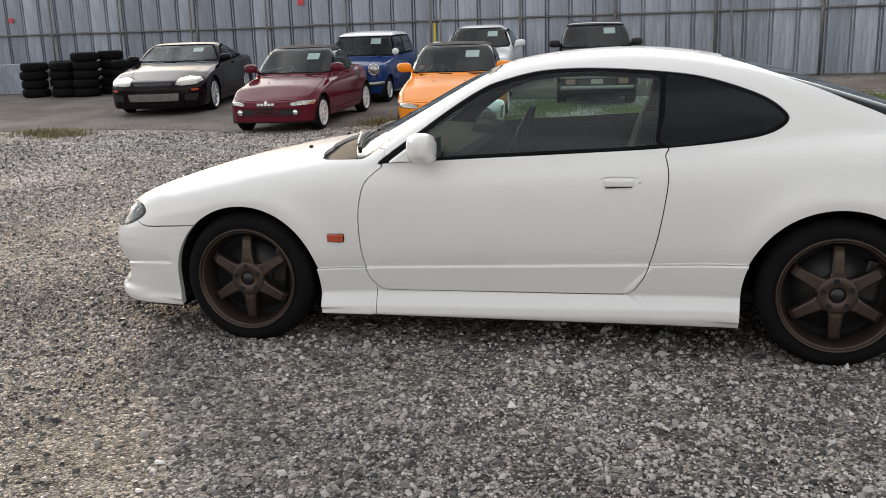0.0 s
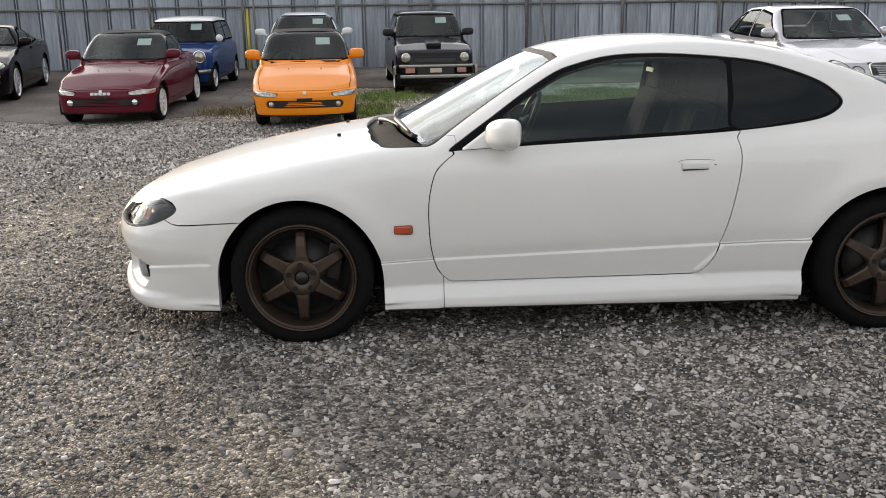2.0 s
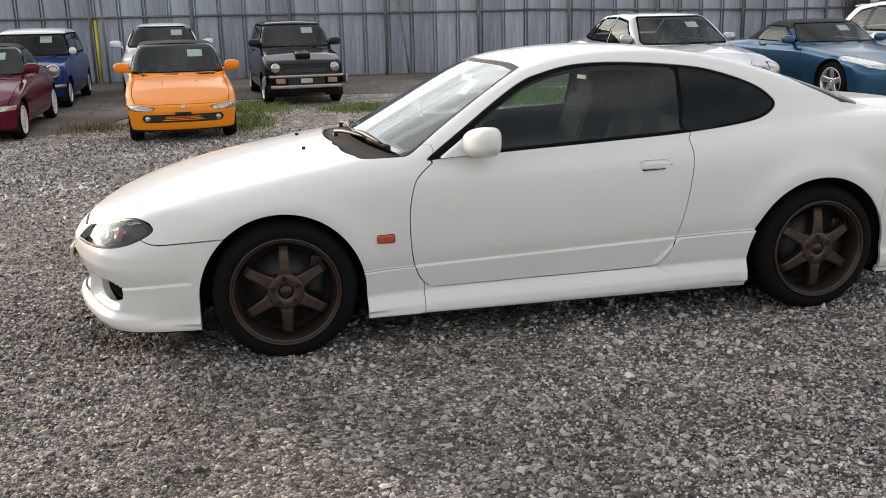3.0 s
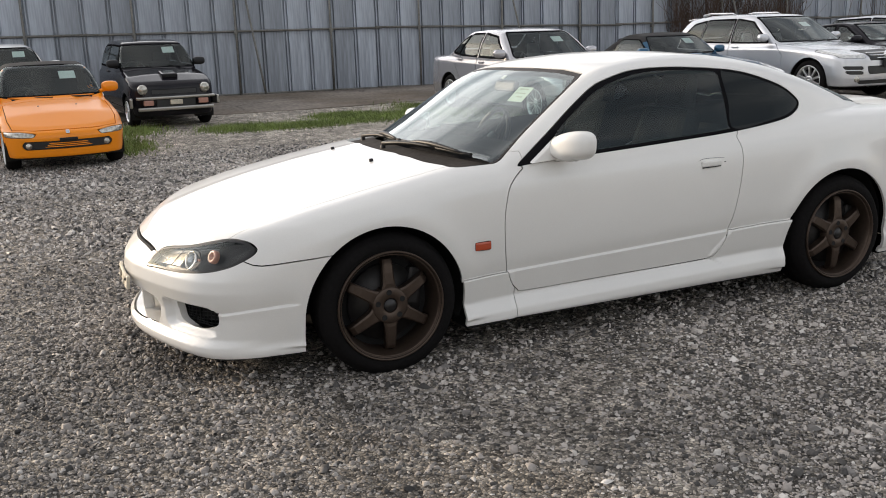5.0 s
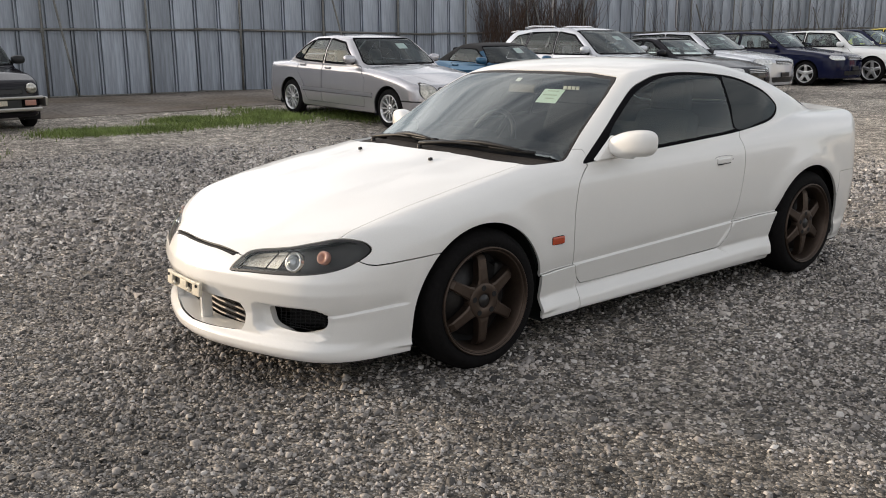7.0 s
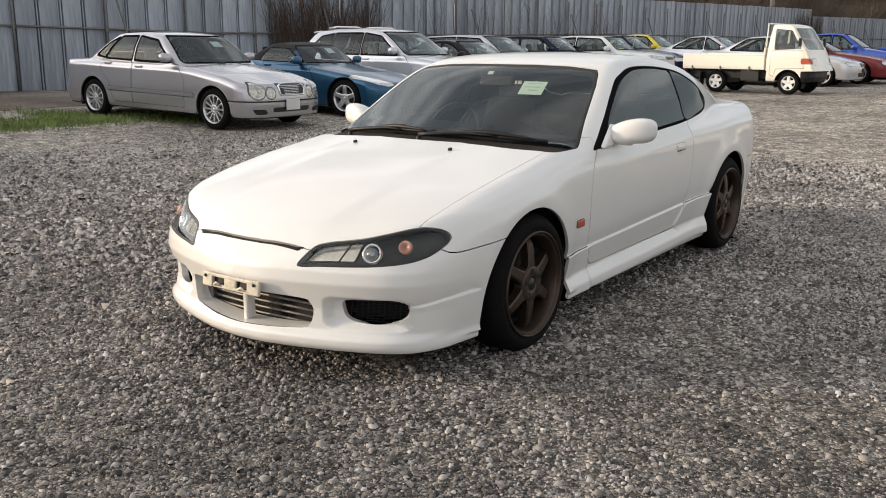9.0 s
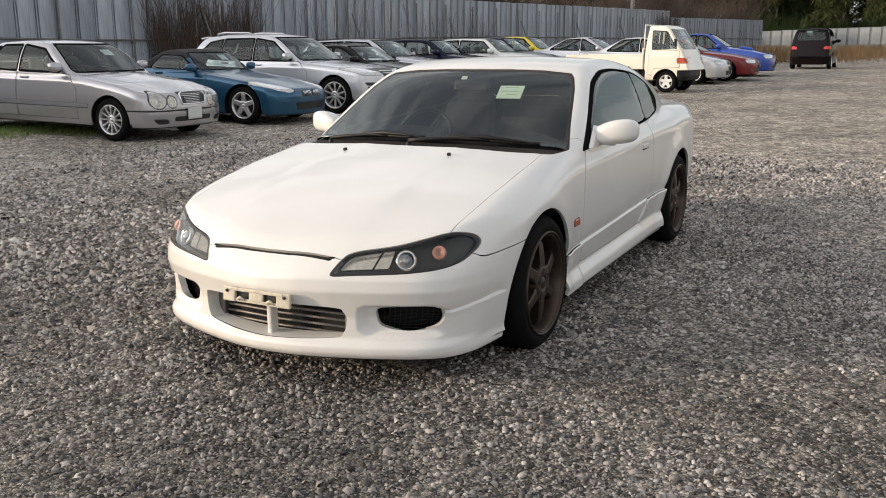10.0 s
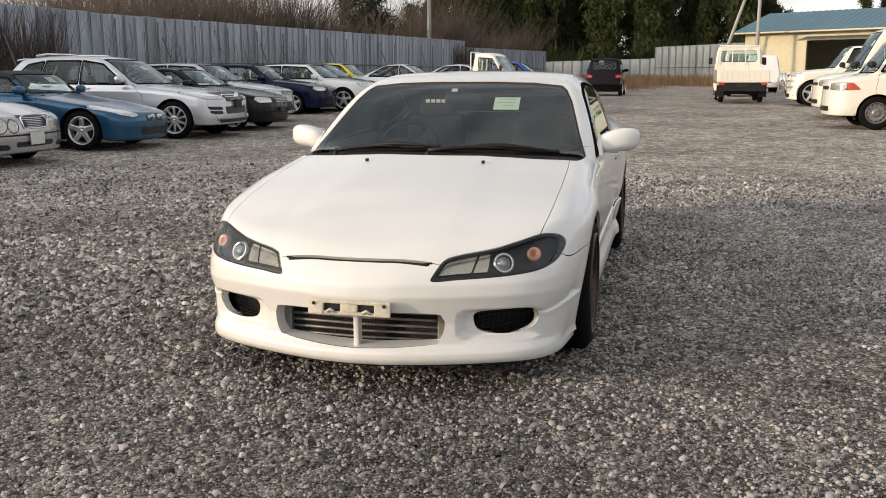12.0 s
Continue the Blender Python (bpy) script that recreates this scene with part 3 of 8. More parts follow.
def white_coupe():
    car = thing("sports_coupe", "white sports coupe with bronze wheels parked on grey gravel", "car", m=pose(0, 0.05, 0))
    m = skin(body_field(COUPE), (-0.52, 3.0, 0.40), 0.012, 330, 4.0)
    both = lambda h: joined(h, mirrored(h))
    side = lambda pts, steps=6: (lambda V, p=loop_curve(pts, steps): np.maximum(inside(V[:, 0], V[:, 2], p), 0.35 - V[:, 1]))
    flat = lambda pts: (lambda V, p=np.array(pts, float): np.maximum(inside(V[:, 0], V[:, 2], p), 0.35 - V[:, 1]))

    for xc, zc, r, d in ((0.0, 0.283, 0.347, 0.357), (2.528, 0.288, 0.357, 0.366)):
        m = cut(m, lambda V: arch(V, xc, zc, r, d))[1]
    m = cut(m, lambda V: V[:, 2] - 0.139)[1]
    shell = skin(body_field(COUPE), (-0.52, 3.0, 0.40), 0.035, 100)
    for xc, zc, r, d in ((0.0, 0.283, 0.36, 0.37), (2.528, 0.288, 0.37, 0.38)):
        shell = cut(shell, lambda V: arch(V, xc, zc, r, d))[1]
    under, shell = cut(shell, lambda V: V[:, 2] - 0.139)
    # side glass and its black surround
    outer = [(0.640, 0.817), (0.70, 0.820), (1.028, 0.838), (1.45, 0.858), (1.828, 0.878), (2.10, 0.903), (2.25, 0.930), (2.325, 0.975), (2.31, 1.020), (2.213, 1.084), (2.013, 1.151), (1.822, 1.180), (1.557, 1.198), (1.344, 1.192), (1.19, 1.160), (1.09, 1.124), (0.96, 1.046), (0.836, 0.960), (0.707, 0.870)]
    trim, m = cut(m, side(outer), 0.0015)
    shell = cut(shell, lambda V: side(outer)(V) + 0.022)[1]
    door_pane, trim = cut(trim, side([(0.775, 0.840), (1.03, 0.853), (1.45, 0.873), (1.80, 0.892), (1.816, 0.92), (1.828, 1.10), (1.818, 1.160), (1.72, 1.174), (1.557, 1.183), (1.36, 1.176), (1.20, 1.142), (1.09, 1.100), (0.97, 1.026), (0.86, 0.945)]))
    back_pane, trim = cut(trim, side([(1.850, 0.893), (2.10, 0.915), (2.235, 0.939), (2.309, 0.979), (2.295, 1.015), (2.203, 1.073), (2.01, 1.138), (1.89, 1.160), (1.854, 1.158), (1.850, 1.02)]))
    # windscreen, rear screen
    ws_out = np.array([(-0.5, 0.850), (0.26, 0.850), (0.40, 0.843), (0.535, 0.836), (0.66, 0.831), (0.735, 0.825), (0.750, 0.829), (0.727, 0.88), (0.700, 0.938), (0.675, 0.998), (0.652, 1.052), (0.628, 1.105), (0.590, 1.160), (0.558, 1.184), (0.40, 1.200), (0.2, 1.206), (-0.5, 1.207)])
    wf = lambda p: (lambda V: np.maximum(inside(V[:, 1], V[:, 2], p), V[:, 0] - 1.32))
    screen, m = cut(m, wf(ws_out), 0.0015)
    shell = cut(shell, lambda V: wf(ws_out)(V) + 0.018)[1]
    ws_in = np.array([(-0.5, 0.80), (0.742, 0.80), (0.739, 0.832), (0.717, 0.88), (0.690, 0.938), (0.665, 0.998), (0.642, 1.052), (0.618, 1.104), (0.580, 1.154), (0.549, 1.172), (0.40, 1.186), (0.2, 1.192), (-0.5, 1.193)])
    cowl, screen = cut(screen, lambda V: V[:, 0] - 0.392 - 0.255 * V[:, 1] ** 2, 0.001)
    pane, screen = cut(screen, wf(ws_in))
    rear_p = np.array([(2.08, -0.5), (2.10, 0.25), (2.17, 0.40), (2.27, 0.54), (2.345, 0.592), (2.55, 0.628), (2.74, 0.632), (2.86, 0.59), (2.90, 0.40), (2.915, -0.5)])
    rf = lambda V: np.maximum(inside(V[:, 0], V[:, 1], rear_p), 0.93 - V[:, 2])
    rear_pane, m = cut(m, rf, 0.0015)
    shell = cut(shell, rf)[1]
    # head lamps
    lp = loop_curve([(0.306, 0.476), (0.315, 0.498), (0.333, 0.528), (0.352, 0.547), (0.40, 0.560), (0.46, 0.569), (0.53, 0.581), (0.61, 0.602), (0.665, 0.617), (0.705, 0.621), (0.745, 0.612), (0.768, 0.592), (0.774, 0.570), (0.764, 0.543), (0.740, 0.516), (0.69, 0.498), (0.60, 0.487), (0.50, 0.481), (0.40, 0.477), (0.33, 0.472)], 6)
    lf = lambda V: np.maximum(inside(V[:, 1], V[:, 2], lp), V[:, 0] + 0.40)
    lamp, m = cut(m, lf, 0.002)
    shell = cut(shell, lf)[1]
    # bonnet
    hp = np.array([(0.345, -0.4), (0.35, 0.0), (0.37, 0.25), (0.42, 0.48), (0.50, 0.672), (0.46, 0.684), (0.2, 0.698), (-0.1, 0.704), (-0.35, 0.701), (-0.50, 0.694), (-0.60, 0.684), (-0.70, 0.645), (-0.78, 0.565), (-0.84, 0.445), (-0.850, 0.37), (-0.850, 0.30), (-0.860, 0.20), (-0.870, 0.10), (-0.874, 0.0), (-0.874, -0.4)])
    hood, m = cut(m, lambda V: np.maximum(inside(V[:, 0], V[:, 1], hp), np.where(V[:, 1] > 0.31, 0.53, 0.45) - V[:, 2]), 0.0014)
    # bumper with its openings
    bf = lambda V: np.maximum(V[:, 2] - np.interp(V[:, 0], [-0.9, -0.58, -0.545, -0.51, -0.46, -0.39, -0.27], [0.545, 0.545, 0.526, 0.520, 0.522, 0.528, 0.537]), V[:, 0] + 0.22)
    bumper, m = cut(m, bf, 0.0026)
    slit = lambda V: np.maximum(np.maximum(inside(V[:, 0], V[:, 1], hp) - 0.014, V[:, 1] - 0.292), np.maximum(0.45 - V[:, 2], V[:, 0] + 0.7))
    bumper, m = cut(bumper, slit)[1], cut(m, slit)[1]
    mouth = loop_curve([(-0.30, 0.343), (0.0, 0.350), (0.30, 0.343), (0.345, 0.323), (0.352, 0.278), (0.335, 0.232), (0.29, 0.215), (0.0, 0.202), (-0.29, 0.215)], 6)
    mf = lambda V: np.maximum(inside(V[:, 1], V[:, 2], mouth), V[:, 0] + 0.7)
    fog = loop_curve([(0.452, 0.316), (0.480, 0.342), (0.60, 0.352), (0.655, 0.350), (0.688, 0.328), (0.686, 0.284), (0.648, 0.254), (0.56, 0.245), (0.472, 0.262)], 6)
    ff = lambda V: np.maximum(inside(V[:, 1], V[:, 2], fog), V[:, 0] + 0.4)
    for g in (mf, ff):
        bumper = cut(bumper, g)[1]
        shell = cut(shell, lambda V: g(V) - 0.02)[1]
    # door, skirt, wing, boot
    door, m = cut(m, side([(0.674, 0.822), (0.664, 0.806), (0.612, 0.765), (0.579, 0.722), (0.556, 0.63), (0.551, 0.545), (0.556, 0.44), (0.568, 0.365), (0.590, 0.305), (0.628, 0.262), (0.68, 0.250), (1.1, 0.255), (1.65, 0.262), (1.72, 0.272), (1.762, 0.315), (1.794, 0.380), (1.828, 0.50), (1.850, 0.612), (1.866, 0.72), (1.868, 0.79), (1.855, 0.85), (1.840, 0.885), (1.5, 0.87), (1.0, 0.845)], 5), 0.0022)
    skirt, m = cut(m, flat([(0.30, 0.05), (0.30, 0.3445), (0.60, 0.355), (0.66, 0.252), (1.70, 0.262), (1.80, 0.3985), (2.30, 0.4165), (2.30, 0.05)]), 0.0012)
    fore_skirt, skirt = cut(skirt, lambda V: V[:, 0] - 0.612, 0.0015)
    wing, m = cut(m, lambda V: np.maximum(V[:, 0] - 0.668, V[:, 2] - 0.875), 0.001)
    tp = np.array([(2.97, -0.5), (2.97, 0.45), (3.0, 0.60), (3.1, 0.63), (3.6, 0.60), (3.6, -0.5)])
    boot, m = cut(m, lambda V: np.maximum(inside(V[:, 0], V[:, 1], tp), 0.62 - V[:, 2]), 0.002)
    tail_lamp, m = cut(m, lambda V: np.maximum(np.maximum(3.20 + 0.25 * (0.75 - V[:, 2]) - V[:, 0], np.abs(V[:, 2] - 0.745) - 0.065), 0.35 - V[:, 1]), 0.002)
    tailb, m = cut(m, lambda V: np.maximum(V[:, 2] - 0.575, 2.86 - V[:, 0]), 0.0015)

    # black tube added in the gap ahead of the bonnet, in place of its shade
    HV = hood[0]
    front = []
    for y in np.linspace(0.0, 0.30, 9):
        xe = -0.874 + 0.34 * y * y
        k = np.argmin((HV[:, 0] - xe) ** 2 + (HV[:, 1] - y) ** 2)
        front.append((xe - 0.004, y, HV[k, 2] - 0.016))
    bm = bmesh.new()
    tube(bm, [(a, -b, c) for a, b, c in front[:0:-1]] + front, 0.0075, 8)
    part("slit_shade", bm, M_SHELL, car)
    E = 0.016
    sheet("roof_panel", both(m), M_WHITE, car, E)
    sheet("bonnet", both(hood), M_WHITE, car, E)
    bump = sheet("front_bumper", both(bumper), M_WHITE, car, 0.03)
    sheet("rear_bumper", both(tailb), M_WHITE, car, E)
    sheet("boot_lid", both(boot), M_WHITE, car, E)
    sheet("underbody", both(under), M_SHELL, car)
    # black lining added inside the skin so that panel gaps show dark
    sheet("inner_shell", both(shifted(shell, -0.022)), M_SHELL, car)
    sheet("screen_border", both(screen), M_SEAL, car, 0.01)
    sheet("cowl_panel", both(shifted(cowl, -0.016)), M_COWL, car, 0.0, "weathered dark plastic cowl below the windscreen")
    sheet("windscreen", both(pane), M_SCREEN, car)
    sheet("rear_screen", both(rear_pane), M_DARKGLASS, car)
    # opaque black sheet added behind the rear glass to block light through it
    sheet("rear_light_block", both(shifted(rear_pane, -0.012)), M_SHELL, car)
    for s in (-1, 1):
        half = (lambda h: h) if s > 0 else mirrored
        sheet("front_wing", half(wing), M_WHITE, car, E)
        sheet("side_skirt", half(skirt), M_WHITE, car, E)
        sheet("skirt_end", half(fore_skirt), M_WHITE, car, E)
        dr = sheet("door", half(door), M_WHITE, car, E)
        sheet("door_window", half(door_pane), M_SIDE, dr)
        sheet("quarter_window", half(back_pane), M_DARKGLASS, car)
        sheet("window_trim", half(trim), M_MATTE, car, 0.006)
        sheet("tail_lamp", half(tail_lamp), M_RED, car, 0.01)
        for xc, zc, r in ((0.0, 0.30, 0.37), (2.525, 0.30, 0.38)):
            well(car, xc, zc, r, 0.50, 0.775, s)
        # lamp unit: clear cover over a smoked tray with reflectors
        lens = sheet("head_lamp", half(lamp), M_LENS, car, 0.004, "clear head lamp with smoked black housing")
        lens.visible_shadow = False
        sheet("housing", half(shifted(lamp, -0.038)), M_SMOKE, lens)
        rim_ring = cut(lamp, lambda V: -inside(V[:, 1], V[:, 2], lp) - 0.009)[0]
        sheet("lamp_border", half(shifted(rim_ring, 0.001)), M_SMOKE, lens)
        # bright bowl of the inner half, with a dark rib across it
        bowl = cut(shifted(lamp, -0.026), lambda V: np.maximum(np.maximum(V[:, 1] - 0.505, 0.318 - V[:, 1]), np.maximum(inside(V[:, 1], V[:, 2], lp) + 0.014, np.maximum(0.478 - V[:, 2], V[:, 2] - 0.556))))[0]
        inner_bowl, outer_bowl = cut(bowl, lambda V: V[:, 1] - 0.452 - 0.25 * (V[:, 2] - 0.51), 0.004)
        for q in (inner_bowl, outer_bowl):
            sheet("reflector", half(q), M_REFLECT, lens)
        nrm = Vector((-0.84, 0.30 * s, 0.38)).normalized()
        turn = nrm.to_track_quat("Z", "Y").to_matrix().to_4x4()
        LV = lamp[0]
        for nm, yy, zz, sink, rr, mt in (("projector", 0.560, 0.526, 0.020, 0.040, M_CHROME), ("projector_eye", 0.560, 0.526, 0.012, 0.027, M_LENSBALL), ("indicator", 0.668, 0.553, 0.020, 0.027, M_DULLAMBER)):
            xx = float(LV[np.argmin((LV[:, 1] - yy) ** 2 + (LV[:, 2] - zz) ** 2), 0]) + sink
            bm = bmesh.new()
            if nm == "projector":
                lathe(bm, [(-0.02, rr * 0.70), (0.002, rr * 0.74), (0.006, rr * 0.84), (0.004, rr), (-0.02, rr * 1.05)], 32, "z")
            elif nm == "projector_eye":
                lathe(bm, [(0.010, 0.0), (0.0085, rr * 0.35), (0.004, rr * 0.7), (-0.004, rr), (-0.02, rr)], 28, "z")
            else:
                lathe(bm, [(-0.004, 0.0), (0.004, rr * 0.5), (0.008, rr * 0.85), (0.004, rr), (-0.015, rr)], 28, "z")
            for f in bm.faces:
                f.smooth = True
            bmesh.ops.transform(bm, matrix=Matrix.Translation((xx, s * yy, zz)) @ turn, verts=bm.verts[:])
            part(nm, bm, mt, lens)
        # side marker
        bm = bmesh.new()
        box(bm, (0.076, 0.018, 0.036), (0.442, s * 0.8385, 0.491), (0, 0, 0), 0.007)
        mk = part("side_marker", bm, M_AMBER, car, "small orange side marker lamp")
        bm = bmesh.new()
        box(bm, (0.081, 0.016, 0.041), (0.442, s * 0.8365, 0.491), (0, 0, 0), 0.010)
        part("gasket", bm, M_MATTE, mk)
        # door handle: grip and lock; a grey ring outlines the tray, a black strip paints its shade
        yb = s * 0.831
        bm = bmesh.new()
        ring = [(1.69 + 0.097 * (abs(math.cos(t)) ** 0.6) * (1 if math.cos(t) > 0 else -1), yb + s * 0.002, 0.733 + 0.034 * (abs(math.sin(t)) ** 0.7) * (1 if math.sin(t) > 0 else -1) - 0.02 * math.cos(t) * 0.2) for t in np.linspace(0, 2 * math.pi, 49)]
        tube(bm, ring, 0.0014, 6, False)
        part("handle_surround", bm, M_LIP, dr)
        bm = bmesh.new()
        box(bm, (0.118, 0.022, 0.030), (1.672, yb + s * 0.004, 0.742), (0, 0, 0), 0.008)
        part("handle", bm, M_WHITE, dr)
        bm = bmesh.new()
        box(bm, (0.108, 0.008, 0.0045), (1.672, yb + s * 0.011, 0.726), (0, -2, 0), 0.002)
        part("recess_shade", bm, M_BLACK, dr)
        bm = bmesh.new()
        lathe(bm, [(0, 0.0), (0, 0.010), (0.004, 0.012)], 16)
        bmesh.ops.transform(bm, matrix=Matrix.Translation((1.757, yb + s * 0.006, 0.736)), verts=bm.verts[:])
        part("lock", bm, M_STEEL, dr)
        # mirror: a rounded shell that narrows towards the car, on a wedge-shaped sail
        bm = bmesh.new()
        bmesh.ops.create_uvsphere(bm, u_segments=40, v_segments=26, radius=1.0)
        for v in bm.verts:
            sx, sy, sz = (abs(q) ** p * (1 if q > 0 else -1) for q, p in zip(v.co, (0.75, 0.66, 0.66)))
            out = sy * s
            tall = 0.064 * (0.80 + 0.20 * math.tanh(2.2 * (out + 0.45)))
            deep = (0.050 if sx > 0 else 0.088) * (0.84 + 0.16 * math.tanh(2.0 * (0.5 - out)))
            v.co = Vector((sx * deep + 0.022 * out, sy * 0.112, sz * tall + 0.010 * out - (0.010 * (1 - out) if sz < 0 and out < 0 else 0)))
        for f in bm.faces:
            f.smooth = True
        bmesh.ops.transform(bm, matrix=pose(0.880, s * 0.894, 0.895, 0, 3, 5 * s), verts=bm.verts[:])
        mr = part("door_mirror", bm, M_WHITE, dr)
        bm = bmesh.new()
        tube(bm, [(0.83, s * 0.775, 0.842), (0.845, s * 0.82, 0.852), (0.868, s * 0.862, 0.866)], [0.034, 0.027, 0.022], 14)
        part("mirror_stalk", bm, M_WHITE, mr)
        bm = bmesh.new()
        low = [(0.690, s * 0.806, 0.826), (0.90, s * 0.807, 0.838), (0.880, s * 0.790, 0.890), (0.852, s * 0.783, 0.928), (0.835, s * 0.782, 0.930)]
        f = bm.faces.new([bm.verts.new(p) for p in low])
        g = bmesh.ops.extrude_face_region(bm, geom=[f])
        tops_ = [e for e in g["geom"] if isinstance(e, bmesh.types.BMVert)]
        for v in tops_:
            v.co += Vector((0.010, s * 0.020, -0.004))
        bmesh.ops.recalc_face_normals(bm, faces=bm.faces[:])
        bmesh.ops.bevel(bm, geom=bm.edges[:], offset=0.006, segments=2, affect="EDGES", profile=0.6)
        part("mirror_base", bm, M_WHITE, mr)
        bm = bmesh.new()
        box(bm, (0.006, 0.150, 0.080), (0.922, s * 0.897, 0.897), (0, 3, 5 * s), 0.002)
        part("mirror_glass", bm, M_CHROME, mr)
        # wheels
        for xc in (0.0, 2.525):
            wheel(car, (xc + 0.006, s * 0.854, 0.291 + 0.006 * (xc > 1)), 0.307, 0.215, 0.2285, "six", M_BRONZE, s)
            bm = bmesh.new()
            box(bm, (0.07, 0.06, 0.17), (xc + 0.14, s * 0.745, 0.34), (0, 12, 0), 0.015)
            part("brake_caliper", bm, M_STEEL, car)
        # fog duct mesh
        bm = bmesh.new()
        for i in range(9):
            z = 0.242 + i * 0.0132
            tube(bm, [(-0.758 + 0.165 * q, s * (0.455 + 0.25 * q), z + 0.004 * math.sin(9 * q + i)) for q in np.linspace(0, 1, 8)], 0.0018, 5)
        for i in range(14):
            y = 0.458 + i * 0.018
            tube(bm, [(-0.758 + 0.66 * (y - 0.455), s * y, 0.245), (-0.758 + 0.66 * (y - 0.455), s * (y + 0.012), 0.352)], 0.0018, 5)
        part("duct_mesh", bm, M_BLACK, bump)
        # black sheet added behind the mesh, its colour standing for the duct's shade
        bm = bmesh.new()
        vs = [bm.verts.new(p) for p in ((-0.70, s * 0.45, 0.245), (-0.53, s * 0.74, 0.245), (-0.53, s * 0.74, 0.39), (-0.70, s * 0.45, 0.39))]
        bm.faces.new(vs)
        part("duct_backing", bm, M_SHELL, bump)
    # mouth: funnel, intercooler bars, splitter
    bm = bmesh.new()
    ring_o = loop_curve([(-0.30, 0.343), (0.0, 0.350), (0.30, 0.343), (0.345, 0.323), (0.352, 0.278), (0.335, 0.232), (0.29, 0.215), (0.0, 0.202), (-0.29, 0.215), (-0.335, 0.232), (-0.352, 0.278), (-0.345, 0.323)], 5)
    bowx = ramp(COUPE["bow"], 0.08)
    nosex = ramp(COUPE["nose"], 0.013)
    r0 = [bm.verts.new((float(nosex(z) + bowx(abs(y))) + 0.010, y * 1.01, 0.278 + (z - 0.278) * 1.02)) for y, z in ring_o]
    r1 = [bm.verts.new((-0.822 + 0.25 * y * y, y * 0.955, 0.275 + (z - 0.278) * 0.95)) for y, z in ring_o]
    for k in range(len(r0)):
        f = bm.faces.new((r0[k], r0[(k + 1) % len(r0)], r1[(k + 1) % len(r0)], r1[k]))
        f.smooth = True
    part("mouth_funnel", bm, M_WHITE, bump)
    bm = bmesh.new()
    box(bm, (0.01, 0.72, 0.20), (-0.775, 0, 0.272))
    part("intercooler_core", bm, M_SHELL, bump)
    for i in range(6):
        bm = bmesh.new()
        z = 0.208 + 0.027 * i
        tube(bm, [(-0.806 + 0.06 * abs(y), y, z) for y in (-0.31, -0.15, 0, 0.15, 0.31)], 0.0058, 8)
        part("intercooler_bar", bm, M_COOLER, bump)
    for i in range(5):
        bm = bmesh.new()
        z = 0.2215 + 0.027 * i
        for k in range(90):
            y = -0.31 + 0.62 * k / 89
            q = 0.0095 * (1 if k % 2 else -1)
            tube(bm, [(-0.792 + 0.06 * abs(y), y, z - q), (-0.792 + 0.06 * abs(y), y + 0.007, z + q)], 0.0011, 3, False)
        part("cooling_matrix", bm, M_STEEL, bump)
    for s in (-1, 1):
        bm = bmesh.new()
        box(bm, (0.03, 0.035, 0.14), (-0.790, s * 0.325, 0.281), (0, 0, 0), 0.006)
        part("intercooler_tank", bm, M_COOLER, bump)
    bm = bmesh.new()
    box(bm, (0.05, 0.022, 0.15), (-0.872, 0.0, 0.270), (0, 0, 0), 0.008)
    part("mouth_strut", bm, M_WHITE, bump)
    br = new("plate_bracket")
    br.parent = car
    br.matrix_basis = pose(0, 0, 0.017)
    tagged(br, "worn beige plastic plate bracket")
    for s in (-1, 1):
        bm = bmesh.new()
        box(bm, (0.016, 0.064, 0.060), (-0.966, s * 0.134, 0.352), (0, 6, -4 * s), 0.006)
        part("bracket_end", bm, M_BRACKET, br)
        bm = bmesh.new()
        lathe(bm, [(0, 0.0), (0, 0.006), (0.005, 0.007)], 12, "x")
        bmesh.ops.transform(bm, matrix=Matrix.Translation((-0.978, s * 0.142, 0.366)), verts=bm.verts[:])
        part("bracket_screw", bm, M_STEEL, br)
        bm = bmesh.new()
        tube(bm, [(-0.977, s * 0.088, 0.335), (-0.980, s * 0.074, 0.346), (-0.978, s * 0.056, 0.336)], 0.006, 6)
        part("bracket_clip", bm, M_BRACKET, br)
    for z in (0.374, 0.330):
        bm = bmesh.new()
        box(bm, (0.012, 0.27, 0.014), (-0.968, 0, z), (0, 6, 0), 0.004)
        part("bracket_rail", bm, M_BRACKET, br)
    bm = bmesh.new()
    box(bm, (0.014, 0.072, 0.044), (-0.966, 0, 0.350), (0, 6, 0), 0.010)
    part("bracket_web", bm, M_BRACKET, br)
    bm = bmesh.new()
    box(bm, (0.006, 0.25, 0.034), (-0.957, 0, 0.351), (0, 6, 0), 0.001)
    part("bracket_gap", bm, M_BLACK, br)
    # wipers and washer jets
    SV = np.concatenate([pane[0], cowl[0], screen[0]])

    def on_glass(x, y, up):
        k = np.argmin((SV[:, 0] - x) ** 2 + (SV[:, 1] - abs(y)) ** 2)
        return (x, y, float(SV[k, 2]) + up)
    for y0, y1 in ((0.56, -0.02), (0.03, -0.62)):
        w = new("wiper")
        w.parent = car
        foot = lambda y: 0.372 + 0.255 * y * y
        bm = bmesh.new()
        lathe(bm, [(0.016, 0.0), (0.015, 0.007), (0.010, 0.012), (-0.01, 0.013)], 14, "z")
        bmesh.ops.transform(bm, matrix=Matrix.Translation(on_glass(foot(y0) - 0.045, y0, -0.012)), verts=bm.verts[:])
        part("wiper_spindle", bm, M_WIPER, w)
        bm = bmesh.new()
        ts = np.linspace(0, 1, 9)
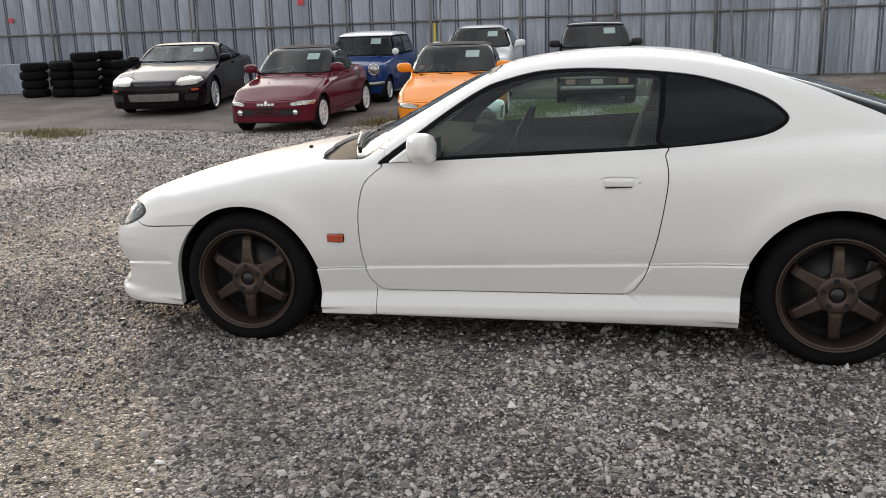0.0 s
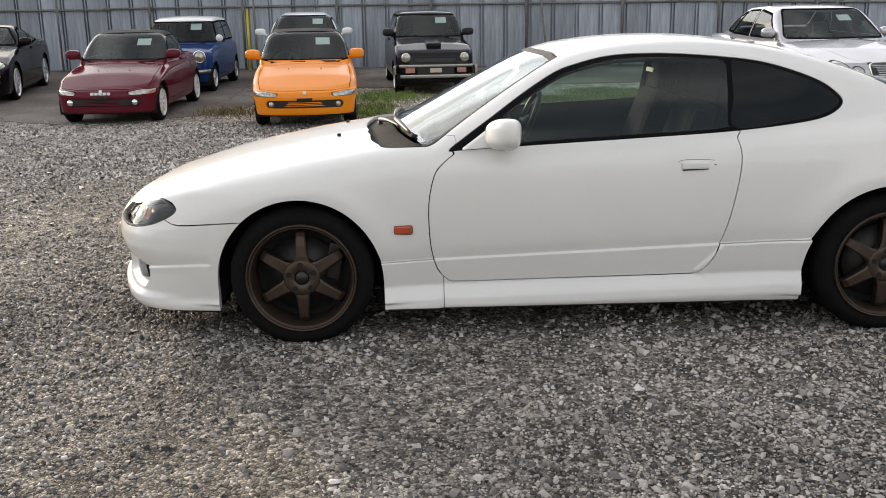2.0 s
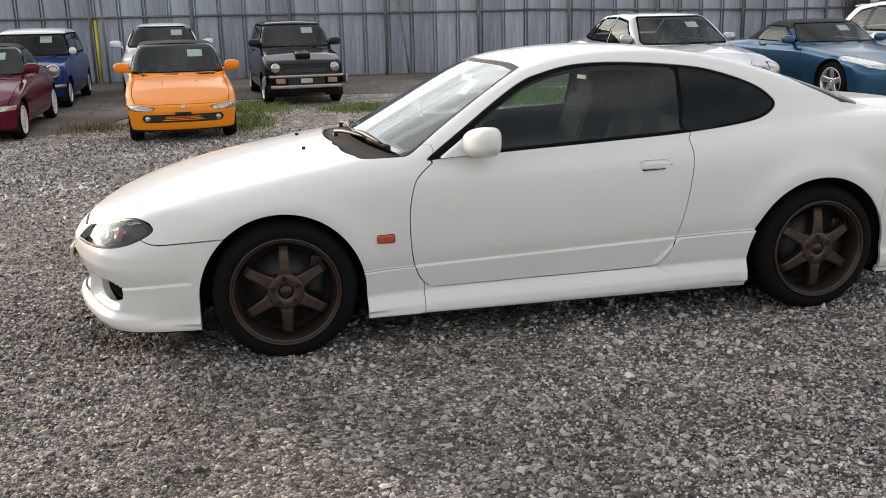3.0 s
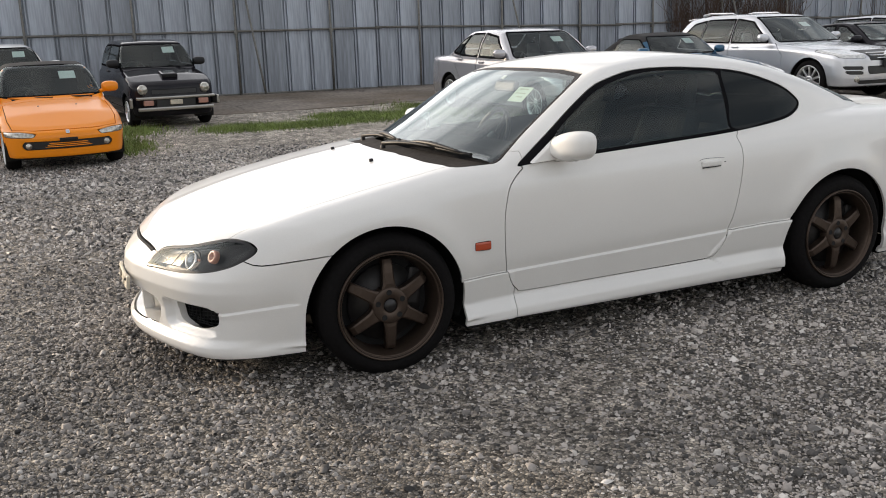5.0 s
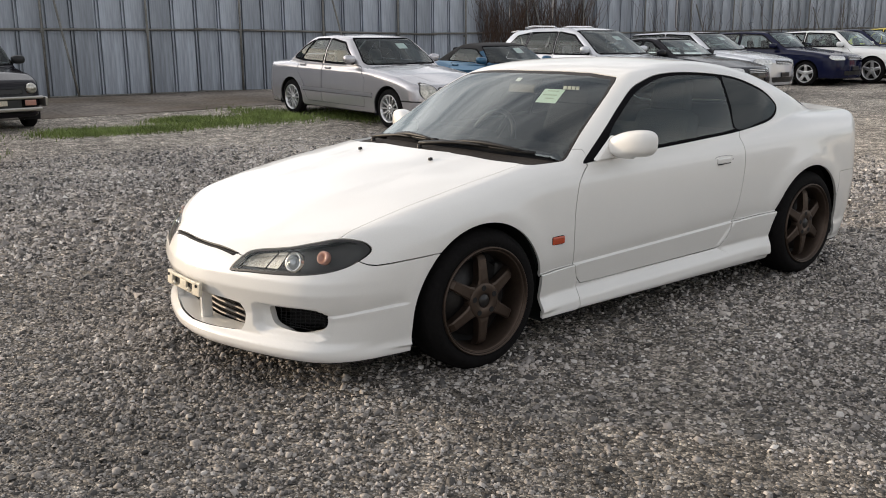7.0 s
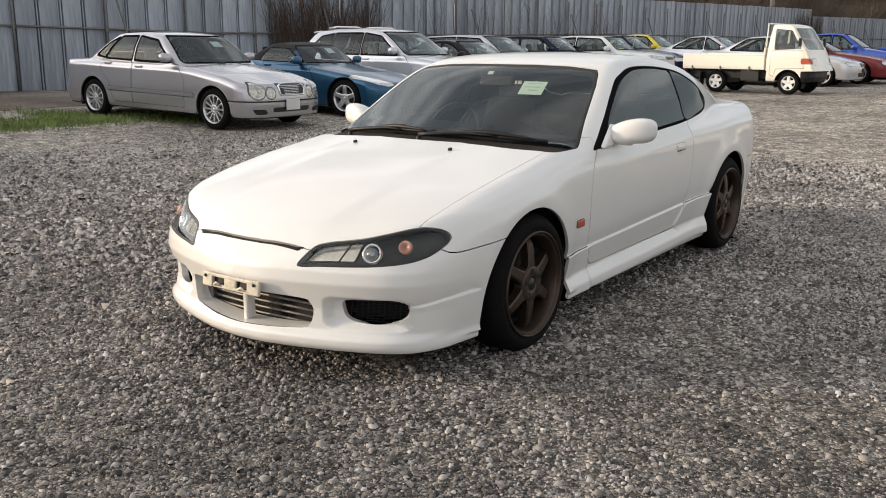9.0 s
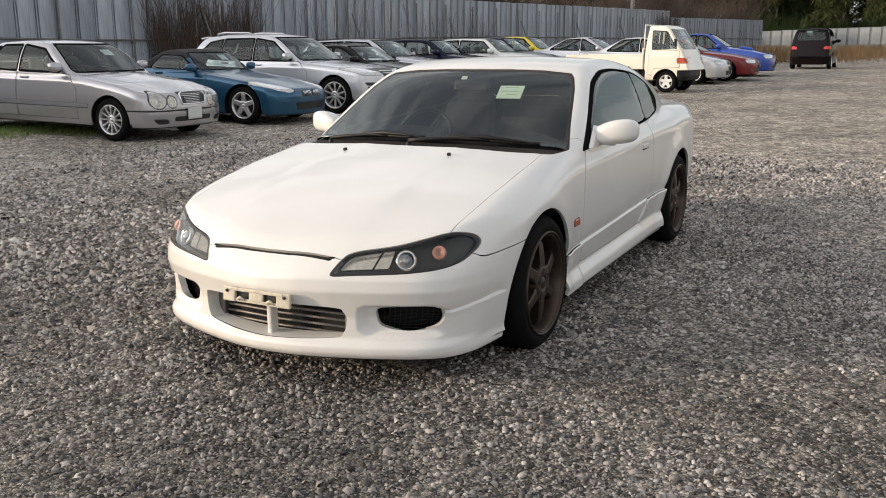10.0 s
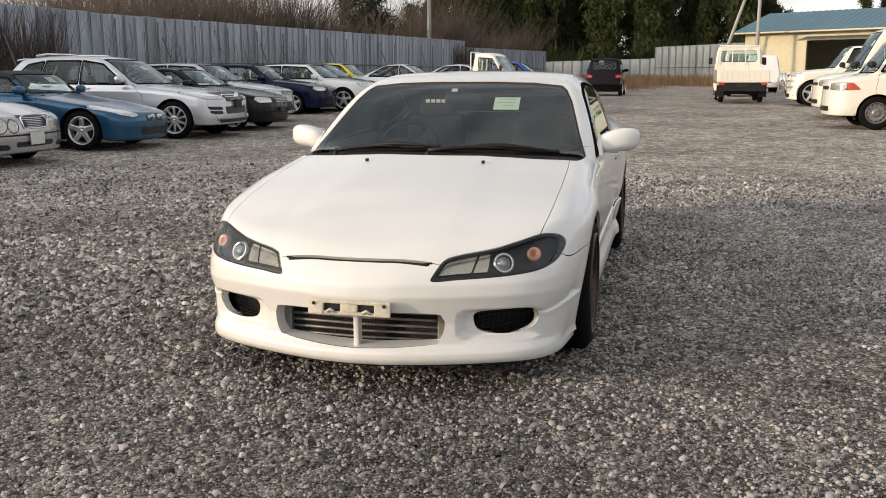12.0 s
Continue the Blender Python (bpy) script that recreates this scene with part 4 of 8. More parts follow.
        tube(bm, [on_glass(foot(y0 + (y1 - y0) * q * 0.62) - 0.045 + 0.075 * q, y0 + (y1 - y0) * q * 0.62, 0.008 + 0.010 * math.sin(3.1 * q)) for q in ts], [0.011, 0.011, 0.011, 0.010, 0.009, 0.008, 0.007, 0.006, 0.005], 8)
        part("wiper_arm", bm, M_WIPER, w)
        bm = bmesh.new()
        tube(bm, [on_glass(foot(y0 + (y1 - y0) * q) + 0.034, y0 + (y1 - y0) * q, 0.007) for q in np.linspace(0.10, 1.0, 11)], 0.0085, 6)
        bl = part("wiper_blade", bm, M_WIPER, w)
        bm = bmesh.new()
        tube(bm, [on_glass(foot(y0 + (y1 - y0) * q) + 0.030, y0 + (y1 - y0) * q, 0.010 + 0.013 * math.sin(3.14 * (q - 0.22) / 0.70)) for q in np.linspace(0.22, 0.92, 9)], [0.005, 0.008, 0.010, 0.012, 0.013, 0.012, 0.010, 0.008, 0.005], 6)
        part("blade_spine", bm, M_WIPER, bl)
    for y in (-0.295, 0.295):
        bm = bmesh.new()
        box(bm, (0.018, 0.016, 0.018), (0.145, y, float(HV[np.argmin((HV[:, 0] - 0.145) ** 2 + (HV[:, 1] - abs(y)) ** 2), 2]) + 0.004), (0, -6, 0), 0.004)
        part("washer_jet", bm, M_BLACK, car)
    # cabin
    bm = bmesh.new()
    box(bm, (0.46, 1.36, 0.20), (0.78, 0, 0.755), (0, 4, 0), 0.06)
    part("dashboard", bm, M_CLOTH, car)
    bm = bmesh.new()
    box(bm, (0.14, 0.36, 0.09), (0.93, 0.36, 0.84), (0, 8, 0), 0.03)
    part("instrument_hood", bm, M_CLOTH, car)
    steering(car, 1.10, 0.36, 0.80)
    for y in (-0.36, 0.36):
        seat(car, 1.42, y, 0.26, M_CLOTH)
    bm = bmesh.new()
    box(bm, (0.16, 1.10, 0.45), (2.25, 0, 0.62), (0, 24, 0), 0.05)
    part("rear_seat", bm, M_CLOTH, car)
    bm = bmesh.new()
    box(bm, (1.6, 1.30, 0.04), (1.5, 0, 0.22))
    part("cabin_floor", bm, M_SHELL, car)
    bm = bmesh.new()
    box(bm, (0.03, 0.22, 0.06), (1.02, 0.0, 1.115), (0, 20, 0), 0.015)
    part("rear_view_mirror", bm, M_BLACK, car)
    for y in (0.36,):
        for k in range(4):
            bm = bmesh.new()
            box(bm, (0.004, 0.028, 0.022), (1.772, y - 0.054 + 0.036 * k, 1.075), (0, 14, 0), 0.001)
            part("stitched_bar", bm, M_WPAPER, car)
    bm = bmesh.new()
    box(bm, (0.002, 0.035, 0.026), (1.035, 0.055, 1.158), (0, 50, 0))
    part("sticker", bm, M_WPAPER, car)
    # paper notice behind the screen
    tg = new("paper_notice")
    tg.parent = car
    tagged(tg, "pale green paper notice behind the windscreen")
    mm = pose(0.955, -0.265, 1.085, 0, 48, 0)
    bm = bmesh.new()
    box(bm, (0.002, 0.145, 0.098))
    bmesh.ops.transform(bm, matrix=mm, verts=bm.verts[:])
    part("sheet", bm, M_PAPER, tg)
    for y0, z, l in ((0.0, 0.034, 0.08), (0.005, 0.006, 0.10), (-0.01, -0.018, 0.06)):
        bm = bmesh.new()
        box(bm, (0.001, l, 0.007), (-0.0018, y0, z))
        bmesh.ops.transform(bm, matrix=mm, verts=bm.verts[:])
        part("print_line", bm, M_PRINT, tg)
    return car


white_coupe()


# ---- ground ----
def rise(x, y):
    """Height of the lot: it climbs gently to the fence and to the far end."""
    d = np.clip(y - (8.05 - 0.07 * x), 0, 9.5)
    return 0.03 * d * np.clip((15 - x) / 7, 0, 1) + 0.013 * np.clip(x - 7, 0, 26)


def damp_shade(ns, ls, place, middle, near, far, least):
    """A broad darker patch, damp dirt with shade put into the colour: a factor with a ragged edge."""
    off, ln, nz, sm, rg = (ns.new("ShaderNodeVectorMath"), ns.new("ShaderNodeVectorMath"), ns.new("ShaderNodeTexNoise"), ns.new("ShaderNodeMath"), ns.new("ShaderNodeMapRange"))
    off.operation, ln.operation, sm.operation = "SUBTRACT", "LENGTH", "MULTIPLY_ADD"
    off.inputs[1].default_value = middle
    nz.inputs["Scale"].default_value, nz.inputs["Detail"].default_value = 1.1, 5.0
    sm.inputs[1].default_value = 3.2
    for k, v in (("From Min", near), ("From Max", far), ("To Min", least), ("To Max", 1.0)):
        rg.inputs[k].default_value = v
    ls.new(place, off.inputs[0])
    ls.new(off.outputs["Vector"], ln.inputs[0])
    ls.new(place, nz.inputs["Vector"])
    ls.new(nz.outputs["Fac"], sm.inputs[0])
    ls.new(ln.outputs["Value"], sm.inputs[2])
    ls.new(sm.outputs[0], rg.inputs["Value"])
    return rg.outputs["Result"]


def gravel_material():
    """Crushed stone at four scales: single stones, handfuls, patches and broad stains."""
    m = bpy.data.materials.new("gravel")
    m.use_nodes = True
    ns, ls = m.node_tree.nodes, m.node_tree.links
    b = ns["Principled BSDF"]
    b.inputs["Roughness"].default_value = 0.85
    b.inputs["Specular IOR Level"].default_value = 0.25
    geo = ns.new("ShaderNodeNewGeometry")

    def cells(scale, feature="F1"):
        v = ns.new("ShaderNodeTexVoronoi")
        v.feature = feature
        v.inputs["Scale"].default_value = scale
        ls.new(geo.outputs["Position"], v.inputs["Vector"])
        return v

    def cloud(scale, detail, rough):
        v = ns.new("ShaderNodeTexNoise")
        v.inputs["Scale"].default_value, v.inputs["Detail"].default_value, v.inputs["Roughness"].default_value = scale, detail, rough
        ls.new(geo.outputs["Position"], v.inputs["Vector"])
        return v.outputs["Fac"]

    def channel(v, which):
        sep = ns.new("ShaderNodeSeparateColor")
        ls.new(v.outputs["Color"], sep.inputs["Color"])
        return sep.outputs[which]

    def span(value, a, b_, lo, hi):
        r = ns.new("ShaderNodeMapRange")
        for k, q in (("From Min", a), ("From Max", b_), ("To Min", lo), ("To Max", hi)):
            r.inputs[k].default_value = q
        ls.new(value, r.inputs["Value"])
        return r.outputs["Result"]

    def times(p, q, op="MULTIPLY"):
        n = ns.new("ShaderNodeMath")
        n.operation = op
        for k, v in enumerate((p, q)):
            if isinstance(v, float):
                n.inputs[k].default_value = v
            else:
                ls.new(v, n.inputs[k])
        return n.outputs[0]
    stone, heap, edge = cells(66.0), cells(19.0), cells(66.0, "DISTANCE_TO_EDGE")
    one, many = channel(stone, "Red"), channel(heap, "Green")
    tone = ns.new("ShaderNodeValToRGB")
    els = tone.color_ramp.elements
    els[0].position, els[0].color = 0.0, (0.080, 0.072, 0.062, 1)
    els[1].position, els[1].color = 1.0, (0.84, 0.76, 0.65, 1)
    for p, c in ((0.3, (0.25, 0.225, 0.195, 1)), (0.6, (0.455, 0.405, 0.345, 1)), (0.85, (0.62, 0.545, 0.455, 1))):
        els.new(p).color = c
    ls.new(one, tone.inputs["Fac"])
    handful = span(many, 0.0, 1.0, 0.58, 1.45)
    patch = span(cloud(4.2, 6.0, 0.72), 0.36, 0.64, 0.66, 1.60)
    stain = span(cloud(0.45, 4.0, 0.6), 0.34, 0.66, 0.74, 1.18)
    # Seams between stones darkened: the shade of the gaps is in the colour.
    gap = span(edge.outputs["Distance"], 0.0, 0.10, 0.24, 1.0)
    # Darkens the ground near the coupe: damp dirt, with shade painted in.
    all_ = times(times(times(handful, patch), times(stain, gap)), damp_shade(ns, ls, geo.outputs["Position"], (-1.2, 0.2, 0.0), 4.7, 10.5, 0.47))
    sc = ns.new("ShaderNodeVectorMath")
    sc.operation = "SCALE"
    ls.new(tone.outputs["Color"], sc.inputs[0])
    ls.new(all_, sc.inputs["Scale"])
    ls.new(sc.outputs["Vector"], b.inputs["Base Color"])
    height = times(times(edge.outputs["Distance"], one, "ADD"), times(many, 2.2), "ADD")
    bp = ns.new("ShaderNodeBump")
    bp.inputs["Strength"].default_value, bp.inputs["Distance"].default_value = 1.0, 0.012
    ls.new(height, bp.inputs["Height"])
    ls.new(bp.outputs["Normal"], b.inputs["Normal"])
    return m


def stone_material():
    m = bpy.data.materials.new("pebble")
    m.use_nodes = True
    ns, ls = m.node_tree.nodes, m.node_tree.links
    b = ns["Principled BSDF"]
    b.inputs["Roughness"].default_value = 0.75
    geo = ns.new("ShaderNodeNewGeometry")
    tone = ns.new("ShaderNodeValToRGB")
    els = tone.color_ramp.elements
    els[0].position, els[0].color = 0.0, (0.035, 0.033, 0.031, 1)
    els[1].position, els[1].color = 1.0, (0.66, 0.625, 0.585, 1)
    for p, c in ((0.20, (0.10, 0.093, 0.087, 1)), (0.45, (0.250, 0.231, 0.214, 1)), (0.70, (0.425, 0.382, 0.345, 1)), (0.92, (0.53, 0.49, 0.45, 1))):
        els.new(p).color = c
    nz = ns.new("ShaderNodeTexNoise")
    nz.inputs["Scale"].default_value, nz.inputs["Detail"].default_value = 160.0, 3.0
    ls.new(geo.outputs["Position"], nz.inputs["Vector"])
    rng = ns.new("ShaderNodeMapRange")
    rng.inputs["To Min"].default_value, rng.inputs["To Max"].default_value = 0.75, 1.25
    ls.new(nz.outputs["Fac"], rng.inputs["Value"])
    ls.new(geo.outputs["Random Per Island"], tone.inputs["Fac"])
    wide, wr, wm = ns.new("ShaderNodeTexNoise"), ns.new("ShaderNodeMapRange"), ns.new("ShaderNodeMath")
    wide.inputs["Scale"].default_value, wide.inputs["Detail"].default_value = 0.9, 4.0
    ls.new(geo.outputs["Position"], wide.inputs["Vector"])
    for k, v in (("From Min", 0.34), ("From Max", 0.66), ("To Min", 0.72), ("To Max", 1.25)):
        wr.inputs[k].default_value = v
    ls.new(wide.outputs["Fac"], wr.inputs["Value"])
    wm.operation = "MULTIPLY"
    # The stones carry a like patch: dirt and shade in their colour.
    wet_shade = ns.new("ShaderNodeMath")
    wet_shade.operation = "MULTIPLY"
    ls.new(wr.outputs["Result"], wet_shade.inputs[0])
    ls.new(damp_shade(ns, ls, geo.outputs["Position"], (-2.0, 0.4, 0.0), 2.8, 5.2, 0.74), wet_shade.inputs[1])
    ls.new(wet_shade.outputs[0], wm.inputs[0])
    ls.new(rng.outputs["Result"], wm.inputs[1])
    sc = ns.new("ShaderNodeVectorMath")
    sc.operation = "SCALE"
    ls.new(tone.outputs["Color"], sc.inputs[0])
    ls.new(wm.outputs[0], sc.inputs["Scale"])
    ls.new(sc.outputs["Vector"], b.inputs["Base Color"])
    return m


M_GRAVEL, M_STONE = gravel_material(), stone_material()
M_ASPHALT = material("old_asphalt", (0.150, 0.132, 0.118), 0.9, 0, 0.75, 26.0, 0.7, 0.6)


def crack(m, size, width, dark, stain):
    """Cracks along uneven cells, and broad brown dirt, over a material's colour."""
    ns, ls = m.node_tree.nodes, m.node_tree.links
    b = ns["Principled BSDF"]
    was = b.inputs["Base Color"].links[0].from_socket
    geo, nz, bent = ns.new("ShaderNodeNewGeometry"), ns.new("ShaderNodeTexNoise"), ns.new("ShaderNodeVectorMath")
    nz.inputs["Scale"].default_value, nz.inputs["Detail"].default_value = 1.3, 6.0
    bent.operation = "MULTIPLY_ADD"
    bent.inputs[1].default_value = (0.9, 0.9, 0.0)
    vor, rg, dirt, dr = ns.new("ShaderNodeTexVoronoi"), ns.new("ShaderNodeMapRange"), ns.new("ShaderNodeTexNoise"), ns.new("ShaderNodeMapRange")
    vor.feature = "DISTANCE_TO_EDGE"
    vor.inputs["Scale"].default_value = size
    ls.new(geo.outputs["Position"], nz.inputs["Vector"])
    ls.new(nz.outputs["Color"], bent.inputs[0])
    ls.new(geo.outputs["Position"], bent.inputs[2])
    ls.new(bent.outputs["Vector"], vor.inputs["Vector"])
    for k, v in (("From Min", 0.0), ("From Max", width), ("To Min", dark), ("To Max", 1.0)):
        rg.inputs[k].default_value = v
    ls.new(vor.outputs["Distance"], rg.inputs["Value"])
    dirt.inputs["Scale"].default_value, dirt.inputs["Detail"].default_value = 0.55, 7.0
    ls.new(geo.outputs["Position"], dirt.inputs["Vector"])
    for k, v in (("From Min", 0.38), ("From Max", 0.62), ("To Min", 0.0), ("To Max", 1.0)):
        dr.inputs[k].default_value = v
    ls.new(dirt.outputs["Fac"], dr.inputs["Value"])
    mix, sc = ns.new("ShaderNodeMix"), ns.new("ShaderNodeVectorMath")
    mix.data_type, mix.blend_type, sc.operation = "RGBA", "MULTIPLY", "SCALE"
    mix.inputs["B"].default_value = stain
    ls.new(dr.outputs["Result"], mix.inputs["Factor"])
    ls.new(was, mix.inputs["A"])
    ls.new(mix.outputs["Result"], sc.inputs[0])
    ls.new(rg.outputs["Result"], sc.inputs["Scale"])
    ls.new(sc.outputs["Vector"], b.inputs["Base Color"])


crack(M_ASPHALT, 0.45, 0.012, 0.45, (0.62, 0.54, 0.45, 1))
M_CONCRETE = material("worn_concrete", (0.20, 0.172, 0.145), 0.9, 0, 0.7, 14.0, 0.7, 0.3)
M_GRASS = material("green_grass", (0.16, 0.21, 0.055), 0.85, 0, 0.6, 5.0, 1.2)
M_WEED = material("half_dry_weed", (0.19, 0.165, 0.075), 0.85, 0, 0.6, 5.0, 1.2)
M_DRY = material("dry_weed", (0.20, 0.125, 0.06), 0.85, 0, 0.45, 3.0, 0.6)


crack(M_CONCRETE, 0.30, 0.008, 0.5, (0.66, 0.60, 0.52, 1))


def numpy_mesh(name, V, F, mat, smooth=False):
    me = bpy.data.meshes.new(name)
    k = F.shape[1]
    me.vertices.add(len(V))
    me.vertices.foreach_set("co", V.astype(np.float32).ravel())
    me.loops.add(k * len(F))
    me.loops.foreach_set("vertex_index", F.astype(np.int32).ravel())
    me.polygons.add(len(F))
    me.polygons.foreach_set("loop_start", np.arange(0, k * len(F), k, dtype=np.int32))
    me.update(calc_edges=True)
    me.polygons.foreach_set("use_smooth", np.full(len(F), smooth))
    me.materials.append(mat)
    return me


def land():
    """One sheet to the horizon, finer near the lot."""
    g = np.concatenate([-np.geomspace(40, 900, 14)[::-1], np.linspace(-36, 36, 73), np.geomspace(40, 900, 14)])
    gx = np.concatenate([-np.geomspace(40, 900, 14)[::-1], np.linspace(-36, 96, 133), np.geomspace(100, 900, 12)])
    X, Y = np.meshgrid(gx, g, indexing="ij")
    Z = rise(X, Y) * (np.abs(Y) < 60) + 0.006 * np.sin(1.7 * X + 0.6 * Y) * np.cos(1.3 * Y) * (np.abs(Y) < 60)
    n = len(g)
    i = np.arange(X.size).reshape(X.shape)
    F = np.stack([i[:-1, :-1].ravel(), i[1:, :-1].ravel(), i[1:, 1:].ravel(), i[:-1, 1:].ravel()], 1)
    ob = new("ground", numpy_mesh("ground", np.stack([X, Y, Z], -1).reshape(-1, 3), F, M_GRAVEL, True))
    tagged(ob, "wide lot of loose grey gravel", "ground", kind="structure")


def slab(name, label, outline, lift, mat):
    """A thin slab that follows the ground."""
    pts = loop_curve(outline, 6)
    rng = np.random.default_rng(5)
    pts = pts + rng.normal(0, 0.05, pts.shape)
    bm = bmesh.new()
    top = [bm.verts.new((x, y, float(rise(x, y)) + lift)) for x, y in pts]
    low = [bm.verts.new((x, y, float(rise(x, y)) - 0.1)) for x, y in pts]
    e = [bm.edges.new((top[k], top[(k + 1) % len(top)])) for k in range(len(top))]
    bmesh.ops.triangle_fill(bm, edges=e, use_beauty=True)
    for k in range(len(top)):
        bm.faces.new((top[k], top[(k + 1) % len(top)], low[(k + 1) % len(top)], low[k]))
    bmesh.ops.recalc_face_normals(bm, faces=bm.faces[:])
    tagged(part(name, bm, mat, None), label, "pavement", kind="structure")


def pebbles():
    """Loose stones over the ground round the coupe, large among many small ones, as one mesh."""
    rng = np.random.default_rng(11)
    large = np.array([(-1, -1, -1), (1, -1, -1), (1, 1, -1), (-1, 1, -1), (-0.7, -0.7, 1), (0.7, -0.7, 1), (0.7, 0.7, 1), (-0.7, 0.7, 1)], float) * 0.72
    large_faces = np.array([(4, 5, 6), (4, 6, 7), (0, 1, 5), (0, 5, 4), (1, 2, 6), (1, 6, 5), (2, 3, 7), (2, 7, 6), (3, 0, 4), (3, 4, 7)])
    small = np.array([(-1, -0.8, -0.7), (0.9, -1, -0.7), (1, 0.9, -0.7), (-0.9, 1, -0.7), (0, 0, 1)], float) * 0.8
    small_faces = np.array([(0, 1, 4), (1, 2, 4), (2, 3, 4), (3, 0, 4)])
    line = np.array([(1.8, -4.48), (0.2, -4.52), (-1.0, -4.34), (-2.1, -3.7), (-3.3, -2.8), (-3.8, -2.0), (-4.13, -1.1)])
    dense = np.concatenate([a + (b - a) * np.linspace(0, 1, 9)[:, None] for a, b in zip(line, line[1:])])
    Vs, Fs, base = [], [], 0
    for shape0, faces, n, middle, spread, least, most, reach in ((large, large_faces, 380000, 0.0072, 0.36, 0.0050, 0.0180, 1.55), (small, small_faces, 900000, 0.0049, 0.22, 0.003, 0.0075, 1.40), (small, small_faces, 330000, 0.0095, 0.30, 0.006, 0.018, 0.0)):
        far = reach == 0
        P = np.stack([rng.uniform(-7.5, 17.0 if far else 8.5, n), rng.uniform(-7.0 if far else -3.6, 13.5 if far else 6.8, n)], 1)
        near = np.full(n, 99.0)
        for q in dense:
            near = np.minimum(near, np.hypot(*(P - q).T))
        under_car = (np.abs(P[:, 1] - 0.05) < 0.55) & (P[:, 0] > -0.55) & (P[:, 0] < 3.3)
        chance = (np.clip((near - 2.6) / 1.6, 0, 1) * np.minimum(1, 6.5 / (near + 0.1)) * (P[:, 1] < 13.2 - 0.07 * P[:, 0])) if far else np.exp(-np.clip(near - 2.1, 0, 9) / reach) * np.clip((near - 0.7) / 1.0, 0.15, 1) * ~under_car * ((P[:, 0] > -4.1 + 0.3 * np.sin(3 * P[:, 1])) | (P[:, 1] > 1.2 + 0.3 * np.sin(4 * P[:, 0])))
        pick = rng.uniform(0, 1, n) < chance
        P, near = P[pick], near[pick]
        n = len(P)
        size = np.clip(rng.lognormal(math.log(middle), spread, n), least, most) * (1 + (0.08 if len(shape0) > 5 else 0.22) * np.clip(near - 2.3, 0, 5 if not far else 3.5))
        shape = rng.uniform(0.6, 1.35, (n, 3)) * (1, 1, 0.95 if far else 0.62)
        ang, tilt = rng.uniform(0, 2 * math.pi, n), rng.normal(0, 0.5, n)
        V = (shape0[None] + rng.normal(0, 0.17, (n, len(shape0), 3))) * shape[:, None] * size[:, None, None]
        c, s = np.cos(tilt)[:, None], np.sin(tilt)[:, None]
        V = np.stack([V[..., 0] * c - V[..., 2] * s, V[..., 1], V[..., 0] * s + V[..., 2] * c], -1)
        c, s = np.cos(ang)[:, None], np.sin(ang)[:, None]
        V = np.stack([V[..., 0] * c - V[..., 1] * s, V[..., 0] * s + V[..., 1] * c, V[..., 2]], -1)
        V += np.stack([P[:, 0], P[:, 1], rng.uniform(-0.1, 0.45, n) * size], -1)[:, None]
        k = len(shape0)
        Vs.append(V.reshape(-1, 3))
        Fs.append((faces[None] + k * np.arange(n)[:, None, None]).reshape(-1, 3) + base)
        base += k * n
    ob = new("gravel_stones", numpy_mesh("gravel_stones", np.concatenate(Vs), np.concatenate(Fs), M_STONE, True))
    tagged(ob, "loose grey and tan pebbles strewn over the lot", "gravel", kind="stuff")


def blades(name, label, centres, count, height, mat, seed, width=0.006):
    """Grass or weeds: bent blades round the centres (x, y, rx, ry)."""
    rng = np.random.default_rng(seed)
    Vs, Fs = [], []
    for j in range(count):
        cx, cy, rx, ry = centres[rng.integers(len(centres))]
        x, y = cx + rng.normal(0, rx * 0.5), cy + rng.normal(0, ry * 0.5)
        h = height * rng.uniform(0.35, 1.15)
        a, lean = rng.uniform(0, 2 * math.pi), rng.uniform(0.1, 0.8) * h
        ux, uy = math.cos(a), math.sin(a)
        w = width * rng.uniform(0.6, 1.5)
        z = float(rise(x, y))
        k = len(Vs)
        for q in (0.0, 0.45, 1.0):
            px, py, pz = x + ux * lean * q * q, y + uy * lean * q * q, z + h * q * (1 - 0.25 * q)
            ww = w * (1 - 0.85 * q)
            Vs += [(px - uy * ww, py + ux * ww, pz), (px + uy * ww, py - ux * ww, pz)]
        Fs += [(k, k + 1, k + 3, k + 2), (k + 2, k + 3, k + 5, k + 4)]
    ob = new(name, numpy_mesh(name, np.array(Vs), np.array(Fs), mat))
    tagged(ob, label, "grass", kind="stuff")


land()
slab("pavement", "cracked old asphalt apron before the fence", [(-24, 9.5), (-15, 8.9), (-9, 8.6), (-6, 8.8), (-4.2, 8.35), (-2.6, 9.1), (-2.0, 10.4), (-1.5, 12.6), (-1.4, 17.0), (-12, 17.8), (-24, 18.6)], 0.012, M_ASPHALT)
slab("pavement", "worn concrete strip along the fence foot", [(-1.2, 12.9), (1.5, 12.8), (4.0, 12.7), (7.0, 12.9), (12, 12.4), (12.2, 16.0), (5, 16.55), (-1.1, 17.0)], 0.010, M_CONCRETE)
pebbles()
blades("grass", "short green grass growing through the gravel", [(1.7, 10.4, 0.6, 0.5), (2.7, 10.2, 0.8, 0.4), (3.9, 10.5, 0.9, 0.7), (4.9, 10.6, 0.9, 0.8), (5.4, 11.2, 0.5, 1.2), (3.7, 11.2, 0.5, 0.3), (0.0, 11.0, 0.6, 0.8), (-0.2, 9.2, 0.4, 0.8), (6.4, 10.2, 0.5, 1.0)], 20000, 0.10, M_GRASS, 3)
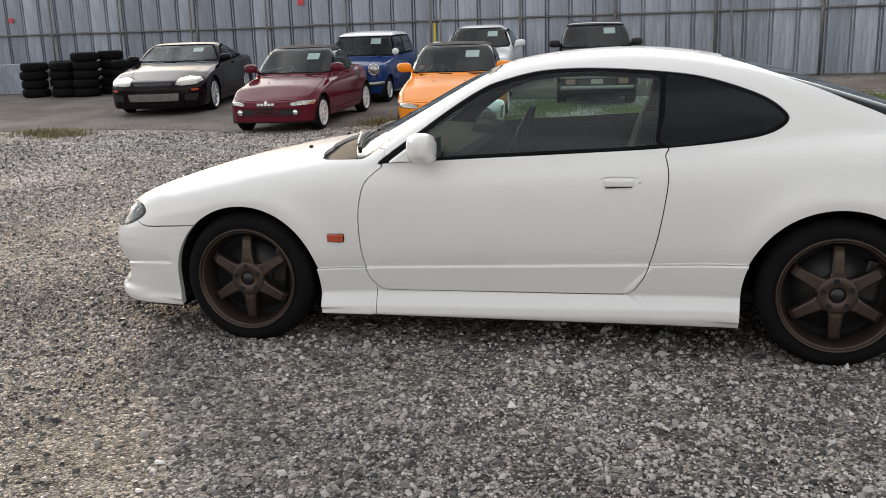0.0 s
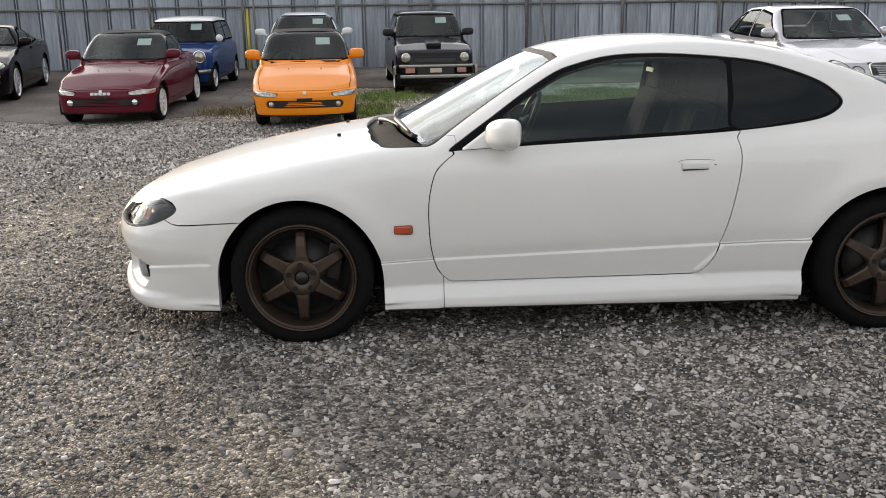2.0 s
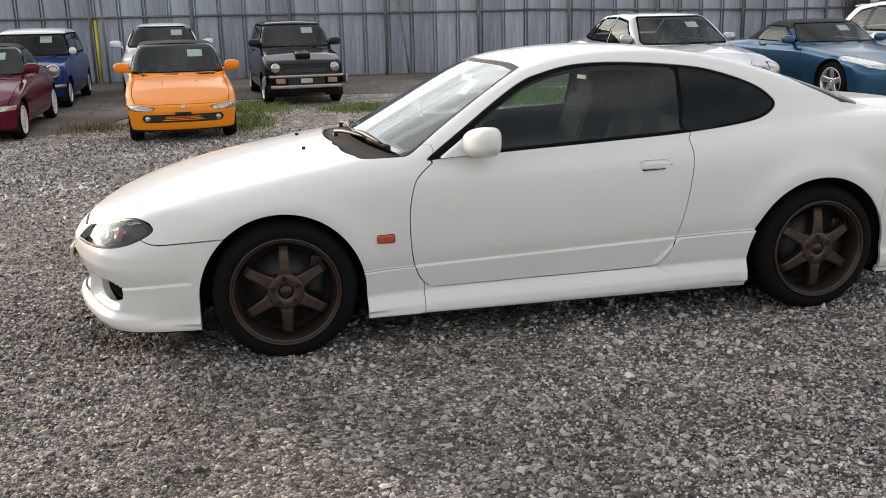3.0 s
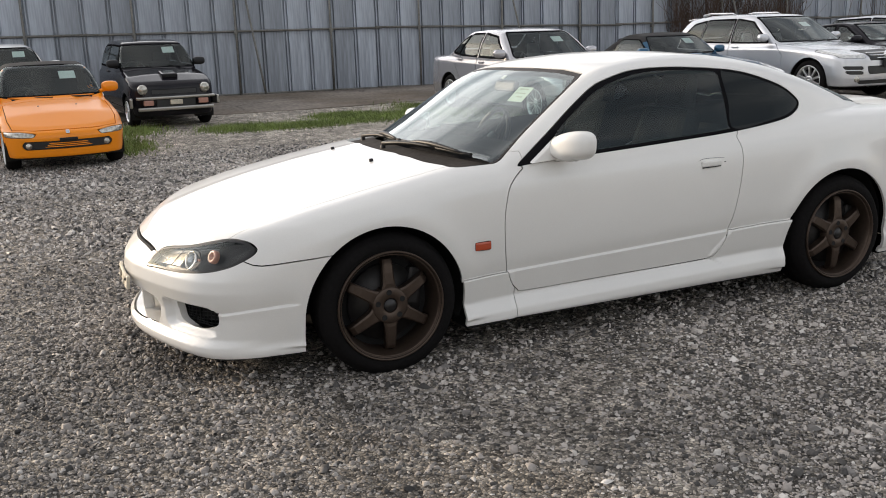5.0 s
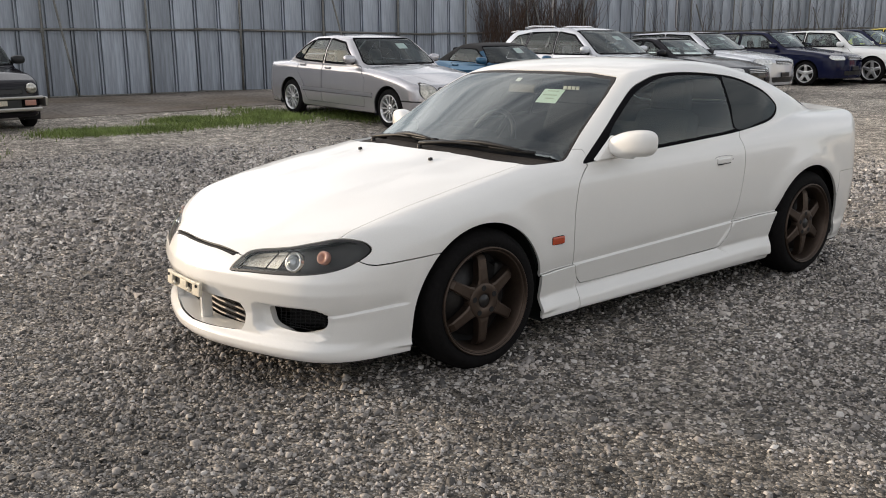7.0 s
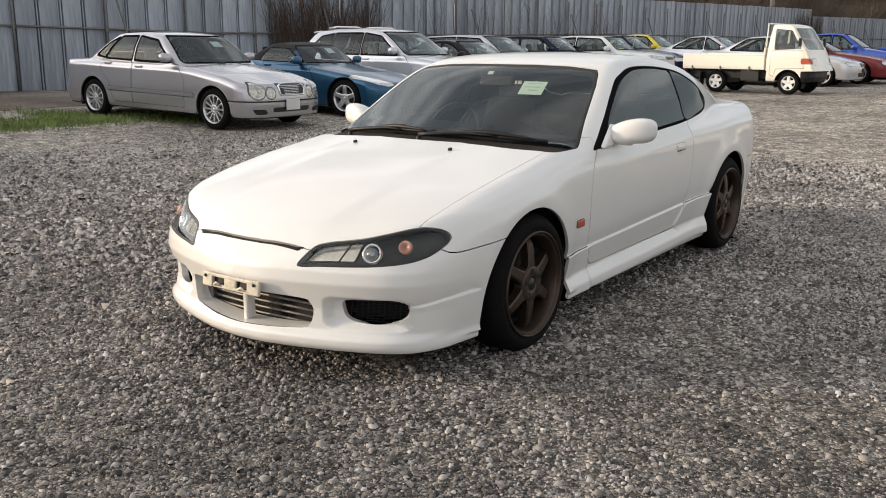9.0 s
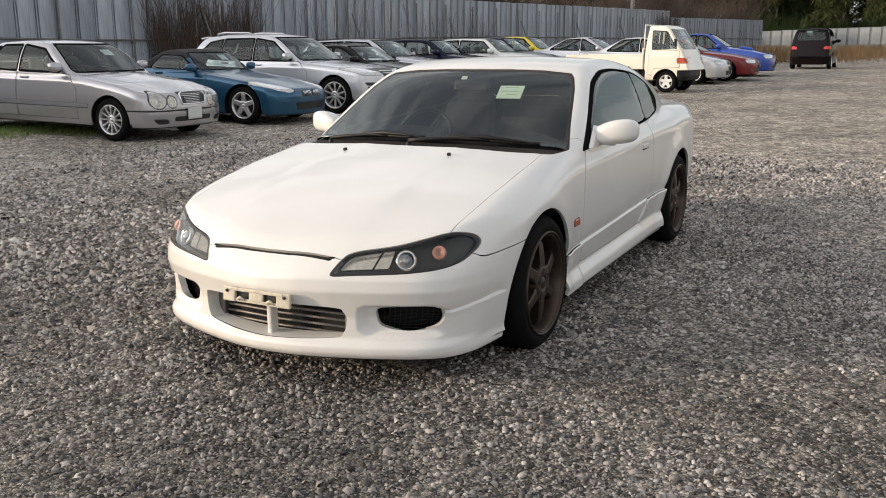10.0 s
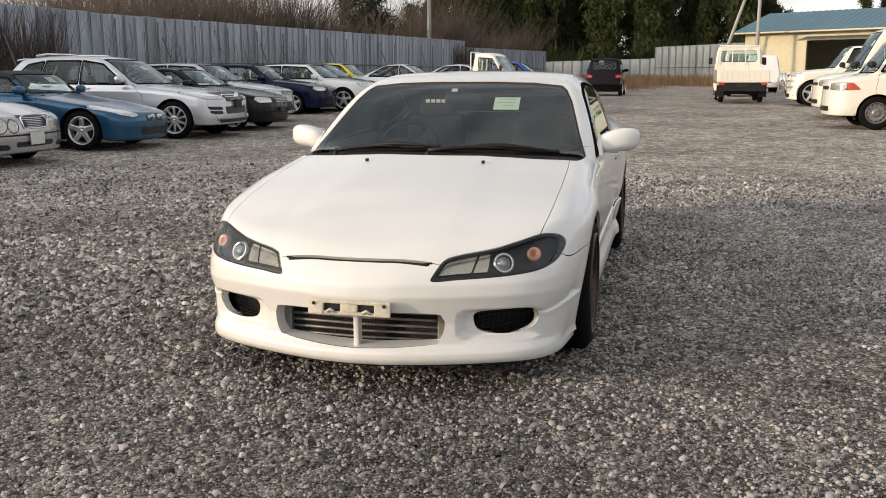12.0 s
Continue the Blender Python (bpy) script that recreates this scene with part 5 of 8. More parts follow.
blades("weed", "dry yellowish weeds at the edge of the asphalt", [(-7.8, 8.3, 0.5, 0.4), (-7.2, 8.0, 0.4, 0.5), (-9.8, 8.6, 0.5, 0.6), (-2.3, 9.2, 0.5, 0.5)], 2600, 0.13, M_WEED, 4)
blades("dry_grass", "tall brown dead grass at the far end", [(62, 3, 14, 3), (72, 8, 8, 3), (80, 0, 5, 5), (78, 4, 6, 5), (74, -4, 7, 3), (50, 6, 5, 1.2)], 18000, 1.15, M_DRY, 6, 0.014)


# ---- fence and far surroundings ----
M_PANEL = material("galvanised_panel", (0.29, 0.315, 0.355), 0.5, 0.3, 0.45, 5.0, 1.3, 0.05, spread=0.20)
for n in [n for n in M_PANEL.node_tree.nodes if n.type == "TEX_NOISE"]:
    streak = M_PANEL.node_tree.nodes.new("ShaderNodeMapping")
    streak.inputs["Scale"].default_value = (4.0, 1.0, 0.9) if n.inputs["Scale"].default_value > 2 else (1.6, 1.0, 1.0)
    M_PANEL.node_tree.links.new(n.inputs["Vector"].links[0].from_socket, streak.inputs["Vector"])
    M_PANEL.node_tree.links.new(streak.outputs["Vector"], n.inputs["Vector"])
M_PIPE = material("scaffold_pipe", (0.16, 0.155, 0.14), 0.6, 0.4, 0.4, 20.0, 3.0, 0.1)
M_YELLOW = material("yellow_pipe_paint", (0.55, 0.42, 0.02), 0.5, 0, 0.3)
M_TAG = material("red_tag", (0.55, 0.05, 0.06), 0.6, 0, 0.1)
M_VINE = material("dead_vine", (0.085, 0.055, 0.04), 0.9, 0, 0.4, 30, 3)
M_BARK = material("bark", (0.14, 0.11, 0.085), 0.9, 0, 0.4, 14, 2, 0.4)
M_LEAF = material("bamboo_leaf", (0.042, 0.050, 0.020), 0.8, 0, 0.55, 1.2, 0.25, spec=0.08, spread=0.3)
M_LEAF2 = material("evergreen_leaf", (0.020, 0.032, 0.012), 0.8, 0, 0.5, 1.2, 0.3, spec=0.08, spread=0.2)
M_POLE = material("concrete_pole", (0.33, 0.32, 0.30), 0.85, 0, 0.15)
M_WALLY = material("cream_plaster", (0.55, 0.49, 0.335), 0.85, 0, 0.15, 8, 0.6)
M_BLUEROOF = material("blue_roof_sheet", (0.075, 0.155, 0.20), 0.5, 0.1, 0.2, 4, 0.5)
M_FARWALL = material("weathered_sheet", (0.30, 0.32, 0.33), 0.6, 0.2, 0.35, 3.0, 0.6, 0.1, spread=0.12)


def panel_mesh(w, h, mat):
    """A hoarding sheet: a flat field with two folded ribs at its edge."""
    prof = [(0, 0.0), (0.02, 0.0), (0.025, 0.060), (0.055, 0.060), (0.06, 0.0), (0.085, 0.0), (0.09, 0.060), (0.120, 0.060), (0.125, 0.0), (w * 0.58, 0.004), (w + 0.014, 0.006)]
    V = [(x, y, z) for z in (0.0, h) for x, y in prof] + [(x, y + 0.012, z) for z in (0.0, h) for x, y in prof]
    n = len(prof)
    F = []
    for k in range(n - 1):
        F += [(k, k + 1, n + k + 1, n + k), (2 * n + k + 1, 2 * n + k, 3 * n + k, 3 * n + k + 1), (n + k, n + k + 1, 3 * n + k + 1, 3 * n + k)]
    return numpy_mesh("panel", np.array(V, float), np.array(F), mat)


def hoarding(name, label, p, q, base, tops, mat, rails=True, pitch=0.533, seed=1):
    """A fence of sheets between two points, on pipe posts and rails. tops: heights at both ends."""
    rng = random.Random(seed)
    p, q = Vector((*p, 0)), Vector((*q, 0))
    d = q - p
    n = int(d.length / pitch)
    rz = math.degrees(math.atan2(d.y, d.x))
    f = thing(name, label, "fence")
    me = panel_mesh(pitch, 1.0, mat)
    for k in range(n):
        a = p + d * (k / n)
        z0 = float(rise(a.x, a.y)) + base
        top = tops[0] + (tops[1] - tops[0]) * k / n + rng.uniform(-0.012, 0.012)
        ob = new("panel", me)
        ob.parent = f
        ob.matrix_basis = pose(a.x, a.y, z0, rng.uniform(-0.5, 0.5), 0, rz + rng.uniform(-0.4, 0.4)) @ Matrix.Diagonal((1, 1, top - z0, 1))
    if not rails:
        return f
    off = Vector((d.y, -d.x, 0)).normalized() * 0.085
    for zz, r in ((1.46, 0.026), (0.06, 0.022)):
        for k in range(0, n, 12):
            a, b = p + d * (k / n) + off, p + d * (min(k + 12.3, n) / n) + off
            bm = bmesh.new()
            za, zb_ = float(rise(a.x, a.y)) + base + zz, float(rise(b.x, b.y)) + base + zz
            tube(bm, [(a.x, a.y, za), (b.x, b.y, zb_ + rng.uniform(-0.02, 0.02))], r, 8)
            part("rail", bm, M_PIPE, f)
    for k in range(2, n, 4):
        a = p + d * (k / n) + off * 1.6
        z0 = float(rise(a.x, a.y)) - 0.1
        bm = bmesh.new()
        tube(bm, [(a.x, a.y, z0), (a.x, a.y, min(tops) - 0.12)], 0.026, 8)
        part("post", bm, M_PIPE, f)
        bm = bmesh.new()
        box(bm, (0.08, 0.08, 0.07), (a.x - off.x * 0.3, a.y - off.y * 0.3, z0 + base + 1.52), (0, 0, rz), 0.01)
        part("clamp", bm, M_PIPE, f)
        if (k // 4) % 3 == 1:
            bm = bmesh.new()
            o2 = off.normalized() * 0.75
            tube(bm, [(a.x + 0.25, a.y, 2.5), (a.x + 0.45 + o2.x, a.y + o2.y, z0 + 0.15)], 0.024, 8)
            part("brace", bm, M_PIPE, f)
    return f


FENCE_Y = lambda x: 17.05 - 0.07 * x
hoarding("fence", "tall grey ribbed steel hoarding fence on pipe frame", (-26.176, FENCE_Y(-26.176)), (19.92, FENCE_Y(19.92)), -0.03, (3.25, 3.12), M_PANEL, pitch=0.5435)
hoarding("fence", "long weathered grey steel hoarding fence behind the cars", (19.88, FENCE_Y(19.88) + 0.015), (58.6, FENCE_Y(58.6)), -0.03, (3.10, 3.58), M_PANEL, seed=2)
hoarding("fence", "far stretch of grey steel hoarding", (58.7, FENCE_Y(58.7) - 0.1), (86.0, 11.0), 0.02, (3.15, 3.5), M_PANEL, pitch=0.6, seed=3)
hoarding("low_fence", "low pale sheet fence at the far end", (88.0, 11.5), (88.5, 0.2), 0.1, (2.55, 2.8), M_FARWALL, rails=False, pitch=0.9, seed=4)
hoarding("fence", "rusty streaked sheet fence at the far end", (86.0, 0.6), (86.0, -7.5), 0.1, (3.8, 4.15), M_FARWALL, pitch=0.6, seed=5)
bm = bmesh.new()
tube(bm, [(-3.28, 17.0, 0.1), (-3.28, 17.0, 1.65)], 0.03, 10)
tagged(part("fence_post", bm, M_YELLOW, None), "short yellow painted pipe post at the fence", "post")
for x, z in ((-6.81, 2.26), (-15.65, 2.12)):
    bm = bmesh.new()
    box(bm, (0.16, 0.012, 0.12), (x, FENCE_Y(x) - 0.045, z), (0, 0, -4), 0.003)
    tagged(part("warning_tag", bm, M_TAG, None), "small red square tag on the fence", "sign", "tags on the fence")


def vines(name, label, x0, x1, z1, count, seed):
    """Leafless creepers climbing the fence, as one tangle."""
    rng = random.Random(seed)
    bm = bmesh.new()
    for k in range(count):
        x = rng.uniform(x0, x1)
        y, z = FENCE_Y(x) - 0.09, float(rise(x, 15.5)) + rng.uniform(0, 1.5)
        pts = []
        dx = rng.uniform(-0.25, 0.25)
        for j in range(rng.randint(5, 11)):
            pts.append((x, y - abs(rng.gauss(0, 0.06)), z))
            dx += rng.uniform(-0.2, 0.2)
            x += dx * 0.3 + rng.uniform(-0.08, 0.08)
            z += rng.uniform(0.02, 0.42)
            if z > z1:
                break
        if len(pts) > 2:
            r = rng.uniform(0.003, 0.011)
            tube(bm, pts, [r * (1 - 0.7 * i / len(pts)) for i in range(len(pts))], 4, False)
    ob = part(name, bm, M_VINE, None)
    tagged(ob, label, "vine", kind="stuff")


vines("vine_tangle", "leafless brown vines over the grey fence", 14.6, 18.6, 3.3, 620, 7)
vines("vine_tangle", "thin dead creepers on the far fence", 20, 34, 3.2, 110, 8)
vines("vine_tangle", "dense brown creepers on the far fence", 55.5, 60.5, 3.9, 520, 9)


def tyre_stack(x, y, n, seed):
    """Worn tyres lying on one another."""
    rng = random.Random(seed)
    st = thing("tyre_stack", "stack of worn black tyres against the fence", "tyres", "tyre stacks by the fence", pose(x, y, float(rise(x, y)) + 0.012))
    for k in range(n):
        bm = bmesh.new()
        r = rng.uniform(0.30, 0.33)
        h = 0.205
        lathe(bm, [(0.02, 0.20), (0.0, 0.25), (0.02, r - 0.02), (0.05, r), (h - 0.05, r), (h - 0.02, r - 0.02), (h, 0.25), (h - 0.02, 0.20), (0.10, 0.19), (0.02, 0.20)], 32, "z")
        bmesh.ops.transform(bm, matrix=pose(rng.uniform(-0.03, 0.03), rng.uniform(-0.03, 0.03), 0.206 * k), verts=bm.verts[:])
        part("tyre", bm, M_RUBBER, st)


for i, (x, y, n) in enumerate(((-12.80, 15.0, 4), (-12.45, 15.6, 4), (-11.98, 15.0, 4), (-11.38, 15.0, 5), (-11.05, 15.6, 5), (-10.45, 15.2, 4), (-9.75, 15.3, 4))):
    tyre_stack(x, y, n, i)
bm = bmesh.new()
box(bm, (5.0, 0.06, 0.75), (-16.2, 15.9, 0.6), (8, 0, 0), 0.01)
tagged(part("sheet_barrier", bm, M_PANEL, None), "pale steel sheet leaning low by the fence", "barrier")


def tree_mesh(seed, h, spread, leaves, size, droop, wide=0.2):
    """A trunk with limbs, and a crown of many small leaves: two meshes."""
    rng = np.random.default_rng(seed)
    bm = bmesh.new()
    tube(bm, [(0, 0, 0), (0.1, 0.05, h * 0.35), (-0.05, 0.1, h * 0.7), (0.05, 0, h * 0.97)], [0.13, 0.10, 0.06, 0.02], 7)
    tips = []
    for k in range(34):
        z = h * rng.uniform(0.12, 0.97)
        a = rng.uniform(0, 2 * math.pi)
        r = spread * (1.05 - 0.75 * (z / h)) * rng.uniform(0.5, 1.1)
        tip = (r * math.cos(a), r * math.sin(a), z + r * 0.35 * (1 - droop))
        tube(bm, [(0, 0, z - 0.2), (tip[0] * 0.5, tip[1] * 0.5, z + r * 0.25), tip], [0.035, 0.022, 0.008], 4, False)
        tips.append(tip)
    tm = bpy.data.meshes.new("trunk")
    bm.to_mesh(tm)
    bm.free()
    tm.materials.append(M_BARK)
    tips = np.array(tips)
    c = tips[rng.integers(len(tips), size=leaves)] * rng.uniform(0.35, 1.05, (leaves, 1)) ** np.array([[1, 1, 0.06]])
    c = c + rng.normal(0, spread * 0.16, (leaves, 3))
    u = rng.normal(size=(leaves, 3))
    u /= np.linalg.norm(u, axis=1, keepdims=True)
    w = np.cross(u, rng.normal(size=(leaves, 3)))
    w /= np.linalg.norm(w, axis=1, keepdims=True)
    u[:, 2] -= 0.5
    L = size * rng.uniform(0.5, 1.4, (leaves, 1))
    V = np.stack([c + w * L * wide, c + u * L, c - w * L * wide], 1).reshape(-1, 3)
    F = np.arange(3 * leaves).reshape(-1, 3)
    return tm, V, F


def bare_mesh(seed, h):
    rng = random.Random(seed)
    bm = bmesh.new()

    def grow(p, d, l, r, depth):
        q = p + d * l
        mid = p + d * l * 0.5 + Vector((rng.uniform(-1, 1), rng.uniform(-1, 1), 0)) * l * 0.06
        tube(bm, [p, mid, q], [r, r * 0.85, r * 0.65], 5 if depth < 2 else 3, False)
        if depth >= 5:
            return
        for _ in range(rng.randint(3, 4) if depth < 3 else 3):
            nd = (d + Vector((rng.gauss(0, 0.5), rng.gauss(0, 0.5), rng.uniform(-0.05, 0.45)))).normalized()
            grow(q if rng.random() < 0.6 else mid, nd, l * rng.uniform(0.55, 0.8), r * 0.6, depth + 1)
    grow(Vector((0, 0, 0)), Vector((0.03, 0.02, 1)), h * 0.20, h * 0.010, 0)
    me = bpy.data.meshes.new("branch_work")
    bm.to_mesh(me)
    bm.free()
    me.materials.append(M_BARK)
    return me


def wood():
    rng = random.Random(21)
    kinds = []
    for k in range(3):
        tm, V, F = tree_mesh(30 + k, 13.0 + k, 1.9, 7400, 0.46, 0.9, 0.14)
        kinds.append((tm, numpy_mesh("crown", V, F, M_LEAF)))
    evers = []
    for k in range(2):
        tm, V, F = tree_mesh(50 + k, 6.0 + k, 2.2, 7000, 0.24, 0.5)
        evers.append((tm, numpy_mesh("crown", V, F, M_LEAF2)))
    bares = [bare_mesh(60 + k, 9.0) for k in range(4)]

    def put(kind, x, y, s, lab, cat, grp, name):
        t = thing(name, lab, cat, grp, pose(x, y, float(rise(min(x, 90), max(min(y, 20), -20))) - 0.1, 0, 0, rng.uniform(0, 360)) @ Matrix.Scale(s, 4))
        for nm, me in zip(("trunk", "crown"), kind):
            o = new(nm, me)
            o.parent = t
    for k in range(96):
        x = rng.uniform(100, 118) if k < 66 else rng.uniform(116, 124)
        y = rng.uniform(-12, 28) if k < 56 or k > 65 else rng.uniform(-30, -10)
        put(kinds[k % 3], x, y, rng.uniform(0.85, 1.25) if y > -9.5 else rng.uniform(0.55, 0.75), "tall dark green bamboo clump in a grove", "bamboo", "bamboo grove", "bamboo_clump")
    for k in range(9):
        x = rng.uniform(46, 95)
        put(evers[k % 2], x, FENCE_Y(x) + rng.uniform(5, 16), rng.uniform(0.7, 1.15), "dark evergreen tree behind the fence", "tree", "trees behind the fence", "evergreen_tree")
    for k in range(46):
        x = rng.uniform(30, 90)
        t = thing("bare_tree", "leafless brown winter tree behind the fence", "tree", "trees behind the fence", pose(x, FENCE_Y(x) + rng.uniform(4, 14), 0, 0, 0, rng.uniform(0, 360)) @ Matrix.Scale(rng.uniform(0.8, 1.3), 4))
        o = new("branch_work", bares[k % 4])
        o.parent = t


wood()


def brush(name, label, count, seed, mat, x0, x1, y0, y1, height, width, foot=0.0):
    """A thicket of thin leaning stems, as one mesh."""
    rng = np.random.default_rng(seed)
    x = rng.uniform(x0, x1, count)
    y = FENCE_Y(x) * (x < 88) + 11 * (x >= 88) + rng.uniform(y0, y1, count)
    lump = 0.75 + 0.25 * np.sin(0.21 * x + 0.4) + 0.22 * np.sin(0.53 * x + 0.3 * y) + 0.12 * np.sin(1.3 * x)
    h = height * rng.uniform(0.45, 1.05, count) * np.clip(lump, 0.35, 1.25)
    a, lean = rng.uniform(0, 2 * math.pi, count), rng.uniform(0.05, 0.75, count) * h
    ux, uy, w = np.cos(a), np.sin(a), width * rng.uniform(0.5, 1.4, count)
    V = []
    for q in (0.0, 0.5, 1.0):
        ww = w * (1 - 0.85 * q)
        px, py, pz = x + ux * lean * q * q, y + uy * lean * q * q, foot + h * q
        V += [np.stack([px, py - ww, pz], 1), np.stack([px + ww * 0.3, py + ww, pz], 1)]
    V = np.stack(V, 1).reshape(-1, 3)
    k = 6 * np.arange(count)[:, None]
    F = np.concatenate([k + np.array([[0, 1, 3, 2]]), k + np.array([[2, 3, 5, 4]])])
    tagged(new(name, numpy_mesh(name, V, F, mat)), label, "brush", kind="stuff")


M_TWIG = material("dead_brushwood", (0.066, 0.049, 0.038), 0.9, 0, 0.6, 2.0, 0.35)
brush("thicket", "dense leafless brown brushwood behind the fence", 36000, 31, M_TWIG, 24, 92, 2.0, 12.0, 6.4, 0.024)
brush("thicket", "dark evergreen undergrowth below the bamboo", 14000, 32, M_LEAF2, 98, 122, -22.0, 16.0, 5.0, 0.035)


def utility_pole(x, y, h, lean):
    p = thing("utility_pole", "grey concrete utility pole", "pole", m=pose(x, y, 0.2, 0, lean, 0))
    bm = bmesh.new()
    tube(bm, [(0, 0, 0), (0, 0, h)], [0.17, 0.11], 12)
    part("shaft", bm, M_POLE, p)
    if not lean:
        bm = bmesh.new()
        box(bm, (0.08, 1.6, 0.08), (0, 0, h - 0.6), (0, 0, 0), 0.01)
        part("cross_arm", bm, M_PIPE, p)


utility_pole(60, 15.9, 10, 0)
utility_pole(71.5, -7.4, 9.5, 0)
bm = bmesh.new()
tube(bm, [(73, -4.3, 0.3), (73, -6.9, 8.6)], [0.15, 0.11], 12)
tagged(part("stay_pole", bm, M_POLE, None), "leaning grey concrete stay pole", "pole")


def shed():
    """The cream building with a blue ribbed roof and an open bay."""
    s = thing("workshop_building", "cream workshop with a blue sheet roof and open bay", "building", m=pose(76, -6.9, 0.4, 0, 0, -33))
    for nm, size, at in (("wall", (0.2, 5.2, 4.4), (0, -2.6, 2.2)), ("wall", (10, 0.2, 4.4), (5, 0, 2.2)), ("wall", (0.2, 30, 4.4), (10, -15, 2.2)), ("wall", (0.2, 15.6, 1.0), (0, -13.0, 3.9)), ("wall", (0.2, 10, 4.4), (0, -25.8, 2.2)), ("wall", (10, 0.2, 4.4), (5, -30.8, 2.2))):
        bm = bmesh.new()
        box(bm, size, at, (0, 0, 0), 0.01)
        part(nm, bm, M_WALLY, s)
    for yy in (0.0, -30.8):
        bm = bmesh.new()
        vs = [bm.verts.new(q) for q in ((0, yy, 4.39), (10, yy, 4.39), (5, yy, 5.88))]
        f = bm.faces.new(vs)
        ex = bmesh.ops.extrude_face_region(bm, geom=[f])
        for v in [e for e in ex["geom"] if isinstance(e, bmesh.types.BMVert)]:
            v.co.y -= 0.15
        bmesh.ops.recalc_face_normals(bm, faces=bm.faces[:])
        part("gable", bm, M_WALLY, s)
    bm = bmesh.new()
    box(bm, (9.0, 29, 0.05), (5.5, -15, 0.03))
    part("floor_slab", bm, M_CONCRETE, s)
    for side, sgn in (("roof", 1), ("roof", -1)):
        bm = bmesh.new()
        n = 120
        rows = []
        for x, z in ((-0.9 if sgn > 0 else 10.9, 4.15), (5, 5.95)):
            rows.append([bm.verts.new((x, 0.8 - 32.0 * k / n, z + (0.04 if k % 2 else 0))) for k in range(n + 1)])
            rows.append([bm.verts.new((x, 0.8 - 32.0 * k / n, z - 0.06 + (0.04 if k % 2 else 0))) for k in range(n + 1)])
        for k in range(n):
            bm.faces.new((rows[0][k], rows[0][k + 1], rows[2][k + 1], rows[2][k]))
            bm.faces.new((rows[1][k], rows[1][k + 1], rows[3][k + 1], rows[3][k]))
            bm.faces.new((rows[0][k], rows[0][k + 1], rows[1][k + 1], rows[1][k]))
        part("roof", bm, M_BLUEROOF, s)
    bm = bmesh.new()
    box(bm, (1.8, 15.6, 0.06), (-0.9, -13.0, 3.55), (0, -10, 0), 0.01)
    part("awning", bm, M_PIPE, s)
    bm = bmesh.new()
    tube(bm, [(-0.9, 0.8, 4.1), (-0.9, -31, 4.1)], 0.07, 8)
    part("gutter", bm, M_WALLY, s)


shed()

# Unseen hoardings added on the open sides to cut low sky light.
hoarding("fence", "plain unseen steel hoarding added to dim the low sky", (-27.0, -24.0), (-26.0, FENCE_Y(-26)), 0.02, (3.1, 3.2), M_PANEL, rails=False, pitch=0.9, seed=11)
hoarding("fence", "plain unseen steel hoarding added to dim the low sky", (60.0, -26.0), (-27.0, -24.0), 0.02, (3.6, 3.1), M_PANEL, rails=False, pitch=0.9, seed=12)


# ---- parked cars ----
def lines(fo, wb, ro, hw, h, hz0, hz1, cowl, rx0, rx1, deck, dz, tz, sill=0.18, belt=0.86, tumble=0.17, round_=1.0, **more):
    """Body lines of a car from its main sizes: overhangs, wheelbase, half width, heights, cowl, roof and deck."""
    end = wb + ro
    s = dict(
        hw=hw, zb=sill, k1=0.09, k2=0.08, k3=0.07, k4=0.02, crown=0.05, rcrown=0.04, wbow=0.20, czb=0.5,
        plan=[(-fo, hw - 0.05), (-fo * 0.5, hw - 0.012), (0, hw), (wb, hw), (wb + ro * 0.5, hw - 0.015), (end, hw - 0.06)],
        sect=[(sill - 0.05, -0.08), (sill, -0.05), (sill + 0.08, -0.02), (0.45, 0.0), (0.62, 0.0), (belt - 0.10, -0.014), (belt, -0.05), (belt + 0.1, -0.12)],
        hood=[(-fo - 0.05, hz0 - 0.06), (-fo + 0.06, hz0), ((cowl - fo) / 2, hz0 + 0.62 * (hz1 - hz0)), (cowl, hz1), (cowl + 0.4, belt + 0.03), (deck, dz), (end, tz)],
        nose=[(sill - 0.05, -fo + 0.09), (sill + 0.03, -fo + 0.02), (0.40, -fo), (0.50, -fo + 0.005), (hz0 - 0.04, -fo + 0.03), (hz0 + 0.1, -fo + 0.14)],
        bow=[(0, 0), (0.35 * hw, 0.02 * round_), (0.6 * hw, 0.07 * round_), (0.8 * hw, 0.15 * round_), (0.92 * hw, 0.26 * round_), (hw, 0.45 * round_)],
        tail=[(sill, end - 0.06), (0.4, end), (0.6, end), (tz, end - 0.05), (h, end - 0.12)],
        tbow=[(0, 0), (0.5 * hw, 0.03), (0.8 * hw, 0.10), (hw, 0.32)],
        roof=[(cowl - 0.6, 0.2), (cowl - 0.02, hz1 - 0.03), (rx0, h - 0.045), (rx0 + 0.25, h - 0.012), ((rx0 + rx1) / 2, h), (rx1, h - 0.035), (deck, dz - 0.02), (deck + 0.35, 0.2)],
        cplan=[(cowl, -0.02), (rx0, 0), (rx1, -0.005), (deck, -0.06)],
        csect=[(0.5, hw - 0.03), (belt, hw - 0.045), ((belt + h) / 2, hw - 0.045 - tumble * 0.42), (h - 0.08, hw - 0.045 - tumble * 0.9), (h, hw - 0.06 - tumble)],
    )
    s.update(more)
    return s


def row(pts):
    return np.array(pts, float)


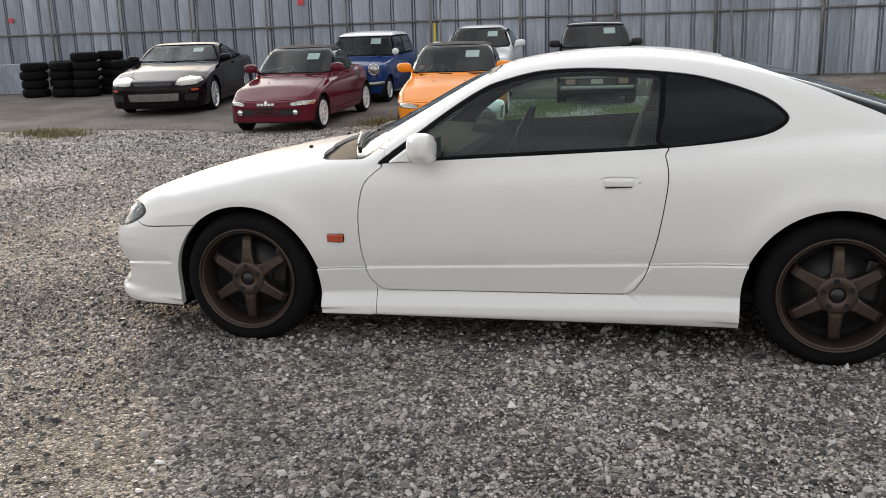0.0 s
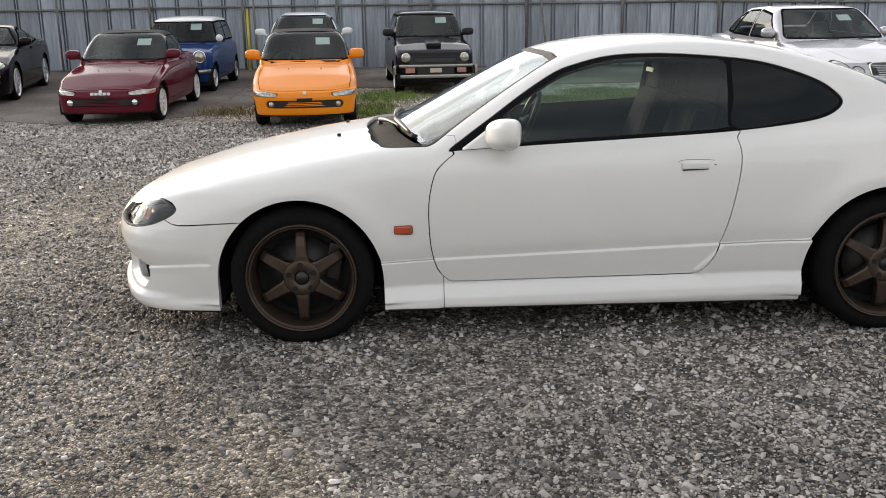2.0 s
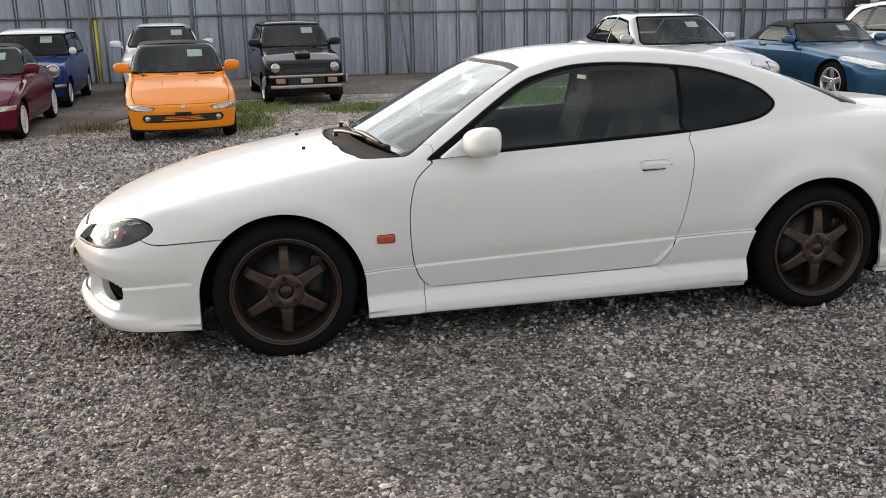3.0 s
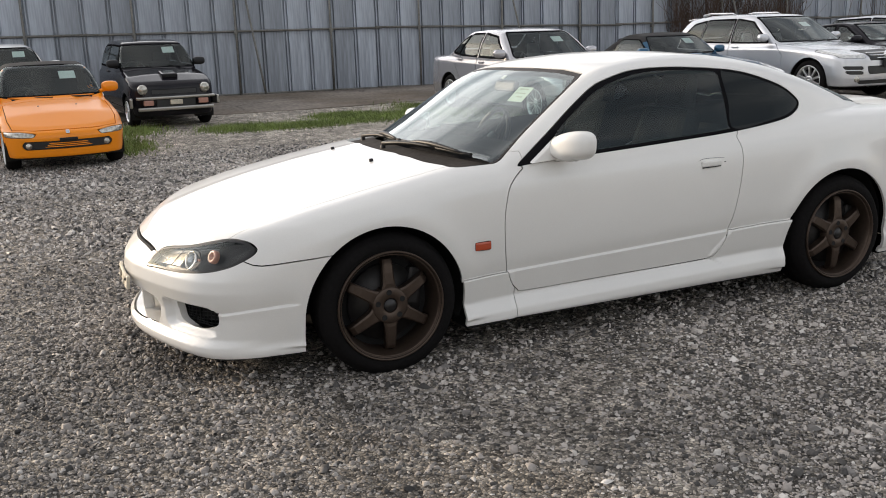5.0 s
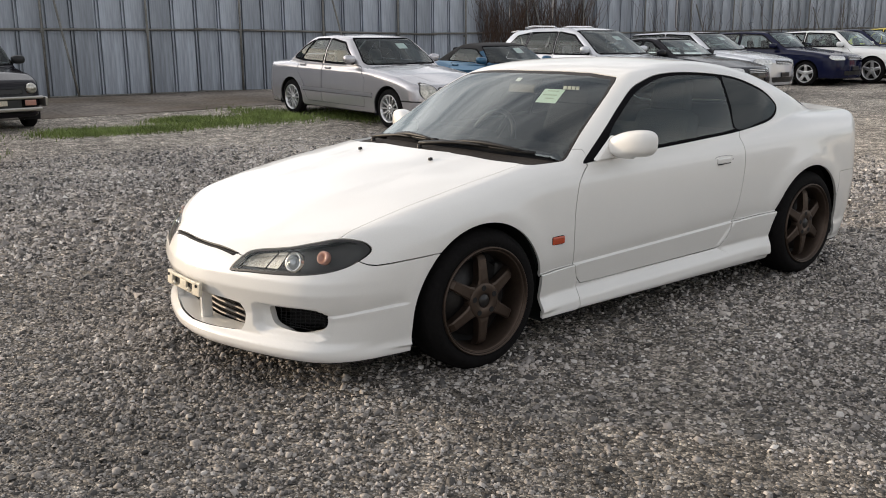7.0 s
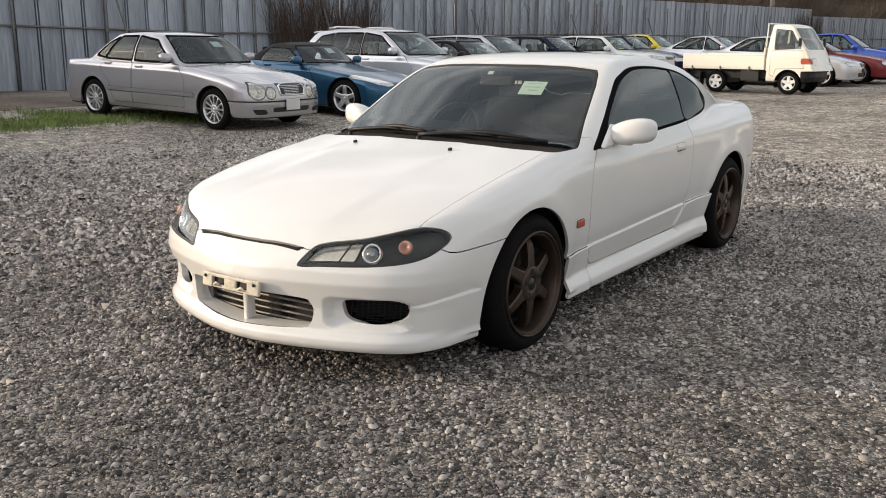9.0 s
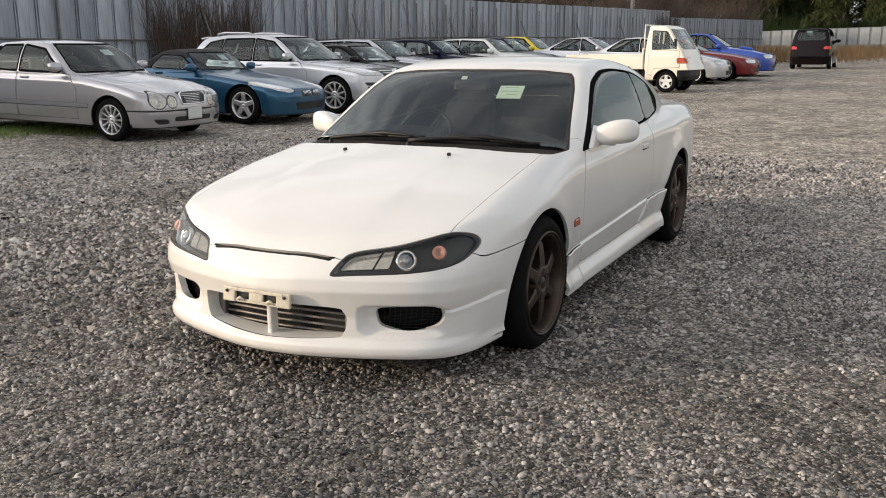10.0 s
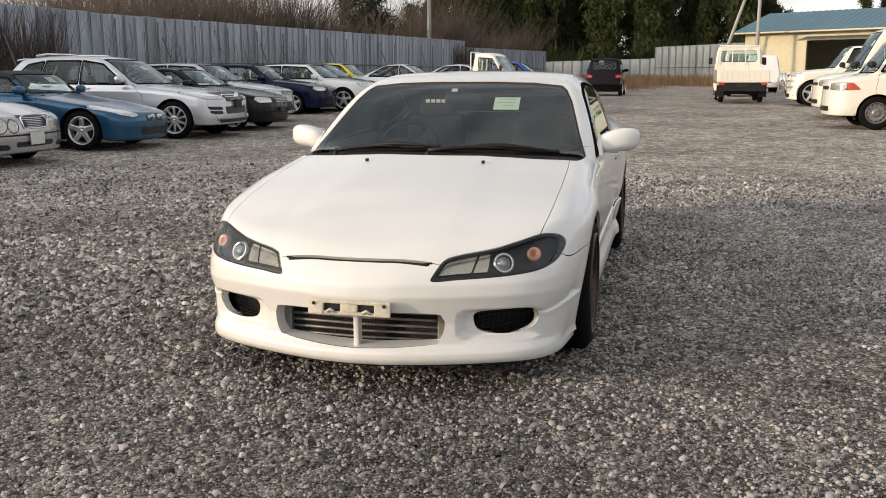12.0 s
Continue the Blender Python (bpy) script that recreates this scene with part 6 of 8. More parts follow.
def parked(name, label, s, at, body, wheel_r, rim, style, rim_mat, wb, panes, screen, rear=None, fronts=(), backs=(), doors=(), tops=None, sides=(),
           step=0.045, rows=84, seats=M_CLOTH, glass_mat=None, mirror=None, paper=True, wheel_w=0.17, mirror_mat=None):
    """A parked car: skin cut into panels, panes, lamps and roof, with wheels, wells, mirrors and cabin."""
    x, y, rz = at
    fx, fy = -math.cos(radians(rz)), -math.sin(radians(rz))
    bx, by = x - fx * wb, y - fy * wb
    z0, z1 = float(rise(x, y)), float(rise(bx, by))
    tilt = math.degrees(math.atan2(z0 - z1, wb))
    car = thing(name, label, "car", "parked cars", pose(x, y, z0 - 0.004, 0, tilt, rz))
    glass_mat = glass_mat or M_CARGLASS
    hw = s["hw"]
    fo, end = -s["hood"][0][0] - 0.05, s["hood"][-1][0]
    m = skin(body_field(s), (-fo + 0.42, end - 0.42, 0.45), step, rows)
    both = lambda h: joined(h, mirrored(h))
    halfy = 0.3 * hw
    fld = lambda pts: (lambda V: np.maximum(inside(V[:, 0], V[:, 2], row(pts)), halfy - V[:, 1]))
    ra = wheel_r + 0.045
    for xc in (0.0, wb):
        m = cut(m, lambda V: arch(V, xc, wheel_r, ra, ra + 0.005))[1]
    m = cut(m, lambda V: V[:, 2] - s["zb"] - 0.02)[1]
    shell = skin(body_field(s), (-fo + 0.42, end - 0.42, 0.45), max(0.09, step * 2), 48)
    for xc in (0.0, wb):
        shell = cut(shell, lambda V: arch(V, xc, wheel_r, ra + 0.015, ra + 0.02))[1]
    under, shell = cut(shell, lambda V: V[:, 2] - s["zb"] - 0.02)
    glazed = []
    seals = []
    for p in panes:
        g, m = cut(m, fld(p), 0.002)
        shell = cut(shell, fld(p))[1]
        glazed.append(g)
    for p in panes:
        g, m = cut(m, lambda V: fld(p)(V) - s.get("seal", 0.030), 0.001)
        if len(g[2]):
            seals.append(g)
    sx, sp = screen
    sf = lambda V: np.maximum(inside(V[:, 1], V[:, 2], row(sp + [(-a, b) for a, b in sp[::-1]])), V[:, 0] - sx)
    ws, m = cut(m, sf, 0.002)
    shell = cut(shell, sf)[1]
    rim_ws, m = cut(m, lambda V: np.maximum(inside(V[:, 1], V[:, 2], row(sp + [(-a, b) for a, b in sp[::-1]])) - min(0.022, s.get("seal", 0.022)), V[:, 0] - sx), 0.001)
    rp = None
    if rear:
        rx, pts = rear
        bf = lambda V: np.maximum(inside(V[:, 1], V[:, 2], row(pts + [(-a, b) for a, b in pts[::-1]])), rx - V[:, 0])
        rp, m = cut(m, bf, 0.004)
        shell = cut(shell, bf)[1]
    lamps = []
    for nm, mt, pts, depth in fronts:
        mid = min(p[0] for p in pts) <= 0.0
        q, m = cut(m, lambda V: np.maximum(inside(V[:, 1], V[:, 2], row(pts)), V[:, 0] - depth), 0.003)
        lamps.append((nm, mt, q, mid))
    for nm, mt, pts, depth in backs:
        mid = min(p[0] for p in pts) <= 0.0
        q, m = cut(m, lambda V: np.maximum(inside(V[:, 1], V[:, 2], row(pts)), depth - V[:, 0]), 0.003)
        lamps.append((nm, mt, q, mid))
    strips = []
    for nm, mt, pts in sides:
        d, m = cut(m, fld(pts), 0.002)
        strips.append((nm, mt, d))
    cut_doors = []
    for p in doors:
        d, m = cut(m, fld(p), 0.004)
        cut_doors.append(d)
    top = None
    if tops:
        tf, tmat, tname = tops
        top, m = cut(m, tf, 0.002)
    if s.get("bonnet"):
        bn, m = cut(m, lambda V: np.maximum(inside(V[:, 0], V[:, 1], row(s["bonnet"])), 0.5 - V[:, 2]), 0.004)
        sheet("bonnet", both(bn), body, car, 0.02)
    sheet("body", both(m), body, car, 0.02)
    sheet("underbody", both(under), M_SHELL, car)
    # black skin added within the body to darken its panel gaps
    sheet("inner_shell", both(shifted(shell, -0.03)), M_SHELL, car)
    sheet("windscreen", both(ws), glass_mat, car)
    sheet("screen_seal", both(rim_ws), M_MATTE, car, 0.006)
    if rp is not None:
        sheet("rear_screen", both(rp), glass_mat, car)
    if top is not None:
        sheet(tname, both(top), tmat, car, 0.02)
    for nm, mt, q, mid in lamps:
        for side in ((1,) if mid else (1, -1)):
            sheet(nm, both(q) if mid else (q if side > 0 else mirrored(q)), mt, car, 0.01)
    for side in (1, -1):
        half = (lambda h: h) if side > 0 else mirrored
        for g in glazed:
            sheet("side_window", half(g), glass_mat, car)
        for g in seals:
            sheet("window_seal", half(g), M_MATTE, car, 0.006)
        for d in cut_doors:
            dd = sheet("door", half(d), body, car, 0.02)
            if dd is not None:
                V = d[0]
                xm, zm = V[:, 0].max() - 0.16, np.quantile(V[:, 2], 0.86)
                ym = V[np.argmin((V[:, 0] - xm) ** 2 + (V[:, 2] - zm) ** 2), 1]
                bm = bmesh.new()
                box(bm, (0.16, 0.03, 0.035), (xm, side * (ym + 0.008), zm), (0, 0, 0), 0.01)
                part("handle", bm, body if mirror_mat is None else mirror_mat, dd)
        for nm, mt, d in strips:
            sheet(nm, half(d), mt, car, 0.01)
        for xc in (0.0, wb):
            well(car, xc, wheel_r, ra + 0.03, hw - 0.34, hw - 0.03, side)
            wheel(car, (xc, side * (hw - 0.02), wheel_r), wheel_r, wheel_w, rim, style, rim_mat, side, nuts=False)
        if mirror:
            mx, my, mz = mirror
            bm = bmesh.new()
            blob(bm, (0.075, 0.105, 0.068), pose(mx, side * (my + 0.065), mz, 0, 0, -8 * side))
            tube(bm, [(mx + 0.02, side * (my - 0.06), mz - 0.06), (mx, side * (my + 0.06), mz - 0.02)], 0.025, 8)
            part("door_mirror", bm, mirror_mat or body, car)
    if seats:
        cowl = s["roof"][1][0] + 0.0
        zf = 0.22
        for side in (1, -1):
            seat(car, cowl + 1.0, side * hw * 0.42, zf + 0.05, seats)
        bm = bmesh.new()
        box(bm, (0.42, 1.6 * hw, 0.18), (cowl + 0.36, 0, s["roof"][1][1] - 0.10), (0, 4, 0), 0.05)
        part("dashboard", bm, M_CLOTH, car)
        steering(car, cowl + 0.66, hw * 0.42, s["roof"][1][1] - 0.02, 0.17)
    if paper:
        r = s["roof"]
        u = 0.72
        px, pz = r[1][0] + (r[2][0] - r[1][0]) * u + 0.03, r[1][1] + (r[2][1] - r[1][1]) * u
        ang = math.degrees(math.atan2(r[2][1] - r[1][1], r[2][0] - r[1][0]))
        bm = bmesh.new()
        box(bm, (0.15, 0.20, 0.002), (px + 0.05, -hw * 0.36, pz - 0.01), (0, -ang, 0))
        part("paper_notice", bm, M_WPAPER, car)
    # wipers at the foot of the screen
    r = s["roof"]
    for side in (1, -1):
        bm = bmesh.new()
        fx0 = r[1][0] + 0.06
        tube(bm, [(fx0 + 0.25 * hw * hw * q * q * 0.8, hw * (-0.62 + 0.62 * (side > 0) + 0.55 * q), r[1][1] + 0.045) for q in np.linspace(0, 1, 5)], 0.011, 6)
        part("wiper", bm, M_BLACK, car)
    return car


def blob(bm, size, m, power=0.7):
    """A rounded-box shape."""
    vs = bmesh.ops.create_uvsphere(bm, u_segments=20, v_segments=12, radius=1.0)["verts"]
    for v in vs:
        v.co = Vector([abs(q) ** power * (1 if q > 0 else -1) * k for q, k in zip(v.co, size)])
    for f in {f for v in vs for f in v.link_faces}:
        f.smooth = True
    bmesh.ops.transform(bm, matrix=m, verts=vs)


P_BLACK = paint("black_paint", (0.008, 0.005, 0.006), 0.0, 0.10, 0.0, 0.14)
P_MAROON = paint("maroon_paint", (0.105, 0.010, 0.020), 0.0, 0.12, 0.0, 0.2)
P_ORANGE = paint("orange_paint", (0.82, 0.25, 0.005), 0.0, 0.35, 0.25, 0.3)
P_BLUE = paint("blue_paint", (0.008, 0.032, 0.13), 0.0, 0.12, 0.0, 0.2)
P_SILVER = paint("silver_paint", (0.55, 0.56, 0.585), 0.5, 0.26, 0.8)
P_WARMSILVER = paint("champagne_silver_paint", (0.45, 0.44, 0.455), 0.62, 0.26, 0.8)
P_TEAL = paint("teal_metallic", (0.014, 0.080, 0.155), 0.5, 0.28, 0.5)
P_DGREY = paint("dark_grey_paint", (0.011, 0.010, 0.013), 0.0, 0.12, 0.0, 0.2)
P_NAVY = paint("navy_paint", (0.007, 0.009, 0.032), 0.0, 0.12, 0.0, 0.2)
P_WHITE2 = paint("plain_white_paint", (0.74, 0.74, 0.72))
# White of the trucks and vans, the low sun's warmth put into it.
P_SUNWHITE = paint("sun_warmed_white_paint", (0.76, 0.72, 0.62))
P_YELLOW = paint("yellow_paint", (0.72, 0.56, 0.02))
P_RED = paint("red_paint", (0.16, 0.010, 0.014), 0, 0.25, 0.2)
P_RBLUE = paint("bright_blue_paint", (0.010, 0.055, 0.34), 0.2)
M_SOFT = material("black_soft_top", (0.022, 0.021, 0.021), 0.9, 0, 0.3, 90, 4, 0.3)
M_CLEAR = material("clear_lamp_lens", (0.62, 0.62, 0.60), 0.16, 0.45, 0.45, 30, 18, 0.3, 1.0)
M_HEAD = material("head_lamp_lens", (0.42, 0.40, 0.35), 0.14, 0.6, 0.6, 38, 24, 0.35, 1.0)
M_GRILLE = material("dark_grille", (0.02, 0.02, 0.02), 0.45, 0.2, 0.3)
M_PLATE = material("blank_plate", (0.62, 0.63, 0.62), 0.4, 0.3, 0.08)
M_CHROMEBAR = material("bright_bumper", (0.40, 0.38, 0.35), 0.28, 0.85, 0.12)


def add(car, name, size, at, mat, turn=(0, 0, 0), bevel=0.006, taper=1.0):
    bm = bmesh.new()
    box(bm, size, at, turn, bevel, taper)
    return part(name, bm, mat, car)


def disc(car, name, at, r, depth, mat, turn=(0, 0, 0)):
    bm = bmesh.new()
    lathe(bm, [(-depth, 0.0), (-depth * 0.9, r * 0.6), (-depth * 0.4, r * 0.93), (0.0, r), (0.02, r)], 24, "x")
    bmesh.ops.transform(bm, matrix=pose(*at, *turn), verts=bm.verts[:])
    return part(name, bm, mat, car)


M_DULLRIM = material("dull_steel_rim", (0.20, 0.19, 0.18), 0.45, 0.6, 0.25, 50, 8)
M_CLAD = material("grey_cladding", (0.23, 0.23, 0.24), 0.45, 0.4, 0.15)


def oval(cy, cz, ry, rz, n=18):
    return [(cy + ry * math.cos(t), cz + rz * math.sin(t)) for t in np.linspace(0, 2 * math.pi, n + 1)[:-1]]


def kei_roadster(label, at, body, badge):
    """Small mid-engined roadster with a black soft top."""
    s = lines(0.62, 2.28, 0.40, 0.695, 1.235, 0.50, 0.79, 0.42, 0.98, 1.55, 2.0, 0.86, 0.84, sill=0.17, belt=0.80, tumble=0.15, round_=0.8, seal=0.012)
    s["bonnet"] = [(-0.56, -0.4), (-0.55, 0.30), (-0.40, 0.58), (-0.2, 0.61), (0.36, 0.60), (0.42, -0.4)]
    car = parked("roadster", label, s, at, body, 0.262, 0.185, "eight", M_WHITERIM, 2.28,
                 [[(0.66, 0.835), (1.07, 1.13), (1.48, 1.14), (1.66, 0.86), (1.6, 0.84)]],
                 (1.05, [(0.60, 0.835), (0.62, 0.87), (0.525, 1.16), (0.50, 1.182)]),
                 fronts=[("head_lamp", M_HEAD, [(0.34, 0.470), (0.37, 0.425), (0.665, 0.43), (0.675, 0.490), (0.52, 0.495)], -0.05),
                         ("grille", M_GRILLE, [(-0.48, 0.285), (-0.50, 0.34), (-0.47, 0.378), (0.47, 0.378), (0.50, 0.34), (0.48, 0.285)], -0.3)],
                 doors=[[(0.44, 0.28), (0.42, 0.60), (0.50, 0.80), (0.60, 0.83), (1.62, 0.83), (1.60, 0.5), (1.5, 0.28)]],
                 tops=(lambda V: np.maximum(np.maximum(0.98 + 0.3 * V[:, 1] ** 2 - V[:, 0], 0.86 - V[:, 2]), V[:, 0] - 2.1), M_SOFT, "soft_top"),
                 sides=[("air_intake", M_GRILLE, [(1.78, 0.62), (1.80, 0.78), (1.96, 0.78), (1.93, 0.62)])],
                 step=0.03, rows=110, mirror=(0.62, 0.66, 0.90))
    for z in (0.312, 0.332, 0.352):
        bm = bmesh.new()
        tube(bm, [(-0.622 + 0.13 * (yy / 0.5) ** 2, yy, z) for yy in np.linspace(-0.45, 0.45, 7)], 0.006, 6)
        part("grille_bar", bm, body, car)
    for side in (1, -1):
        disc(car, "fog_lamp", (-0.555, side * 0.43, 0.33), 0.036, 0.02, M_HEAD)
    add(car, "plate_bracket", (0.03, 0.20, 0.035), (-0.632, 0, 0.395), M_BLACK)
    add(car, "badge", (0.02, 0.045, 0.045), (-0.605, 0, 0.478), M_CHROME, (0, 30, 0))
    if badge:
        for k in range(5):
            add(car, "badge_bar", (0.014, 0.044, 0.036), (-0.628, -0.11 + 0.055 * k, 0.452), M_WHITERIM, (0, 10, 0), 0.004)
        for side in (1, -1):
            disc(car, "driving_lamp", (-0.572, side * 0.43, 0.33), 0.042, 0.02, M_CHROME)
    for side in (1, -1):
        add(car, "washer_jet", (0.02, 0.02, 0.01), (0.10, side * 0.22, 0.735), M_BLACK)
    return car


def black_coupe():
    s = lines(0.98, 2.55, 0.97, 0.905, 1.265, 0.62, 0.90, 0.52, 1.15, 1.65, 2.9, 0.93, 0.93, sill=0.15, belt=0.88, tumble=0.19, round_=0.95)
    s["bonnet"] = [(-0.80, -0.4), (-0.78, 0.30), (-0.55, 0.50), (0.48, 0.70), (0.52, -0.4)]
    car = parked("sports_coupe", "black sports coupe with a front intercooler", s, (-7.25, 11.5, 101), P_BLACK, 0.315, 0.235, "ten", M_ALLOY, 2.55,
                 [[(0.80, 0.90), (1.20, 1.14), (1.65, 1.19), (1.72, 0.92)], [(1.78, 0.92), (1.72, 1.18), (2.1, 1.10), (2.45, 0.96)]],
                 (1.22, [(0.74, 0.925), (0.755, 0.95), (0.60, 1.175), (0.56, 1.195)]),
                 fronts=[("head_lamp", M_HEAD, [(0.41, 0.57), (0.43, 0.68), (0.58, 0.71), (0.80, 0.69), (0.86, 0.63), (0.76, 0.565), (0.52, 0.55)], -0.1),
                         ("intake", M_COOLER, [(-0.45, 0.28), (-0.48, 0.42), (0.48, 0.42), (0.45, 0.28)], -0.6), ("side_duct", M_GRILLE, [(0.56, 0.28), (0.56, 0.40), (0.80, 0.41), (0.76, 0.28)], -0.3), ("upper_slot", M_GRILLE, [(-0.34, 0.55), (-0.36, 0.61), (0.36, 0.61), (0.34, 0.55)], -0.6),
                         ("indicator", M_AMBER, [(0.66, 0.45), (0.66, 0.50), (0.80, 0.50), (0.80, 0.45)], -0.2)],
                 doors=[[(0.55, 0.28), (0.55, 0.65), (0.66, 0.86), (1.70, 0.90), (1.75, 0.6), (1.65, 0.28)]],
                 step=0.03, rows=110, mirror=(0.80, 0.86, 0.97))
    return car


def round_mini():
    s = lines(0.48, 2.036, 0.53, 0.705, 1.335, 0.72, 0.86, 0.34, 0.68, 1.95, 2.40, 0.86, 0.80, sill=0.19, belt=0.86, tumble=0.12, round_=0.55, k1=0.07, k2=0.06)
    car = parked("mini_car", "small blue vintage saloon with a white roof", s, (-3.82, 12.5, 90), P_BLUE, 0.255, 0.155, "ten", M_ALLOY, 2.036,
                 [[(0.55, 0.90), (0.72, 1.21), (1.28, 1.22), (1.28, 0.90)], [(1.36, 0.90), (1.36, 1.22), (1.85, 1.20), (1.98, 0.90)]],
                 (0.78, [(0.62, 0.895), (0.63, 0.93), (0.56, 1.20), (0.53, 1.225)]),
                 doors=[[(0.36, 0.30), (0.36, 0.87), (1.32, 0.87), (1.32, 0.45), (1.2, 0.30)]],
                 tops=(lambda V: 1.235 - V[:, 2], P_WHITE2, "roof"),
                 fronts=[("grille", M_CHROMEBAR, [(-0.32, 0.46), (-0.36, 0.62), (-0.28, 0.70), (0.28, 0.70), (0.36, 0.62), (0.32, 0.46)], -0.3)],
                 step=0.04, rows=90, seats=M_CLOTH)
    for side in (1, -1):
        disc(car, "head_lamp", (-0.44, side * 0.52, 0.66), 0.095, 0.07, M_HEAD)
        bm = bmesh.new()
        ring = [(-0.46, side * 0.52 + 0.10 * math.cos(t), 0.66 + 0.10 * math.sin(t)) for t in np.linspace(0, 2 * math.pi, 25)]
        tube(bm, ring, 0.013, 6, False)
        part("lamp_ring", bm, M_CHROME, car)
        disc(car, "wing_mirror", (0.30, side * 0.74, 0.95), 0.065, 0.05, M_WHITERIM)
    bm = bmesh.new()
    tube(bm, [(-0.30, -0.66, 0.40), (-0.48, -0.5, 0.40), (-0.52, 0, 0.40), (-0.48, 0.5, 0.40), (-0.30, 0.66, 0.40)], 0.035, 8)
    part("front_bumper", bm, M_CHROMEBAR, car)


def retro_round():
    s = lines(0.62, 2.30, 0.80, 0.74, 1.36, 0.78, 0.92, 0.42, 0.90, 1.75, 2.6, 0.95, 0.90, sill=0.2, belt=0.92, tumble=0.2, k1=0.16, k2=0.14)
    car = parked("retro_car", "small white round-roofed retro car with white mirrors", s, (-1.60, 13.2, 93), P_WHITE2, 0.28, 0.17, "steel", M_WHITERIM, 2.30,
                 [[(0.75, 0.95), (0.98, 1.22), (1.7, 1.23), (1.85, 0.95)]],
                 (0.98, [(0.60, 0.955), (0.62, 0.98), (0.50, 1.25), (0.44, 1.285)]), step=0.045, rows=84, mirror=(0.62, 0.78, 1.0))


def kei_hatch():
    s = lines(0.56, 2.335, 0.40, 0.695, 1.40, 0.74, 0.93, 0.36, 0.86, 2.25, 2.66, 0.92, 0.90, sill=0.20, belt=0.92, tumble=0.15, round_=0.5, k1=0.07, k2=0.07)
    car = parked("hatchback", "small dark hatchback with bonnet scoop and pale bumper", s, (0.83, 11.75, 95), P_DGREY, 0.262, 0.17, "eight", M_ALLOY, 2.335,
                 [[(0.62, 0.955), (0.92, 1.28), (1.62, 1.29), (1.62, 0.96)], [(1.70, 0.96), (1.70, 1.29), (2.2, 1.27), (2.4, 0.97)]],
                 (0.98, [(0.61, 0.96), (0.63, 0.99), (0.53, 1.28), (0.50, 1.305)]),
                 doors=[[(0.34, 0.32), (0.34, 0.85), (0.5, 0.93), (1.66, 0.94), (1.66, 0.5), (1.5, 0.32)]],
                 fronts=[("grille", M_GRILLE, [(-0.36, 0.56), (-0.36, 0.63), (0.36, 0.63), (0.36, 0.56)], -0.3)],
                 step=0.035, rows=100, mirror=(0.60, 0.66, 1.02), mirror_mat=M_BLACK)
    for side in (1, -1):
        disc(car, "head_lamp", (-0.545 + 0.035, side * 0.50, 0.635), 0.082, 0.045, M_HEAD)
        add(car, "fog_lamp", (0.05, 0.16, 0.085), (-0.595, side * 0.44, 0.43), M_DULLAMBER, (0, 0, 6 * side), 0.012)
        add(car, "bumper_end", (0.40, 0.05, 0.15), (-0.36, side * 0.665, 0.43), M_CHROMEBAR, (0, 0, -11 * side), 0.02)
    add(car, "front_bumper", (0.06, 1.26, 0.045), (-0.60, 0, 0.505), M_CHROMEBAR, (0, 0, 0), 0.016)
    add(car, "bumper_lower", (0.06, 1.22, 0.06), (-0.59, 0, 0.33), M_CHROMEBAR, (0, 0, 0), 0.02)
    add(car, "bumper_mouth", (0.03, 0.62, 0.12), (-0.585, 0, 0.42), M_GRILLE)
    add(car, "plate_bracket", (0.02, 0.20, 0.075), (-0.612, 0, 0.43), M_BRACKET)
    sc = add(car, "bonnet_scoop", (0.30, 0.26, 0.085), (-0.16, 0, 0.845), P_DGREY, (0, -9, 0), 0.028)
    add(sc, "scoop_mouth", (0.012, 0.20, 0.048), (-0.312, 0, 0.835), M_SHELL, (0, 0, 0), 0.01)


